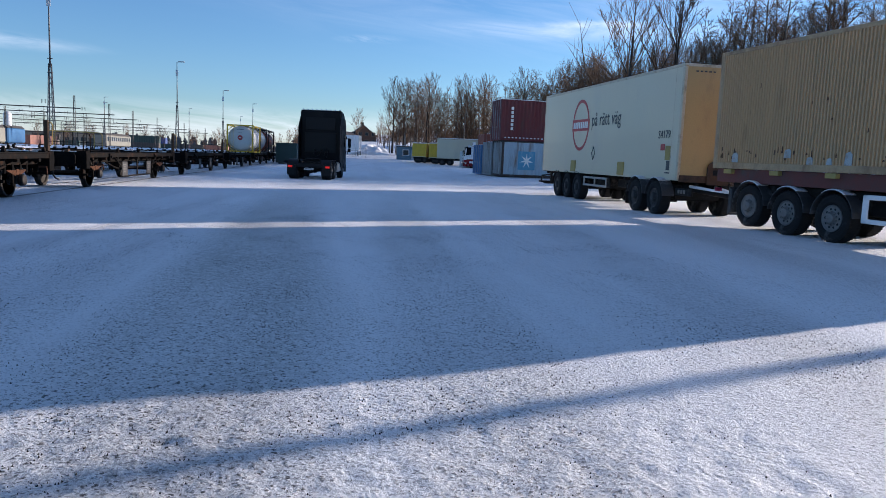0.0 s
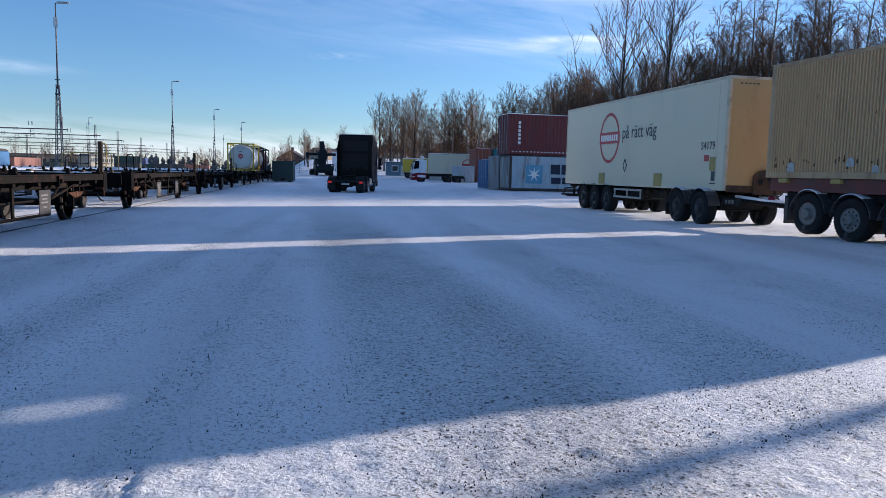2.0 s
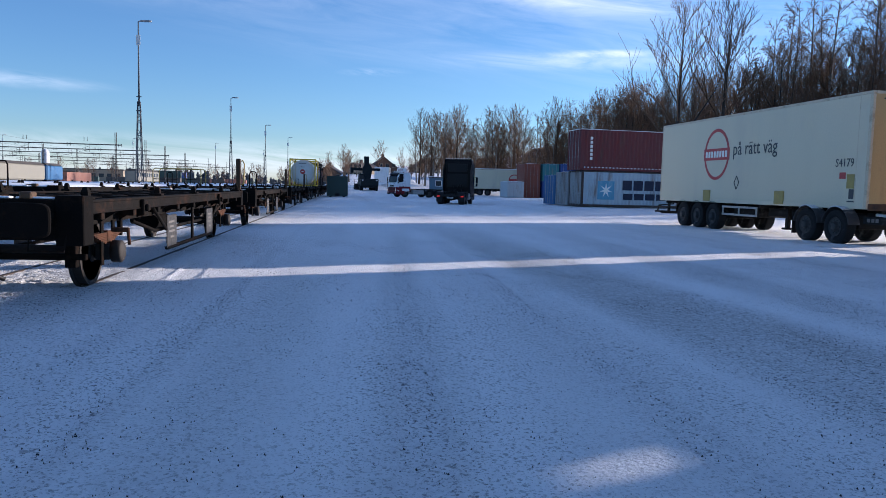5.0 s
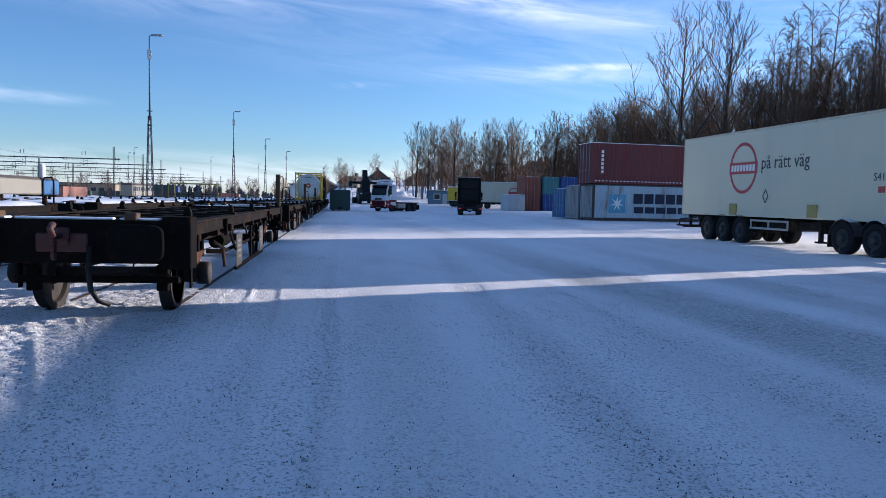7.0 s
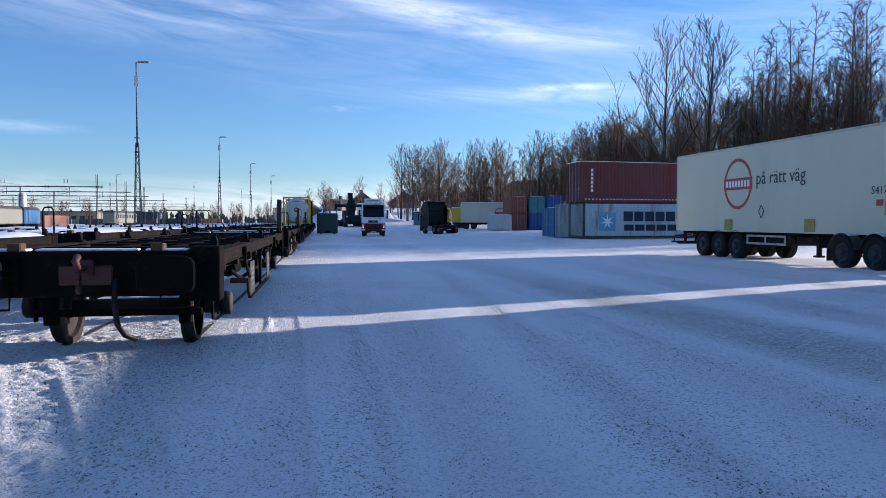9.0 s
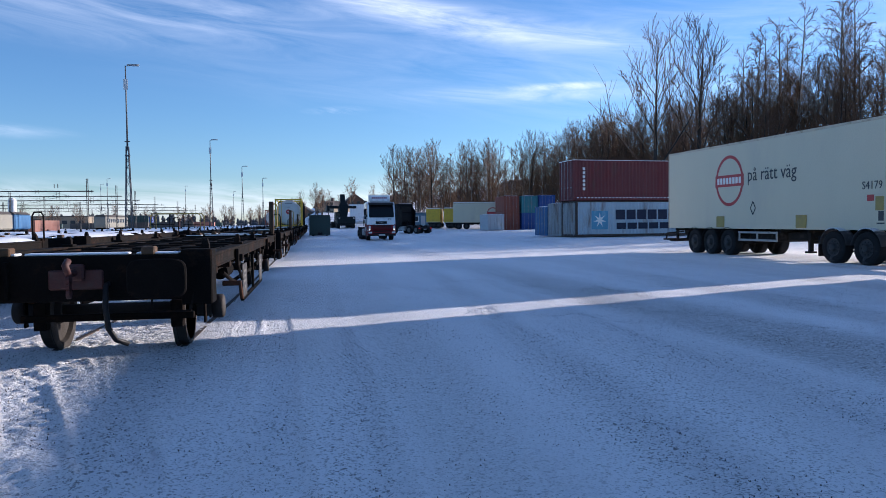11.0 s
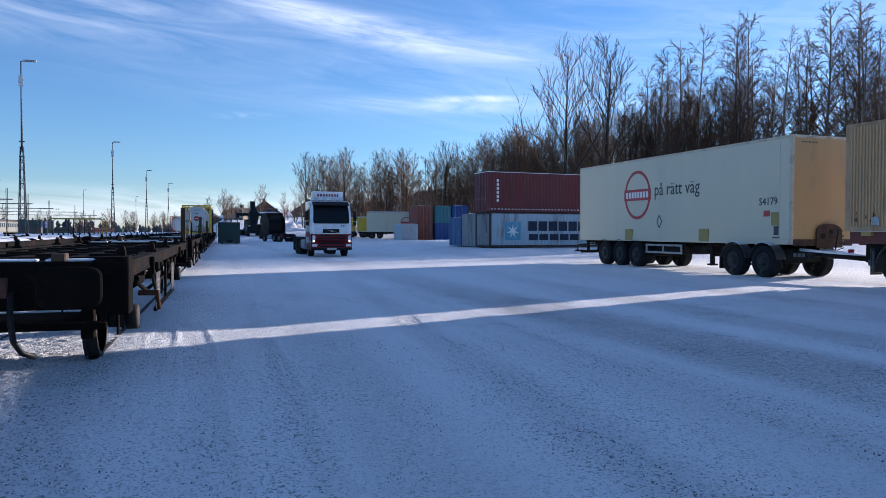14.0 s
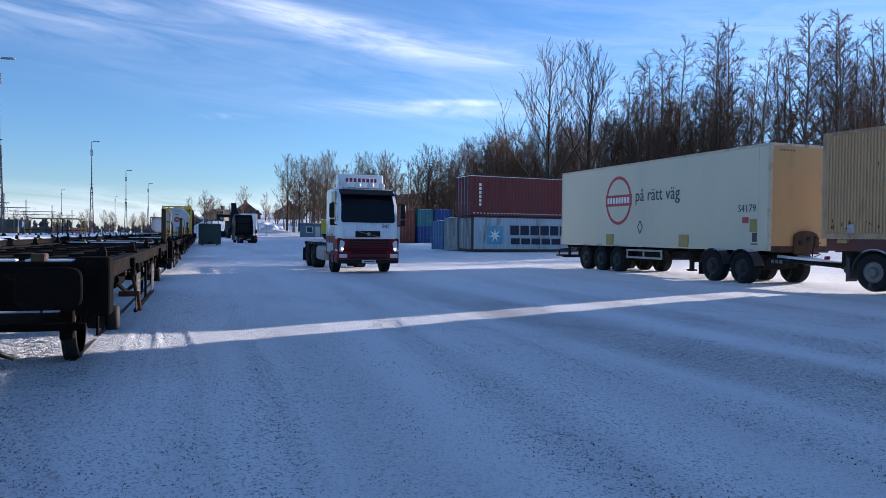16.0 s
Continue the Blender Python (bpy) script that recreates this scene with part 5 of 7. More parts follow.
def chassis(t, y_rear, y_front, axles, track=0.95):
    s = Shape()
    for x in (-0.42, 0.42):
        s.box(x - 0.05, x + 0.05, y_rear, y_front, 0.72, 0.98, 0.01)
    for k in range(6):
        y = y_rear + 0.15 + k * (y_front - y_rear - 0.3) / 5
        s.box(-0.37, 0.37, y - 0.06, y + 0.06, 0.76, 0.94)
    part("frame", s, "chassis", t)
    for y in axles:
        part("axle", Shape().tube([(-track, y, 0.52), (track, y, 0.52)], 0.085, 10).lathe([(-0.2, 0.0), (-0.12, 0.2), (0.12, 0.2), (0.2, 0.0)], "y", (0, y, 0.52), 12), "chassis", t)


def tail_lights(t, y, z, red="tail_red"):
    for sx in (-1, 1):
        b = part("tail_light", Shape().box(sx * 0.72, sx * 1.20, y - 0.05, y + 0.05, z - 0.10, z + 0.10, 0.015), "black", t)
        part("red_lens", Shape().box(sx * 0.92, sx * 1.16, y - 0.062, y - 0.048, z - 0.055, z + 0.055, 0.008), red, b, "lit red tail light lens")
        part("mud_flap", Shape().box(sx * 0.74, sx * 1.22, y + 0.02, y + 0.04, 0.22, 0.72, 0.004), "black", t)


def dark_tractor():
    """A tall black six-wheel tractor unit with no trailer. Its origin is on the ground under the rear axles, y ahead."""
    t = thing("black_tractor_unit", pose(0, 0, 0), "tall glossy black articulated-lorry tractor unit without a trailer, driving", "truck")
    chassis(t, -1.15, 3.9, (-0.68, 0.68, 3.55))
    cab_over(t, 4.85, 2.45, 2.50, 0.36, 3.72, "tractor_black", "tractor_black", "high")
    ws = []
    for y in (-0.68, 0.68):
        for sx in (-1, 1):
            ws.append(wheel(t, sx * 0.92, y, 0.50, 0.52, sx, "rim_bright", 0.13))
            mudguard(t, sx * 0.92, y, 0.50, 0.56, span=120, mat="black")
    for sx in (-1, 1):
        ws.append(wheel(t, sx * 1.04, 3.55, 0.50, 0.32, sx, "rim_bright", -0.02))
        part("fuel_tank", Shape().loft([[(sx * (0.62 + a), yy, 0.40 + b) for a, b in ((0, 0.08), (0.08, 0), (0.50, 0), (0.58, 0.08), (0.58, 0.50), (0.50, 0.58), (0.08, 0.58), (0, 0.50))] for yy in (1.45, 2.75)]), "galv", t)
        part("cab_side_fairing", Shape().prism([(2.45, 0.95), (2.0, 0.95), (1.85, 3.0), (2.45, 3.6)], "x", sx * 1.20, sx * 1.245), "tractor_black", t)
    part("sleeper_shell", Shape().box(-1.235, 1.235, 2.43, 3.5, 1.05, 3.98, 0.07), "tractor_black", t)
    s = Shape().prism([(2.5, 3.66), (3.4, 3.70), (4.2, 3.72), (3.3, 3.98), (2.5, 4.02)], "x", -1.2, 1.2)
    part("roof_fairing", s, "tractor_black", t)
    bar = part("roof_light_bar", Shape().tube([(-1.15, 2.6, 4.02), (1.15, 2.6, 4.02)], 0.03, 6), "galv", t)
    for k in range(9):
        part("roof_lamp", Shape().lathe([(4.0, 0.03), (4.04, 0.045), (4.10, 0.04), (4.11, 0.0)], "z", (-1.1 + k * 0.275, 2.6, 0), 10), "lamp_clear", bar)
    part("fifth_wheel", Shape().lathe([(1.06, 0.0), (1.06, 0.44), (1.14, 0.47), (1.16, 0.40), (1.16, 0.0)], "z", (0, 0.1, 0), 24).box(-0.45, 0.45, -0.2, 0.4, 0.97, 1.07, 0.01), "black", t)
    part("air_line", Shape().tube([(-0.3, 2.4, 1.7), (-0.32, 2.1, 1.4), (-0.2, 1.9, 1.25), (0.0, 2.1, 1.35), (0.1, 2.4, 1.7)], 0.025, 6).tube([(0.35, 2.4, 1.8), (0.3, 2.05, 1.35), (0.45, 2.0, 1.2), (0.5, 2.4, 1.7)], 0.025, 6), "black", t)
    part("rear_cab_panel", Shape().box(-0.95, 0.95, 2.38, 2.44, 1.5, 2.7, 0.02).box(-0.9, 0.9, 2.38, 2.43, 2.85, 3.6, 0.03), "black", t)
    part("rear_light_beam", Shape().box(-1.22, 1.22, -1.22, -1.12, 0.66, 0.86, 0.02), "black", t)
    tail_lights(t, -1.24, 0.70)
    p = part("number_plate", Shape().box(-0.26, 0.26, -1.25, -1.24, 0.52, 0.63), "plate_white", t)
    part("plate_bar", Shape().box(-0.2, 0.2, -1.256, -1.25, 0.56, 0.60), "ink", p)
    return t, ws


def white_truck():
    """A white and red chassis truck. Its origin is on the ground under the front axle, y ahead."""
    t = thing("white_and_red_truck", pose(0, 0, 0), "white and deep red cab-over truck, bare chassis, lit headlights", "truck")
    chassis(t, -6.3, 0.8, (0.0, -3.9, -5.27))
    cab_over(t, 1.42, -0.75, 2.40, 0.38, 3.27, "cab_white", "cab_red", "low")
    ws = []
    for sx in (-1, 1):
        ws.append(wheel(t, sx * 1.0, 0.0, 0.51, 0.32, sx, "rim", -0.02))
        for y in (-3.9, -5.27):
            ws.append(wheel(t, sx * 0.93, y, 0.51, 0.50, sx, "rim", 0.13))
            mudguard(t, sx * 0.93, y, 0.51, 0.54, span=130, mat="black")
        part("cab_lower_side", Shape().prism([(-0.75, 0.72), (-0.62, 0.72), (-0.55, 1.15), (0.55, 1.15), (0.66, 0.72), (1.0, 0.72), (1.0, 1.42), (-0.75, 1.42)], "x", sx * 1.155, sx * 1.206), "cab_red", t)
        part("fuel_tank", Shape().loft([[(sx * (0.60 + a), yy, 0.40 + b) for a, b in ((0, 0.08), (0.08, 0), (0.52, 0), (0.60, 0.08), (0.60, 0.50), (0.52, 0.58), (0.08, 0.58), (0, 0.50))] for yy in (-2.9, -1.2)]), "galv", t)
        part("twist_lock_bar", Shape().box(sx * 0.4, sx * 1.2, -5.9, -5.75, 1.0, 1.12, 0.01).box(sx * 0.4, sx * 1.2, -2.2, -2.05, 1.0, 1.12, 0.01), "chassis", t)
        part("side_rail", Shape().box(sx * 1.10, sx * 1.16, -6.2, -1.0, 1.02, 1.14, 0.01), "chassis", t)
    part("roof_visor", Shape().prism([(0.88, 3.14), (1.22, 2.98), (1.27, 3.02), (0.94, 3.22)], "x", -1.06, 1.06), "black", t)
    sg = part("sign_board", Shape().box(-0.92, 0.92, -0.28, 0.10, 3.33, 3.86, 0.03), "cab_white", t, "white roof sign board with red lettering blocks")
    s = Shape()
    for k, (a, c) in enumerate(((-0.62, 0.13), (-0.46, 0.14), (-0.29, 0.14), (-0.12, 0.14), (0.05, 0.14), (0.22, 0.14), (0.39, 0.12), (0.54, 0.12))):
        s.box(-a - c * 0.8, -a, 0.10, 0.106, 3.56, 3.71)
    each("sign_lettering", s, "ink_maroon", sg)
    bar = part("lamp_bar", Shape().tube([(-0.85, 0.55, 3.30), (0.85, 0.55, 3.30)], 0.025, 6), "galv", t)
    for x in (-0.72, -0.26, 0.26, 0.72):
        part("roof_lamp", Shape().lathe([(0.50, 0.05), (0.55, 0.115), (0.62, 0.125), (0.635, 0.11), (0.64, 0.0)], "y", (x, 0, 3.40), 16), "lamp_clear", bar, "round chrome spotlight")
    words("fleet_number", "847", 0.20, "ink", t, pose(-0.52, 1.445, 1.74, 90, 0, 180), "dark fleet number on the cab front")
    part("notice_plate", Shape().box(0.52, 0.92, 1.43, 1.45, 1.39, 1.62, 0.01), "cab_white", t)
    tail_lights(t, -6.34, 0.74)
    return t, ws


def trailer():
    """The long cream box trailer on its dolly: its own y runs from the far end (0) to the front (-13.6); the near side is x = 0."""
    L, W, Z0, Z1 = 13.6, 2.55, 1.10, 4.62
    t = thing("box_trailer", pose(18.42, 23.27, 0, 0, 0, 1.9), "cream-white box trailer with a red ring emblem and dark slogan, parked", "trailer")
    part("body", Shape().box(0, W, -L + 0.05, 0, Z0, Z1 - 0.03, 0.02), "trailer_white", t)
    part("front_wall", Shape().box(0.02, W - 0.02, -L, -L + 0.06, Z0, Z1 - 0.05, 0.01), "trailer_front", t, "front wall with warm bounced light painted into its colour")
    s = Shape()
    s.box(-0.012, 0.10, -L, 0.0, Z1 - 0.09, Z1, 0.012)
    s.box(W - 0.10, W + 0.012, -L, 0, Z1 - 0.09, Z1, 0.012)
    s.box(0.1, W - 0.1, -L - 0.012, -L + 0.08, Z1 - 0.09, Z1, 0.012)
    part("roof_rail", s, "trailer_rail", t)
    s = Shape()
    for x in (-0.012, W - 0.09):
        s.box(x, x + 0.10, -L - 0.014, -L + 0.12, Z0, Z1 - 0.09, 0.014)
        s.box(x, x + 0.10, -0.10, 0.012, Z0, Z1 - 0.09, 0.014)
    each("corner_post", s, "trailer_rail", t)
    part("lower_rail", Shape().box(-0.014, 0.02, -L + 0.12, -0.10, Z0, Z0 + 0.16, 0.008).box(-0.02, 0.02, -L + 0.12, -0.10, Z0 + 0.155, Z0 + 0.175), "trailer_white", t)
    part("seam", Shape().box(-0.004, 0.002, -L + 0.52, -L + 0.505, Z0 + 0.18, Z1 - 0.10), "trailer_rail", t)
    s = Shape()
    for k in range(5):
        s.box(0.35 + 0.14 * k, 0.43 + 0.14 * k, -L - 0.016, -L - 0.010, Z1 - 0.24, Z1 - 0.20)
    each("front_marking", s, "ink", t)
    part("front_sill", Shape().box(0.05, W - 0.05, -L - 0.03, -L, Z0 - 0.04, Z0 + 0.17, 0.012), "grimy_sill", t, "grimy brown front sill")
    arch = [(0.95, Z0 - 0.1), (2.0, Z0 - 0.1)] + [(1.475 + 0.525 * math.cos(radians(a)), Z0 + 0.42 + 0.26 * math.sin(radians(a))) for a in range(0, 181, 20)]
    bulk = part("front_bulkhead", Shape().prism(arch, "y", -L - 0.09, -L - 0.031), "grimy_sill", t, "dark rusty arched coupling plate")
    part("coupling_socket", Shape().box(1.12, 1.27, -L - 0.13, -L - 0.09, Z0 + 0.20, Z0 + 0.36, 0.02), "black", bulk)
    part("coupling_socket", Shape().box(1.45, 1.60, -L - 0.13, -L - 0.09, Z0 + 0.34, Z0 + 0.48, 0.02), "black", bulk)
    # emblem: a red ring with a red band; lettering blocks on the band
    y, z, r = -4.95, 3.08, 1.05
    ring, n = Shape(), 48
    v, f = [], []
    for k in range(n):
        a = 2 * math.pi * k / n
        for rr, xx in ((r, -0.004), (r, -0.009), (r - 0.13, -0.009), (r - 0.13, -0.004)):
            v.append((xx, y + rr * math.cos(a) * 0.92, z + rr * math.sin(a)))
    for k in range(n):
        a, c = 4 * k, 4 * ((k + 1) % n)
        for j in range(4):
            f.append((a + j, a + (j + 1) % 4, c + (j + 1) % 4, c + j))
    ring.add(v, f)
    part("emblem_ring", ring, "logo_red", t, "red ring emblem")
    part("emblem_band", Shape().box(-0.012, -0.004, y - 0.99, y + 0.99, z - 0.24, z + 0.24), "logo_red", t)
    s = Shape()
    for k in range(8):
        yy = y + 0.84 - 0.215 * k
        s.box(-0.017, -0.012, yy - 0.15, yy, z - 0.13, z + 0.13)
    each("emblem_lettering", s, "logo_white", t)
    words("slogan", "på rätt väg", 0.74, "ink", t, pose(-0.010, -6.18, 3.00, 90, 0, -90), "dark grey slogan lettering", squeeze=0.92)
    words("trailer_number", "S4179", 0.36, "ink", t, pose(-0.010, -12.16, 2.40, 90, 0, -90), "black fleet number", squeeze=0.95)
    part("red_sticker", Shape().box(-0.012, -0.004, -12.66, -12.38, 2.02, 2.22), "logo_red", t)
    part("yellow_sticker", Shape().box(-0.012, -0.004, -13.05, -12.72, 1.72, 2.16), "buffer_yellow", t)
    part("dark_sticker", Shape().box(-0.012, -0.004, -13.05, -12.84, 1.40, 1.70).box(-0.011, -0.004, -13.08, -12.78, 1.30, 1.34), "ink", t)
    for yy in (-4.35, -9.35):
        part("rubber_pad", Shape().box(-0.05, 0.01, yy - 0.27, yy + 0.27, Z0 + 0.05, Z0 + 0.52, 0.02), "buffer_yellow", t, "mustard yellow side pad")
    s = Shape()
    rr = 0.26
    for k in range(4):
        a, c = k * math.pi / 2, (k + 1) * math.pi / 2
        p, q = (math.cos(a) * rr * 0.62, math.sin(a) * rr), (math.cos(c) * rr * 0.62, math.sin(c) * rr)
        s.tube([(-0.008, -6.55 + p[0], 1.92 + p[1]), (-0.008, -6.55 + q[0], 1.92 + q[1])], 0.016, 4)
    part("hazard_diamond", s, "ink", t)
    # running gear
    s = Shape()
    for x in (0.85, 1.7):
        s.box(x - 0.06, x + 0.06, -L + 0.3, -0.1, 0.80, 1.08, 0.01)
    for k in range(9):
        yy = -0.6 - k * 1.5
        s.box(0.05, W - 0.05, yy - 0.05, yy + 0.05, 0.98, 1.09)
    part("frame", s, "chassis", t)
    for yy in (-2.30, -3.55, -4.85):
        for x, sx in ((0.18, -1), (W - 0.18, 1)):
            wheel(t, x, yy, 0.53, 0.38, sx, "rim", 0.03)
            mudguard(t, x, yy, 0.53, 0.42, span=165, mat="chassis")
        part("axle", Shape().tube([(0.2, yy, 0.53), (W - 0.2, yy, 0.53)], 0.08, 10), "chassis", t)
    s = Shape()
    s.box(0.02, 0.08, -7.95, -5.55, 0.92, 1.00, 0.01).box(0.02, 0.08, -7.95, -5.55, 0.62, 0.70, 0.01)
    for yy in (-7.93, -6.75, -5.60):
        s.box(0.03, 0.07, yy - 0.04, yy + 0.04, 0.62, 1.0, 0.006)
    part("side_guard", s, "galv", t, "grey side guard rails")
    part("pallet_box", Shape().box(0.35, W - 0.35, -7.6, -5.9, 0.60, 0.98, 0.02), "chassis", t)
    part("spare_wheel_carrier", Shape().box(0.55, W - 0.55, -9.0, -7.9, 0.66, 0.98, 0.03).tube([(0.5, -9.1, 0.62), (W - 0.5, -9.1, 0.62)], 0.05, 8), "chassis", t)
    part("bogie_frame", Shape().box(0.5, W - 0.5, -5.6, -1.6, 0.55, 0.98, 0.03), "chassis", t)
    for x in (0.45, W - 0.45):
        part("landing_leg", Shape().box(x - 0.07, x + 0.07, -9.35, -9.21, 0.30, 1.05, 0.01).box(x - 0.16, x + 0.16, -9.42, -9.14, 0.24, 0.31, 0.02), "chassis", t)
    part("rear_bumper", Shape().box(0.1, W - 0.1, -0.02, 0.10, 0.46, 0.60, 0.02).box(0.4, 0.5, -0.1, 0.0, 0.5, 1.0).box(W - 0.5, W - 0.4, -0.1, 0.0, 0.5, 1.0), "chassis", t)
    part("rear_underrun", Shape().box(-0.02, 0.5, 0.02, 0.5, 0.52, 0.60, 0.02).tube([(0.1, -1.2, 0.95), (0.1, 0.3, 0.85), (0.1, 0.4, 0.6)], 0.035, 6), "chassis", t)
    return t


def dolly():
    t = thing("trailer_dolly", pose(18.55, 11.4, 0, 0, 0, 1.9), "two-axle dark steel dolly with snow on its drawbar", "dolly")
    W = 2.55
    for yy in (-0.75, 0.68):
        for x, sx in ((0.20, -1), (W - 0.20, 1)):
            wheel(t, x, yy, 0.53, 0.36, sx, "rim", 0.02)
            mudguard(t, x, yy, 0.53, 0.40, span=165, mat="mudguard")
        part("axle", Shape().tube([(0.2, yy, 0.53), (W - 0.2, yy, 0.53)], 0.085, 10), "chassis", t)
    part("frame", Shape().box(0.78, 0.92, -1.5, 1.2, 0.74, 0.98, 0.01).box(1.63, 1.77, -1.5, 1.2, 0.74, 0.98, 0.01).box(0.7, 1.85, -0.2, 0.1, 0.78, 1.0, 0.01).box(0.5, 2.05, -1.2, 1.1, 0.5, 0.96, 0.03), "chassis", t)
    part("turntable", Shape().lathe([(0.96, 0.0), (0.96, 0.52), (1.05, 0.52), (1.05, 0.0)], "z", (1.27, 0, 0), 28), "chassis", t)
    s = Shape()
    for x in (0.85, 1.7):
        s.tube([(x, -1.4, 0.84), (1.275, -3.7, 0.70)], 0.075, 8)
    s.tube([(1.275, -3.5, 0.70), (1.275, -4.1, 0.70)], 0.06, 8)
    part("drawbar", s, "chassis", t)
    s = Shape()
    for x in (0.85, 1.7):
        s.tube([(x, -1.5, 0.93), (0.5 * (x + 1.275), -2.6, 0.85), (1.275, -3.6, 0.79)], [0.055, 0.05, 0.02], 6)
    part("drawbar_snow", s, "snow", t, "snow lying along the drawbar")
    part("mud_flap", Shape().box(0.0, 0.42, 1.32, 1.34, 0.20, 0.9, 0.004), "black", t)
    s = Shape().tube([(1.9 + 0.09 * math.cos(k * 0.9), -2.1 + 0.09 * math.sin(k * 0.9), 1.55 - k * 0.027) for k in range(27)], 0.014, 5)
    part("coiled_air_hose", s, "grimy_sill", t, "dull red-brown coiled air hose")
    part("hose_post", Shape().tube([(1.9, -1.9, 0.9), (1.9, -2.0, 1.6)], 0.02, 6), "chassis", t)
    p = part("code_plate", Shape().box(0.30, 0.36, -2.6, -1.6, 0.66, 0.88, 0.01), "chassis", t)
    s = Shape()
    for k in range(3):
        s.box(0.292, 0.30, -2.25 + k * 0.17, -2.13 + k * 0.17, 0.72, 0.83)
    each("code_bar", s, "stencil", p)
    return t


def container_truck():
    """The parked carrier with a tan corrugated box: origin at the near rear corner; its own y points to the rear."""
    t = thing("container_carrier", pose(18.93, 7.66, 0, 0, 0, 6.0), "parked container carrier with grey mudguards and a dull red beam", "truck chassis")
    W = 2.5
    s = Shape()
    for x in (0.8, 1.7):
        s.box(x - 0.07, x + 0.07, -9.6, 0.1, 1.12, 1.40, 0.01)
    part("frame", s, "chassis_red", t)
    part("side_beam", Shape().box(0.10, 0.22, -9.7, -0.1, 1.17, 1.525, 0.012).box(W - 0.22, W - 0.10, -9.7, -0.1, 1.17, 1.525, 0.012), "chassis_red", t, "dull red side beam")
    for k in range(4):
        yy = -0.7 - 1.85 * k
        part("twist_lock", Shape().box(-0.02, 0.55, yy - 0.16, yy + 0.16, 1.40, 1.515, 0.012), "buffer_yellow", t, "pale yellow lock bracket")
    for yy, z in ((-1.65, 0.60), (-3.06, 0.53), (-4.52, 0.53)):
        for x, sx in ((0.20, -1), (W - 0.20, 1)):
            wheel(t, x, yy, 0.53, 0.36, sx, "rim_bright", 0.02 if yy < -2 else 0.03, z)
            mudguard(t, x, yy, 0.53, 0.42, z, 172)
        part("axle", Shape().tube([(0.2, yy, z), (W - 0.2, yy, z)], 0.085, 10), "chassis", t)
    part("inner_frame", Shape().box(0.5, W - 0.5, -7.4, -0.3, 0.62, 1.18, 0.03).box(0.3, W - 0.3, -5.4, -0.7, 0.95, 1.16, 0.02), "chassis", t, "dirty black frame and tanks between the wheels")
    part("mud_flap", Shape().box(0.0, 0.46, -0.86, -0.83, 0.30, 1.05, 0.006), "mudguard", t)
    part("tail_box", Shape().box(0.0, 0.55, -0.95, -0.86, 0.36, 1.0, 0.02).box(0.1, W - 0.1, -0.80, -0.68, 0.55, 0.72, 0.02), "mudguard", t)
    s = Shape()
    s.box(0.0, 0.06, -6.7, -5.35, 1.0, 1.10, 0.02).box(0.0, 0.06, -6.7, -5.35, 0.50, 0.60, 0.02).box(0.0, 0.06, -5.50, -5.35, 0.50, 1.10, 0.02).box(0.0, 0.06, -6.7, -6.5, 0.50, 1.10, 0.02)
    part("side_fairing", s, "cab_white", t, "white open-framed side fairing")
    part("air_tank", Shape().lathe([(-7.6, 0.0), (-7.55, 0.22), (-6.0, 0.22), (-5.95, 0.0)], "y", (0.45, 0, 0.78), 16), "galv", t)
    cab = part("cab", Shape().loft([[(x, yy, zz) for yy, zz in ((-7.50, 0.75), (-9.63, 0.75), (-9.70, 1.3), (-9.65, 2.4), (-9.55, 3.3), (-9.40, 3.45), (-7.50, 3.45))] for x in (0.02, 0.1, W - 0.1, W - 0.02)]), "cab_white", t, "white cab")
    # out of view: added above the cab roof, slotted to pass a sun patch
    d = Shape().loft([[(x, yy, zz) for yy, zz in ((-9.42, 3.44), (-9.28, 4.1), (-8.9, 4.48), (-8.9, 3.44))] for x in (0.08, W - 0.08)]).box(0.08, W - 0.08, -8.9, -7.98, 4.05, 4.48, 0.02).box(0.08, W - 0.08, -7.98, -7.5, 3.44, 4.48, 0.03)
    part("sun_slot_deflector", d, "cab_white", cab, "unseen white roof deflector, open middle added to let a patch of sun through")
    part("windscreen", Shape().box(0.15, W - 0.15, -9.69, -9.55, 2.15, 3.05, 0.04), "glass", cab)
    part("side_window", Shape().box(0.0, 0.03, -9.4, -8.6, 2.2, 3.0, 0.01).box(W - 0.03, W, -9.4, -8.6, 2.2, 3.0, 0.01), "glass", cab)
    part("bumper", Shape().box(0.0, W, -9.77, -9.0, 0.32, 0.86, 0.05), "cab_white", t)
    for x, sx in ((0.22, -1), (W - 0.22, 1)):
        wheel(t, x, -8.5, 0.53, 0.36, sx, "rim_bright", 0.02)
        mudguard(t, x, -8.5, 0.53, 0.40)
    part("tow_coupling", Shape().box(1.05, 1.45, -0.4, 0.14, 0.60, 0.85, 0.03), "chassis", t)
    part("tail_lamp", Shape().box(0.1, 0.3, -0.10, -0.04, 0.90, 1.00, 0.01), "ink_maroon", t)
    return t


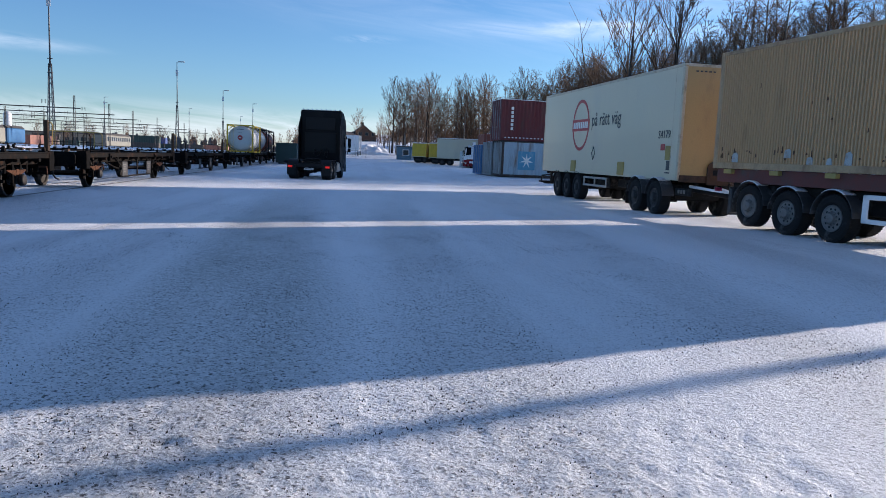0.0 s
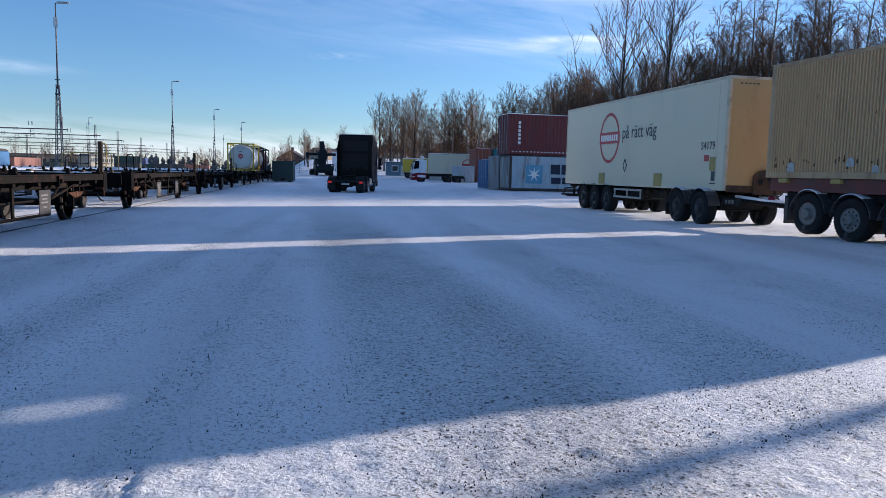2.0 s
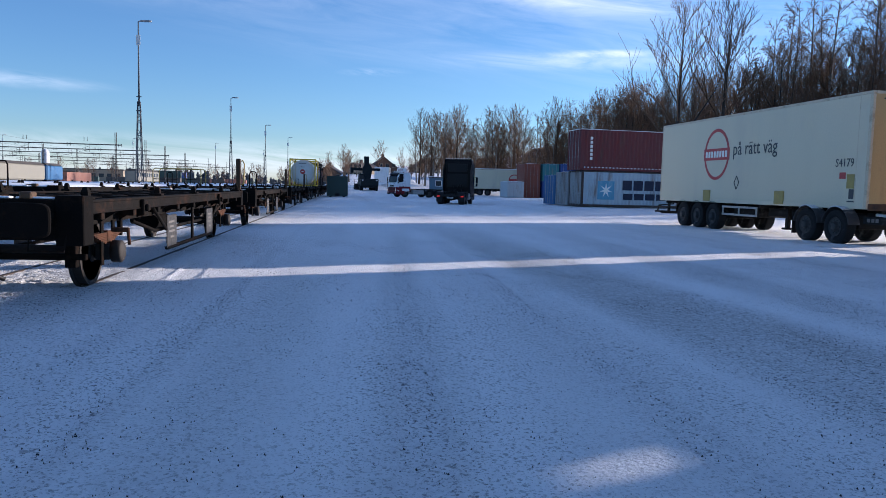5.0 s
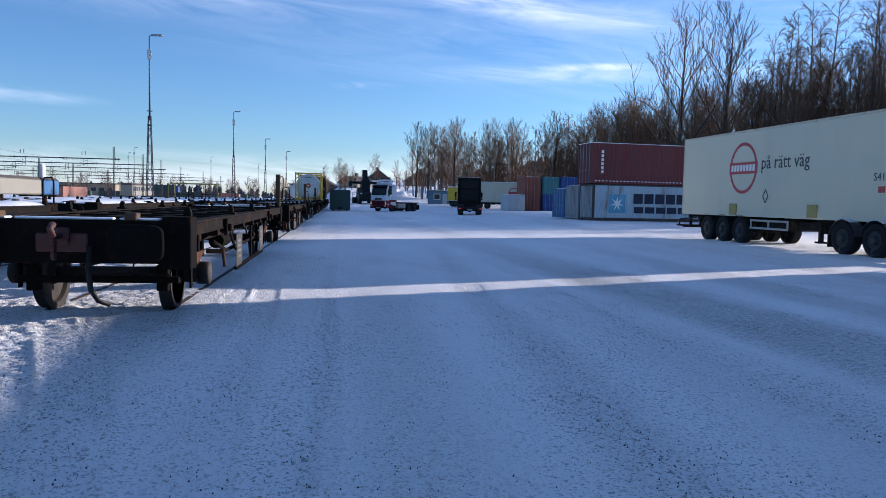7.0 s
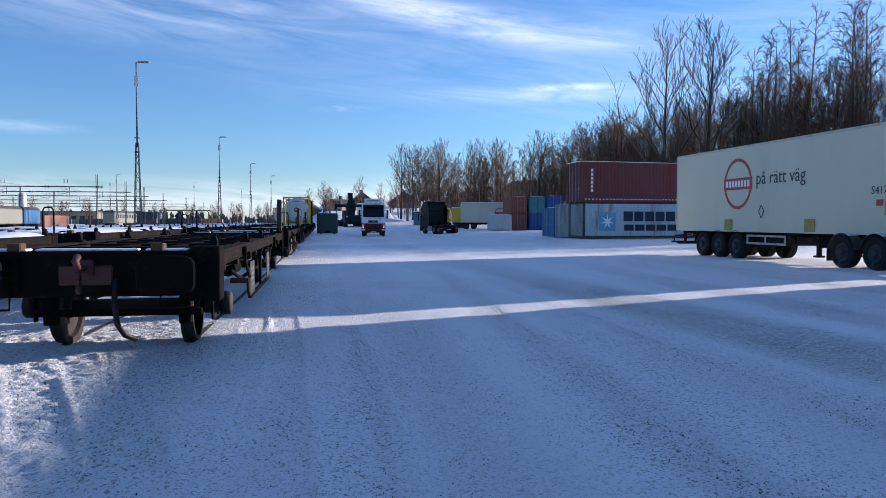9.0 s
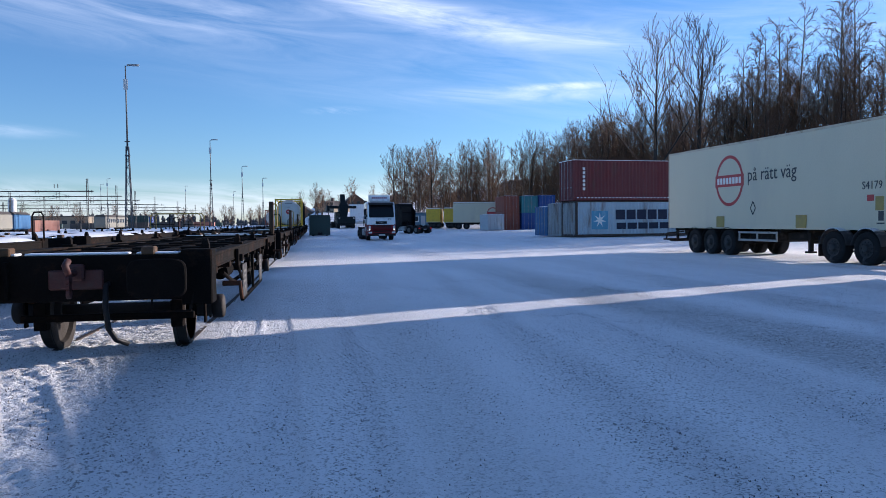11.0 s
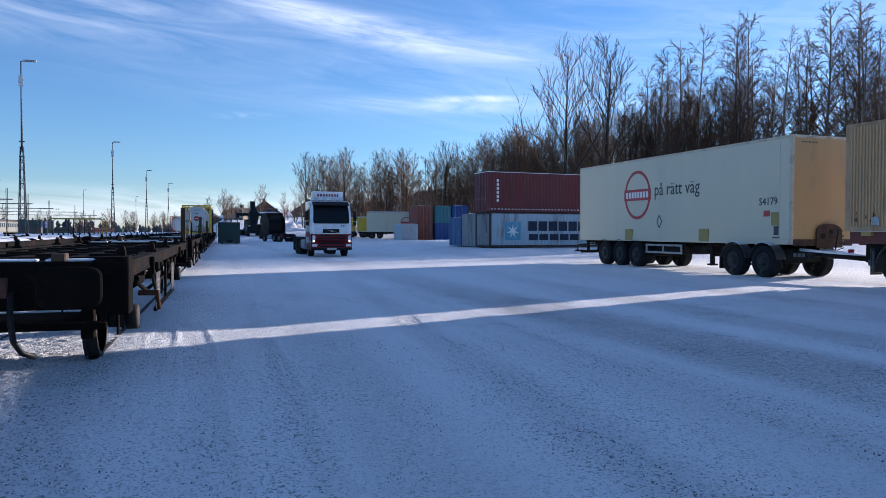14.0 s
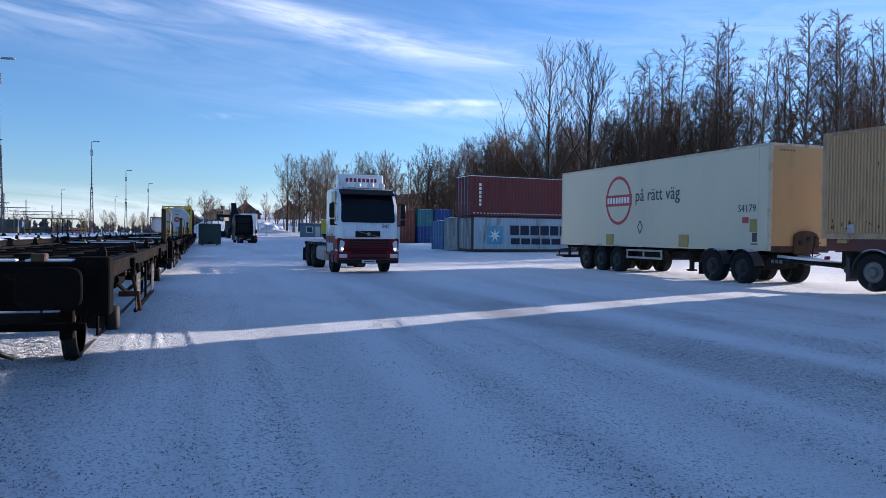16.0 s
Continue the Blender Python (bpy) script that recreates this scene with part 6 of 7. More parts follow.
def carrier_box():
    m = pose(18.93, 7.66, 1.53, 0, 0, 6.0) @ pose(0, 0, 0, 0, 0, -90)
    c = container(m, 7.1, 2.44, 3.11, "tan_box", "tan_frame", "tan corrugated steel container with rust-streaked lower edge on a carrier", doors=False, pitch=0.098, depth=0.034, snow=False, folds=(0.40, 0.52, 0.88))
    rng = random.Random(8)
    for k in range(34):          # narrow drips of rust, most of them low down
        x, z = 0.25 + 6.6 * rng.random(), 0.20 + (0.25 * rng.random() if k % 5 else 1.9 * rng.random())
        w, h = rng.uniform(0.012, 0.035), rng.uniform(0.04, 0.17)
        part("rust_patch", Shape().loft([[(x - w * q, yy, z), (x + w * q, yy, z + 0.01), (x + w * 0.8 * q, yy, z + h * 0.6), (x + w * 0.3 * q, yy, z + h), (x - w * 0.5 * q, yy, z + h * 0.9)] for yy, q in ((0.020, 1.0), (0.006, 0.8))]), "rust", c)
    for x, z, w, h in ((0.95, 0.17, 0.13, 0.26), (2.95, 0.30, 0.12, 0.22), (3.7, 0.16, 0.10, 0.18), (4.3, 0.16, 0.08, 0.16), (4.85, 0.16, 0.11, 0.30), (6.4, 0.2, 0.10, 0.2)):
        part("paint_patch", Shape().prism([(x - w, z), (x + w, z), (x + w * 0.9, z + h * 0.8), (x + 0.3 * w, z + h), (x - 0.8 * w, z + h * 0.85)], "y", 0.004, 0.016), "patch", c, "pale worn patch of paint")
    return c


def reach_stacker(m):
    t = thing("reach_stacker", m, "dark reach stacker with its boom raised", "reach stacker")
    part("body", Shape().box(-1.3, 1.3, -3.2, 3.2, 0.9, 2.0, 0.1).box(-1.7, 1.7, -3.6, -2.2, 1.2, 2.6, 0.15), "stacker", t)
    part("cab", Shape().prism([(-0.6, 2.0), (1.0, 2.0), (1.2, 2.6), (0.7, 3.5), (-0.6, 3.5)], "x", -1.5, -0.3), "stacker", t)
    part("window", Shape().box(-1.40, -0.40, -0.62, -0.60, 2.5, 3.3), "house_glass", t)
    s = Shape()
    s.loft([[(-0.45, -1.4, 2.2), (0.45, -1.4, 2.2), (0.45, -0.5, 2.0), (-0.45, -0.5, 2.0)], [(-0.85, -0.9, 3.9), (0.85, -0.9, 3.9), (0.85, -0.1, 3.7), (-0.85, -0.1, 3.7)], [(-0.85, -0.7, 4.8), (0.85, -0.7, 4.8), (0.85, 0.0, 4.7), (-0.85, 0.0, 4.7)], [(-0.5, -0.4, 5.4), (0.5, -0.4, 5.4), (0.5, 0.3, 5.2), (-0.5, 0.3, 5.2)]])
    part("boom", s, "stacker", t)
    part("inner_boom", Shape().loft([[(-0.45, -0.3, 5.1), (0.45, -0.3, 5.1), (0.45, 0.2, 5.0), (-0.45, 0.2, 5.0)], [(-0.45, 0.4, 6.9), (0.45, 0.4, 6.9), (0.45, 0.9, 6.8), (-0.45, 0.9, 6.8)]]), "stacker", t)
    for sx in (-1, 1):
        part("lift_cylinder", Shape().tube([(sx * 0.7, 0.8, 2.0), (sx * 0.6, 1.6, 4.6)], 0.14, 10), "galv", t)
    part("spreader", Shape().box(-2.8, 2.8, 1.0, 2.2, 4.2, 4.7, 0.06).box(-0.35, 0.35, 0.6, 1.5, 4.6, 6.6, 0.1).box(-2.9, -2.4, 0.9, 2.3, 3.7, 4.75, 0.04), "stacker", t)
    for x, y, w in ((-1.5, 2.2, 1.1), (1.5, 2.2, 1.1), (-1.4, -2.2, 0.6), (1.4, -2.2, 0.6)):
        wheel(t, x, y, 0.82, w, 1 if x > 0 else -1, "rim", 0.1)
    for sx in (-1, 1):
        part("work_lamp", Shape().box(sx * 1.2, sx * 1.5, -3.65, -3.58, 2.2, 2.4, 0.02), "lamp_clear", t)
    return t


# ---- buildings ----
def house(m, w, d, wall_h, roof_h, wall, label, rows=2, cols=4):
    t = thing("house", m, label, "house", "houses on the hill")
    part("wall", Shape().prism([(-w / 2, -2), (w / 2, -2), (w / 2, wall_h), (0, wall_h + roof_h), (-w / 2, wall_h)], "y", 0, d), wall, t)
    for sx in (-1, 1):
        s = Shape()
        x1, z1 = sx * (w / 2 + 0.5), wall_h - 0.5 * roof_h / (w / 2)
        s.add([(0, -0.5, wall_h + roof_h + 0.05), (x1, -0.5, z1 + 0.05), (x1, d + 0.5, z1 + 0.05), (0, d + 0.5, wall_h + roof_h + 0.05),
               (0, -0.5, wall_h + roof_h + 0.3), (x1, -0.5, z1 + 0.3), (x1, d + 0.5, z1 + 0.3), (0, d + 0.5, wall_h + roof_h + 0.3)],
              [(0, 1, 2, 3), (4, 7, 6, 5), (0, 4, 5, 1), (1, 5, 6, 2), (2, 6, 7, 3), (3, 7, 4, 0)])
        part("roof", s, "roof" if sx > 0 else "roof", t)
    ch = part("chimney", Shape().box(-0.5, 0.5, d * 0.4, d * 0.4 + 0.8, wall_h + roof_h * 0.6, wall_h + roof_h + 1.4, 0.03), "roof", t)
    for r in range(rows):
        for c in range(cols):
            x, z = -w / 2 + w * (c + 0.5) / cols, 0.9 + r * 2.7
            wd = part("window", Shape().box(x - 0.65, x + 0.65, -0.06, 0.05, z, z + 1.4, 0.02), "plaster", t)
            part("pane", Shape().box(x - 0.55, x - 0.04, -0.075, -0.062, z + 0.1, z + 1.3), "house_glass", wd)
            part("pane", Shape().box(x + 0.04, x + 0.55, -0.075, -0.062, z + 0.1, z + 1.3), "house_glass", wd)
    return t


def site_cabin(m):
    t = thing("site_cabin", m, "blue-grey site cabin with a white-framed window and snowy roof", "cabin")
    part("wall", Shape().box(0, 6.0, 0, 2.6, 0.1, 2.7, 0.03), "cabin_blue", t)
    s = Shape()
    for k in range(30):
        s.box(0.1 + 0.2 * k, 0.13 + 0.2 * k, -0.015, 0.0, 0.15, 2.65)
    part("cladding_rib", s, "cabin_blue", t)
    part("roof", Shape().box(-0.15, 6.15, -0.2, 2.8, 2.7, 2.85, 0.03), "roof", t)
    part("roof_snow", Shape().box(-0.12, 6.12, -0.17, 2.77, 2.85, 2.95, 0.045), "snow", t)
    for x in (1.2, 4.2):
        w = part("window", Shape().box(x, x + 1.3, -0.05, 0.02, 1.0, 2.2, 0.02), "frame_white", t)
        part("pane", Shape().box(x + 0.12, x + 1.18, -0.06, -0.051, 1.12, 2.08), "house_glass", w)
    part("door", Shape().box(2.95, 3.8, -0.04, 0.02, 0.2, 2.2, 0.02), "white_box", t)
    return t


# ---- trees ----
def tree_meshes(seed, tall, spread, birch):
    """Trunk and bare crown of one winter tree."""
    rng = random.Random(seed)
    trunk, crown = Shape(), Shape()
    pts, rad = [], []
    lean = Vector((rng.uniform(-0.04, 0.04), rng.uniform(-0.04, 0.04), 1))
    for k in range(9):
        u = k / 8
        pts.append(Vector((lean.x * tall * u + 0.15 * math.sin(u * 5 + seed), lean.y * tall * u + 0.15 * math.cos(u * 4 + seed), tall * u * 0.97 - 0.3)))
        rad.append((0.017 if not birch else 0.013) * tall * (1 - u) ** 1.15 + 0.010)
    trunk.tube(pts, rad, 7)

    def along(u):
        i = min(7, int(u * 8))
        return pts[i].lerp(pts[i + 1], u * 8 - i), rad[i]

    def grow(p, d, length, r, level):
        n = (5, 4, 3, 2)[level]
        q, line, rr, dirs = p.copy(), [p.copy()], [r], []
        for k in range(n):
            d = (d + Vector((rng.uniform(-1, 1), rng.uniform(-1, 1), rng.uniform(-0.3, 1.1))) * (0.15 if level < 2 else 0.22)).normalized()
            if birch and level >= 2:
                d = (d + Vector((0, 0, -0.30))).normalized()
            q = q + d * (length / n)
            line.append(q.copy()); rr.append(r * (1 - 0.8 * (k + 1) / n)); dirs.append(d.copy())
        thin = (0.030, 0.020, 0.0135, 0.0105)[level] * (0.8 if birch else 1.0)
        (trunk if level == 0 else crown).tube(line, [max(thin, a) for a in rr], 4 if level == 0 else 3, False, True)
        if level >= 3:
            return
        kids = (6, 6, 5)[level]
        for k in range(kids):
            u = 0.20 + 0.78 * (k + rng.random() * 0.8) / kids
            i = min(n - 1, int(u * n))
            base = line[i].lerp(line[i + 1], u * n - i)
            out = Vector((rng.uniform(-1, 1), rng.uniform(-1, 1), rng.uniform(0.0, 0.7))).normalized()
            grow(base, (dirs[i] * 0.9 + out * 0.75).normalized(), length * rng.uniform(0.36, 0.62), max(thin, r * 0.45), level + 1)

    count = 17 if not birch else 24
    for k in range(count):
        u = (0.24 if not birch else 0.20) + 0.75 * (k + rng.random() * 0.7) / count
        p, r = along(min(0.985, u))
        a = k * 2.4 + rng.uniform(-0.5, 0.5)
        d = Vector((math.cos(a), math.sin(a), 0.85 + 1.1 * u if not birch else 1.0)).normalized()
        grow(p, d, tall * spread * (1.12 - u) ** (0.6 if not birch else 0.75) * rng.uniform(0.75, 1.15), max(0.03, r * 0.5), 0 if (k % 4 == 2 and u < 0.6 and not birch) else 1)
    return (trunk.mesh("trunk", "birch" if birch else "bark", False), crown.mesh("crown", "twig", False))


def plant(rows, meshes, group):
    for i, (x, y, size, kind, turn) in enumerate(rows):
        birch = kind >= 3
        t = thing("birch_tree" if birch else "tree", pose(x, y, height(x, y) - 0.2, 0, 0, turn),
                  "slender bare birch in winter, fine drooping twigs" if birch else "tall bare dark-barked broadleaf tree in winter", "tree", group)
        t.scale = (size, size, size)
        part("trunk", meshes[kind][0], "bark", t)
        part("crown", meshes[kind][1], "twig", t)


# ---- the yard ----
ground()
rails()

wagon = flat_wagon()
wagon.matrix_basis = pose(-0.75, 4.56, 0)
PITCH = 15.3
for i in range(1, 7):
    copy_thing(wagon, pose(-0.75 + 0.02 * (i % 2), 4.56 + PITCH * i, 0))
for i in range(7):
    copy_thing(wagon, pose(-5.3, 0.9 + PITCH * i, 0))
    snow_deck(pose(-5.3, 0.9 + PITCH * i, 0), i + 1)
for i in range(6):
    copy_thing(wagon, pose(-9.6, 9.0 + PITCH * i, 0))
    snow_deck(pose(-9.6, 9.0 + PITCH * i, 0), i + 21)
stake(pose(0.48, 10.6, 1.20))
stake(pose(0.48, 26.3, 1.20), 0.95)
stake(pose(0.48, 41.5, 1.20), 0.95)
for x, y in ((-4.1, 7.0), (0.45, 14.0), (0.42, 29.0), (-4.1, 22.5), (0.4, 44.5), (-0.2, 44.6)):
    hoop(pose(x, y, 1.20))
platform_rail(pose(-5.3, 29.2, 1.02))
tank_container(pose(-0.75, 59.7, 1.21), "tank_white", "yellow", "white tank container in a yellow steel frame on a wagon")
tank_container(pose(-0.75, 66.1, 1.21), "tank_grey", "black", "grey tank container in a black steel frame on a wagon", False)
tank_container(pose(-0.75, 75.1, 1.21), "brick_box", "black", "dull red tank container in a black steel frame on a wagon", False)
tank_container(pose(-5.3, 116.0, 1.21), "tank_white", "brick_box", "white tank container in a red frame on the next track", False)

for x, y, h in ((-9.9, 39.4, 11.5), (-9.6, 74.8, 10.8), (-8.7, 101.1, 9.9), (-7.6, 128.2, 9.8), (-28, 57, 11.0)):
    light_mast(pose(x, y, 0), h)
light_mast(pose(33.0, 1.6, 0), 12.0, "tall slim yard light mast beside the parked carrier", 0.09)
for x, y, h in ((-40, 150, 11), (-52, 190, 12), (-33, 200, 12), (-75, 170, 11), (-24, 235, 12)):
    light_mast(pose(x, y, 0), h)
for y, x in ((112, -33), (133, -34), (156, -36), (190, -39), (228, -40), (275, -42)):
    portal(pose(x, y, 0), 54, 6.9)
wires()

# ---- parked lorries ----
trailer()
dolly()
container_truck()
carrier_box()


# ---- stacked boxes ----
def wall_shapes(c, L, H, kind):
    """Plain emblem and lettering blocks on a container's near side."""
    if kind == "pale":
        part("emblem", Shape().box(1.25, 2.55, -0.006, 0.004, 0.52, 1.86, 0.0), "faded_blue", c, "faded blue square emblem")
        s = Shape()
        for k in range(7):
            a = math.pi / 2 + 2 * math.pi * k / 7
            b0, b1 = a - 0.42, a + 0.42
            p = [(1.90 + 0.17 * math.cos(b0), 1.19 + 0.18 * math.sin(b0)), (1.90 + 0.54 * math.cos(a), 1.19 + 0.56 * math.sin(a)), (1.90 + 0.17 * math.cos(b1), 1.19 + 0.18 * math.sin(b1)), (1.90, 1.19)]
            s.prism(p, "y", -0.012, -0.006)
        part("emblem_star", s, "logo_white", c, "white seven-pointed star")
        for z0, z1, n, x0, w in ((1.22, 1.94, 6, 3.20, 0.74), (0.52, 0.98, 7, 3.26, 0.76)):
            s = Shape()
            for k in range(n):
                x = x0 + k * (w + 0.13)
                s.box(x, x + w, -0.006, 0.004, z0, z1)
            each("lettering_block", s, "ink_blue", c, "navy blue lettering blocks")
    else:
        s = Shape()
        for k in range(6):
            z = H - 0.52 - k * 0.29
            s.box(0.74, 0.93, -0.006, 0.004, z - 0.20, z)
        each("lettering_block", s, "logo_white", c, "white lettering blocks set one below the other")


SX, SY, SA = 20.23, 40.94, 5.0
side = Vector((math.cos(radians(SA)), math.sin(radians(SA)), 0))
back = Vector((-side.y, side.x, 0))
base = Vector((SX, SY, 0.33))


def spot(along, deep, up, turn=0.0):
    p = base + side * along + back * deep
    return pose(p.x, p.y, base.z + up, 0, 0, SA + turn)


c = container(spot(0, 0, 0), 12.19, 2.44, 2.59, "pale_blue", "rusty_post", "weathered pale grey-blue shipping container with a blue star emblem", "stacked containers", snow=False, door_mat="silver_box")
wall_shapes(c, 12.19, 2.59, "pale")
c = container(spot(-0.18, 0.0, 2.63), 12.19, 2.44, 2.90, "oxblood", "oxblood", "oxblood red shipping container stacked on a pale blue one", "stacked containers")
wall_shapes(c, 12.19, 2.90, "red")
s = Shape()
for k in range(42):
    s.box(0.30 + 0.2825 * k, 0.42 + 0.2825 * k, -0.03, 0.06, 0.155, 0.225, 0.02)
part("ledge_snow", s, "snow", c, "small lumps of snow along the bottom rail")
part("roof_edge_snow", Shape().box(0.02, 12.17, -0.02, 0.10, 2.895, 2.93, 0.012).box(-0.02, 0.10, 0.12, 2.42, 2.895, 2.93, 0.012), "snow", c, "thin line of snow on the roof edge")
container(spot(-0.05, 2.56, 0), 6.06, 2.44, 2.52, "silver_box", "silver_box", "weathered silver shipping container with rust streaks", "stacked containers")
container(spot(-0.1, 5.12, 0), 6.06, 2.44, 2.30, "blue_box", "blue_box", "blue shipping container standing on the snow", "stacked containers")

# rows of boxes further off, door ends to the yard
for x, y, z, H, mat, label in ((32.5, 98.8, 0.16, 2.59, "brick_box", "brick red shipping container, lower of two"), (32.5, 98.9, 2.77, 2.59, "brick_box", "brick red shipping container, upper of two"),
                               (35.2, 98.2, 0.16, 2.59, "deep_blue_box", "deep blue shipping container, lower of two"), (35.2, 98.2, 2.77, 2.59, "teal_box", "teal shipping container, upper of two"),
                               (37.8, 97.6, 0.16, 2.59, "deep_blue_box", "deep blue shipping container at the row's end"), (37.8, 97.6, 2.77, 2.65, "deep_blue_box", "deep blue shipping container, upper of two"),
                               (28.9, 94.3, 0.20, 2.35, "white_box", "greyish white steel store container")):
    container(pose(x, y, z, 0, 0, 88), 6.06, 2.44, H, mat, mat, label, "far containers", snow=(z > 1 or mat == "white_box"))
gb = thing("green_skip", pose(1.0, 77.6, 0, 0, 0, -1), "dull green open-topped steel skip", "skip")
part("body", Shape().box(0, 2.42, 0, 5.0, 0.12, 2.42, 0.03), "green_box", gb)
part("rib", Shape().box(0, 0.1, -0.05, 0.02, 0.1, 2.45).box(2.32, 2.42, -0.05, 0.02, 0.1, 2.45).box(0, 2.42, -0.06, 0.03, 2.34, 2.46), "green_box", gb)
part("lid", Shape().box(0.06, 2.36, 0.06, 4.94, 2.42, 2.47, 0.01), "black", gb)
part("skid", Shape().box(0.3, 0.5, -0.1, 5.0, 0, 0.13).box(1.9, 2.1, -0.1, 5.0, 0, 0.13).box(1.0, 1.5, -0.10, 0.0, 0.12, 0.42), "black", gb)


def parked_body(m, L, W, z0, z1, mat, label, emblem=False):
    t = thing("swap_body_trailer", m, label, "trailer", "far parked trailers")
    part("body", Shape().box(0, L, 0, W, z0, z1, 0.04), mat, t)
    part("edge_rail", Shape().box(-0.02, L + 0.02, -0.02, 0.06, z1 - 0.1, z1 + 0.01, 0.01).box(-0.02, L + 0.02, -0.02, 0.06, z0, z0 + 0.12, 0.01), "trailer_rail", t)
    part("roof_snow", Shape().box(0.05, L - 0.05, 0.05, W - 0.05, z1, z1 + 0.09, 0.04), "snow", t)
    part("frame", Shape().box(0.2, L - 0.1, 0.3, W - 0.3, z0 - 0.3, z0, 0.02), "chassis", t)
    for x in (0.9, 2.2, L - 1.2):
        for y, sx in ((0.2, -1), (W - 0.2, 1)):
            w = wheel(t, x, y, 0.52, 0.36, sx, "rim", 0.03)
            w.matrix_basis = pose(x, y, 0.52, 0, 0, 90 if sx < 0 else 90)
    if emblem:
        v, f, n = [], [], 32
        for k in range(n):
            a = 2 * math.pi * k / n
            for rr in (0.95, 0.80):
                v.append((6.6 + rr * math.cos(a), -0.012, z0 + 1.55 + rr * math.sin(a)))
        f = [(2 * k, 2 * ((k + 1) % n), 2 * ((k + 1) % n) + 1, 2 * k + 1) for k in range(n)]
        part("emblem", Shape().add(v, f).box(5.8, 7.4, -0.014, -0.004, z0 + 1.35, z0 + 1.75), "logo_red", t)
    return t


parked_body(pose(24.4, 110.6, 0.25, 0, 0, -13), 13.6, 2.55, 1.1, 4.4, "trailer_white", "cream box trailer parked in a row", True)
parked_body(pose(20.9, 117.4, 0.45, 0, 0, -13), 2.5, 7.4, 1.0, 3.4, "yellow", "yellow swap body trailer with a snowy roof")
parked_body(pose(23.6, 115.0, 0.38, 0, 0, -13), 2.5, 7.4, 1.0, 3.5, "yellow", "mustard yellow swap body trailer beside its twin")
site_cabin(pose(19.4, 134.2, 0.58, 0, 0, -9))
reach_stacker(pose(7.0, 131.5, 0.1, 0, 0, 8))
wb = thing("white_box_body", pose(9.2, 152, height(9, 152), 0, 0, -6), "plain white box body beside the machine", "box body")
part("body", Shape().box(0, 3.2, 0, 7, 1.0, 4.4, 0.04), "cab_white", wb)
part("leg", Shape().box(0.1, 0.25, 0.2, 0.4, 0, 1.0).box(2.9, 3.1, 0.2, 0.4, 0, 1.0).box(0.1, 0.25, 6.2, 6.4, 0, 1.0).box(2.9, 3.1, 6.2, 6.4, 0, 1.0), "chassis", wb)

# low fence and mesh gate by the road
fence = thing("mesh_fence", pose(-4, 140, 0.0), "thin steel mesh fence beside the road", "fence")
for k in range(9):
    part("post", Shape().tube([(k * 2.2, 0, height(-4 + k * 2.2, 140) - 0.1), (k * 2.2, 0, height(-4 + k * 2.2, 140) + 2.0)], 0.04, 6), "mast", fence)
s = Shape()
for k in range(5):
    s.tube([(i * 2.2, 0, height(-4 + i * 2.2, 140) + 0.2 + 0.42 * k) for i in range(9)], 0.014, 4)
part("rail", s, "mast", fence)

snow_bank(10, 20, 158, 172, 2.6, "heap of ploughed white snow by the road", 3)
snow_bank(24, 40, 138, 146, 0.9, "low ploughed snow bank by the cabin", 7)
snow_bank(26, 44, 88, 95, 0.28, "low snow ridge before the far boxes", 9)
snow_bank(-6, 2.5, 118, 136, 0.9, "snow bank beside the track end", 12)

# houses on the hill
for x, y, w, d, wh_, rh, wall, turn in ((16.3, 258, 9.5, 11, 3.6, 3.6, "brick", 4), (5.0, 240, 8, 10, 3.4, 1.9, "plaster", -40), (33, 262, 9, 10, 3.8, 3.2, "plaster", 10), (51, 225, 10, 10, 4.2, 3.0, "brick", 25),
                                       (70, 222, 10, 10, 4.5, 3.0, "plaster", 30), (-4, 262, 10, 9, 5, 3, "brick", -10)):
    house(pose(x, y, height(x, y) - 1.6, 0, 0, turn), w, d, wh_, rh, wall, "brick house with a dark pitched roof, far behind the yard" if wall == "brick" else "pale rendered house with a dark pitched roof, far off")

# rolling stock and stacks beyond the tracks
def rail_vehicle(m, L, mat, label, windows=True):
    t = thing("rail_vehicle", m, label, "rail vehicle")
    part("body", Shape().box(-1.4, 1.4, 0, L, 1.0, 3.6, 0.2), mat, t)
    part("roof", Shape().prism([(-1.35, 3.58), (1.35, 3.58), (0.8, 4.0), (-0.8, 4.0)], "y", 0.1, L - 0.1), "plate", t)
    s = Shape()
    for k in range(int(L / 1.6) if windows else 0):
        s.box(1.40, 1.42, 0.6 + 1.6 * k, 1.5 + 1.6 * k, 2.2, 3.1)
    each("window", s, "house_glass", t)
    for y in (1.8, L - 1.8):
        part("bogie", Shape().box(-1.1, 1.1, y - 1.4, y + 1.4, 0.1, 1.0, 0.1), "wagon_dark", t)


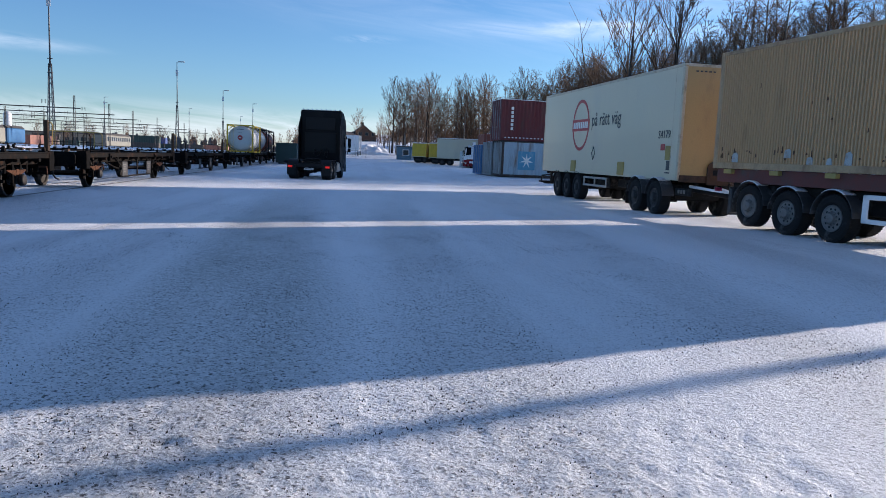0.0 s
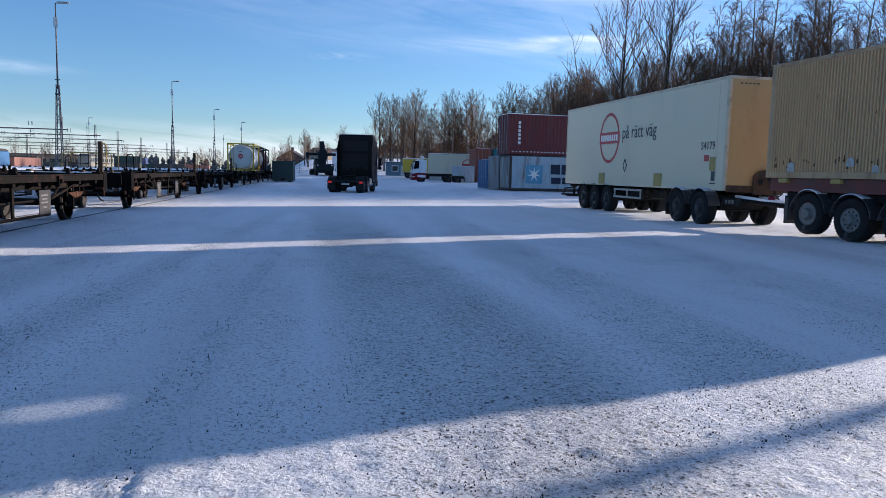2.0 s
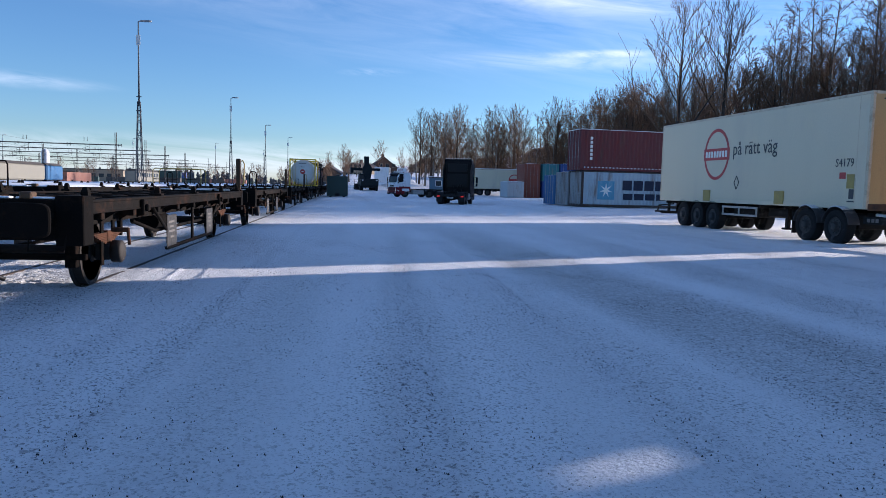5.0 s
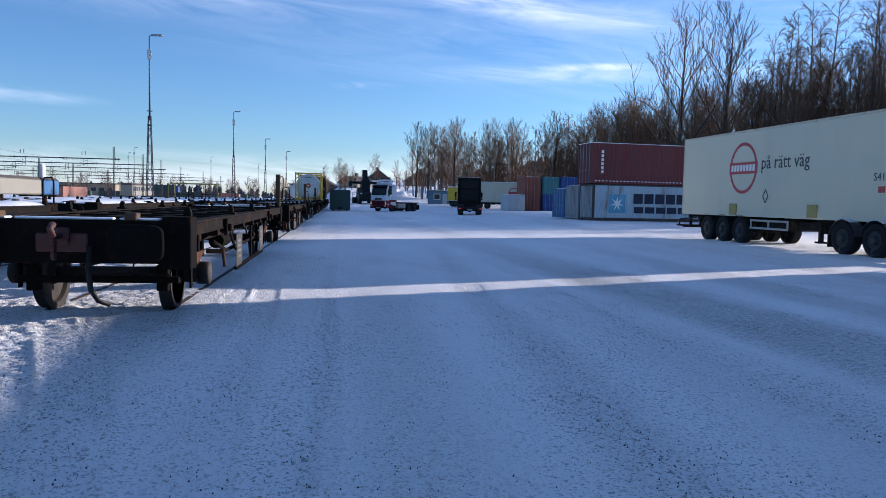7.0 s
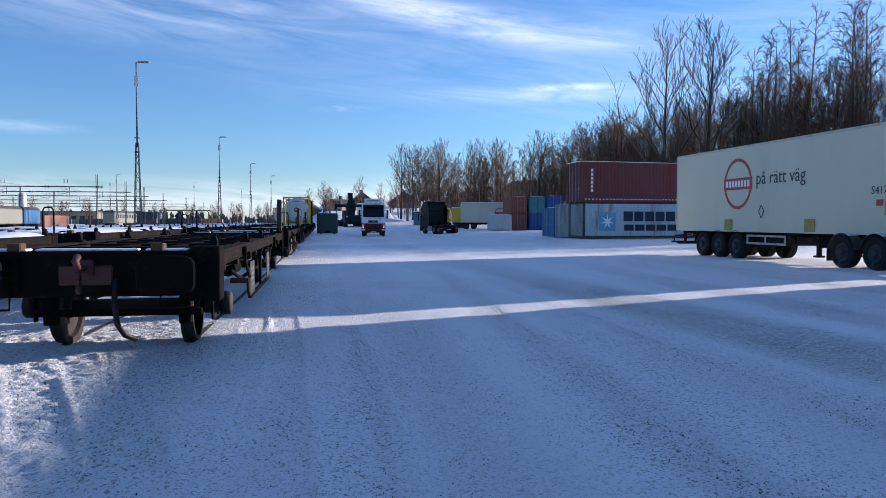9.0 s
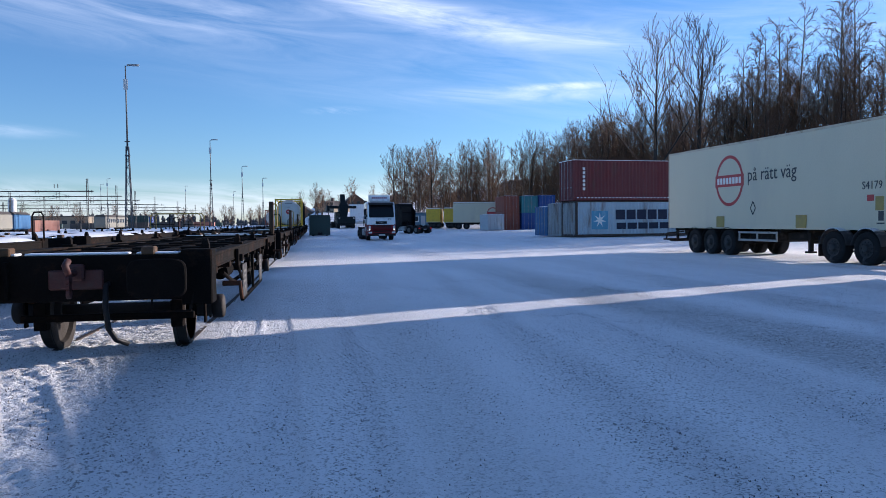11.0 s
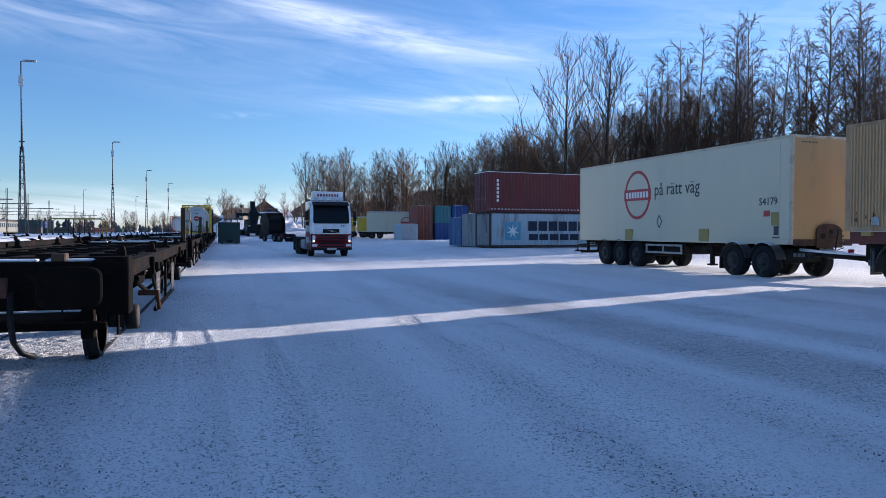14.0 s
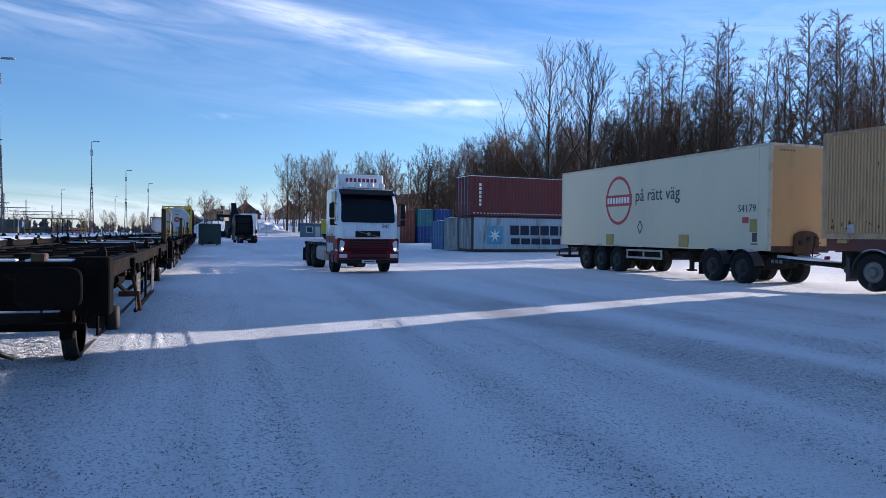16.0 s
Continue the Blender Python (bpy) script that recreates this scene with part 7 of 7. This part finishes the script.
rail_vehicle(pose(-50, 108, 0), 17, "loco_grey", "pale yellow-grey closed rail wagon on a far track", False)
rail_vehicle(pose(-50, 126, 0), 7, "rail_blue", "blue rail vehicle on a far track", False)
single("freight_container", Shape().prism([(0.3 * q, -0.04 * (q % 2)) for q in range(41)] + [(12.0, 2.4), (0, 2.4)], "z", 0, 2.6), "salmon", "faded red freight container beside the far track", "container", "containers across the yard", at=pose(-49, 136, 0, 0, 0, 88))
rail_vehicle(pose(-47, 170, 0), 20, "loco_grey", "pale rail carriage far across the tracks")
rng = random.Random(5)
for k in range(30):
    x, y = rng.uniform(-230, -48), rng.uniform(250, 420)
    for lv in range(rng.choice((1, 1, 1, 2))):
        rib = [(0.3 * q, -0.04 * (q % 2)) for q in range(41)]
        st = Shape().prism(rib + [(12.0, 2.4), (0, 2.4)], "z", 2.6 * lv, 2.6 * lv + 2.55)
        single("freight_container", st, rng.choice(("salmon", "brick_box", "plate", "plate", "green_box", "deep_blue_box", "plate")), "far freight container standing across the railway yard", "container", "containers across the yard",
               at=pose(x, y, 0, 0, 0, rng.uniform(-12, 12)))
si = thing("silo", pose(-52, 134, 0), "slim white silo by the railway", "silo")
part("shaft", Shape().lathe([(0, 0.7), (6.2, 0.7), (6.6, 0.4), (6.7, 0.0)], "z", n=24), "cab_white", si)
hall = thing("depot_hall", pose(-170, 430, 0), "long low pale depot hall far off", "building")
part("wall", Shape().box(0, 46, 0, 16, 0, 6.5), "plaster", hall)
part("roof", Shape().box(-0.5, 46.5, -0.5, 16.5, 6.5, 7.1, 0.1), "roof", hall)
for k in range(10):
    part("window", Shape().box(2 + 4.4 * k, 4.6 + 4.4 * k, -0.06, 0.02, 2.5, 4.5), "house_glass", hall)

# ---- trees ----
TREES = [tree_meshes(11, 16, 0.42, False), tree_meshes(12, 16, 0.36, False), tree_meshes(13, 15, 0.38, False), tree_meshes(14, 15, 0.20, True), tree_meshes(15, 16, 0.175, True), tree_meshes(16, 15.5, 0.22, True)]
rng = random.Random(21)
rows = [(42.3, 73.0, 1.46, 0, 40), (47.8, 72.5, 1.54, 1, 120)]
for k in range(84):          # birches along the road
    u = k / 83
    rows.append((20.5 + 24 * u + rng.uniform(-1, 5), 170 - 60 * u + rng.uniform(-5, 9), rng.uniform(0.85, 1.2), rng.choice((3, 4, 5, 3, 4, 1)), rng.uniform(0, 360)))
for k in range(88):          # dark wood behind the boxes
    u = k / 87
    rows.append((41 + 16 * u + rng.uniform(-2, 9), 114 - 48 * u + rng.uniform(-4, 13), rng.uniform(0.84, 1.14), rng.choice((0, 1, 2, 2, 4)), rng.uniform(0, 360)))
for k in range(28):          # tall airy birches up the slope behind the trailers
    u = k / 27
    rows.append((57 + 20 * u + rng.uniform(-2, 5), 80 - 22 * u + rng.uniform(-2, 4), rng.uniform(1.25, 1.75), rng.choice((3, 4, 5)), rng.uniform(0, 360)))
for k in range(13):          # darker trees between them
    u = k / 12
    rows.append((62 + 22 * u + rng.uniform(-2, 6), 84 - 22 * u + rng.uniform(-4, 6), rng.uniform(0.8, 1.3), rng.choice((0, 1, 2)), rng.uniform(0, 360)))
for x, y, sz in ((62, 48.0, 0.7), (66, 52.5, 0.8), (71, 51.0, 0.85), (75, 56.0, 0.9), (68, 46.0, 0.6), (60, 54.0, 0.75), (64, 45.5, 0.7), (61, 50.5, 0.75), (73, 48.5, 0.8), (58, 47.0, 0.65), (66, 49.0, 0.75), (70, 53.5, 0.8)):
    rows.append((x, y, sz * 1.15, (3, 4, 5, 1)[int(x) % 4], x * 7))
for k in range(30):          # scrub and small trees before the houses
    rows.append((rng.uniform(-22, 9) if k % 3 else rng.uniform(22, 44), rng.uniform(172, 232), rng.uniform(0.30, 0.55), rng.choice((0, 1, 2, 3)), rng.uniform(0, 360)))
for x, y, sz in ((14, 236, 0.7), (22, 250, 0.6), (-2, 205, 0.6), (2, 215, 0.62), (-5, 225, 0.55), (28, 240, 0.6), (6, 222, 0.5)):
    rows.append((x, y, sz, rng.choice((0, 1, 2)), rng.uniform(0, 360)))
for k in range(46):          # brush on the hillside
    rows.append((rng.uniform(19, 66), rng.uniform(174, 212), rng.uniform(0.26, 0.46), rng.choice((0, 1, 2)), rng.uniform(0, 360)))
for k in range(26):          # rounded bare scrub trees beyond the tracks
    rows.append((rng.uniform(-120, -14), rng.uniform(270, 330), rng.uniform(0.42, 0.66), rng.choice((0, 1, 2)), rng.uniform(0, 360)))
plant(rows, TREES, "bare trees by the yard")


def far_belt(name, pts, tall, seed, label, mat="far_wood", step=2.2, depth=20):
    """A far wooded skyline: an uneven sheet of stems and crowns in clumps."""
    r = random.Random(seed)
    s = Shape()
    for (x0, y0), (x1, y1) in zip(pts, pts[1:]):
        n = int(math.hypot(x1 - x0, y1 - y0) / step)
        for k in range(n):
            u = (k + r.random()) / n
            x, y = x0 + (x1 - x0) * u, y0 + (y1 - y0) * u + r.uniform(-depth, depth)
            h = tall * r.uniform(0.55, 1.0) * (0.75 + 0.35 * noise.noise((x * 0.01, y * 0.01, seed)))
            w = h * r.uniform(0.22, 0.36)
            ring = []
            for z, q in ((0, 0.8), (h * 0.35, 1.0), (h * 0.7, 0.75), (h * 0.92, 0.35), (h, 0.08)):
                ring.append([(x + w * q * math.cos(a + z) * r.uniform(0.75, 1.2), y + w * q * math.sin(a + z) * r.uniform(0.75, 1.2), z - 0.5 + height(x, y)) for a in (0, 1.05, 2.1, 3.14, 4.2, 5.2)])
            s.loft(ring)
    single(name, s.mesh(name, mat, False), mat, label, "woods", kind="stuff")


far_belt("far_woods", [(-900, 500), (-420, 700), (-150, 760), (-20, 780), (200, 700)], 17, 4, "low dark wooded skyline beyond the railway")
far_belt("slope_woods", [(70, 150), (88, 110), (100, 92)], 7, 9, "bare brown wood on the slope", "twig", 1.6)


# ---- what moves ----
BLACK = [(0, 7.1, 31.3, -8), (1, 7.6, 35.0, -10), (2, 8.5, 39.2, -13), (3, 9.5, 43.4, -15), (4, 10.8, 47.6, -17), (4.7, 12.0, 51.2, -18), (5.7, 13.9, 57.8, -15), (6.8, 15.5, 64.8, -10),
         (7.6, 16.2, 69.8, -3), (8.2, 16.4, 73.2, 4), (8.7, 16.3, 76.0, 11), (9.8, 16.0, 81.8, 25), (10.8, 15.4, 86.0, 34), (11.8, 14.0, 89.2, 37), (13.0, 11.5, 92.0, 32), (14, 9.6, 93.6, 24),
         (15, 8.4, 95.5, 15), (16, 7.4, 97.4, 8)]
WHITE = [(0, 27.6, 94.4, 86), (1, 24.4, 94.6, 86), (2, 21.0, 94.6, 88), (3, 17.2, 93.8, 98), (4, 13.4, 91.6, 108), (4.7, 11.3, 89.8, 114), (5.8, 9.2, 86.0, 126), (6.8, 7.9, 81.0, 140),
         (7.4, 7.2, 77.2, 152), (8.0, 6.9, 73.2, 164), (8.7, 6.8, 68.0, 174), (9.8, 6.9, 60.6, 180), (10.8, 7.1, 54.8, 183), (12, 7.3, 48.0, 182), (13, 7.45, 41.3, 182), (14, 7.5, 34.6, 182),
         (15, 7.5, 27.2, 182), (16, 7.4, 19.3, 182)]


def track_of(rows, t):
    ts = [r[0] for r in rows]
    return [float(np.interp(t, ts, [r[i] for r in rows])) for i in (1, 2, 3)]


def drive(truck, wheels, rows):
    walk(truck, [(t, pose(x, y, 0.0, 0, 0, h)) for t, x, y, h in rows])
    turn, last, spins = 0.0, None, []
    for k in range(161):
        t = k / 10
        x, y, _ = track_of(rows, t)
        if last:
            turn += math.hypot(x - last[0], y - last[1]) / 0.51
        last = (x, y)
        spins.append((t, turn))
    for w in wheels:
        place = w.matrix_basis.translation.copy()
        walk(w, [(t, pose(*place, -math.degrees(a), 0, 0)) for t, a in spins])


def motions():
    truck, wheels = dark_tractor()
    drive(truck, wheels, BLACK)
    truck, wheels = white_truck()
    drive(truck, wheels, WHITE)


motions()
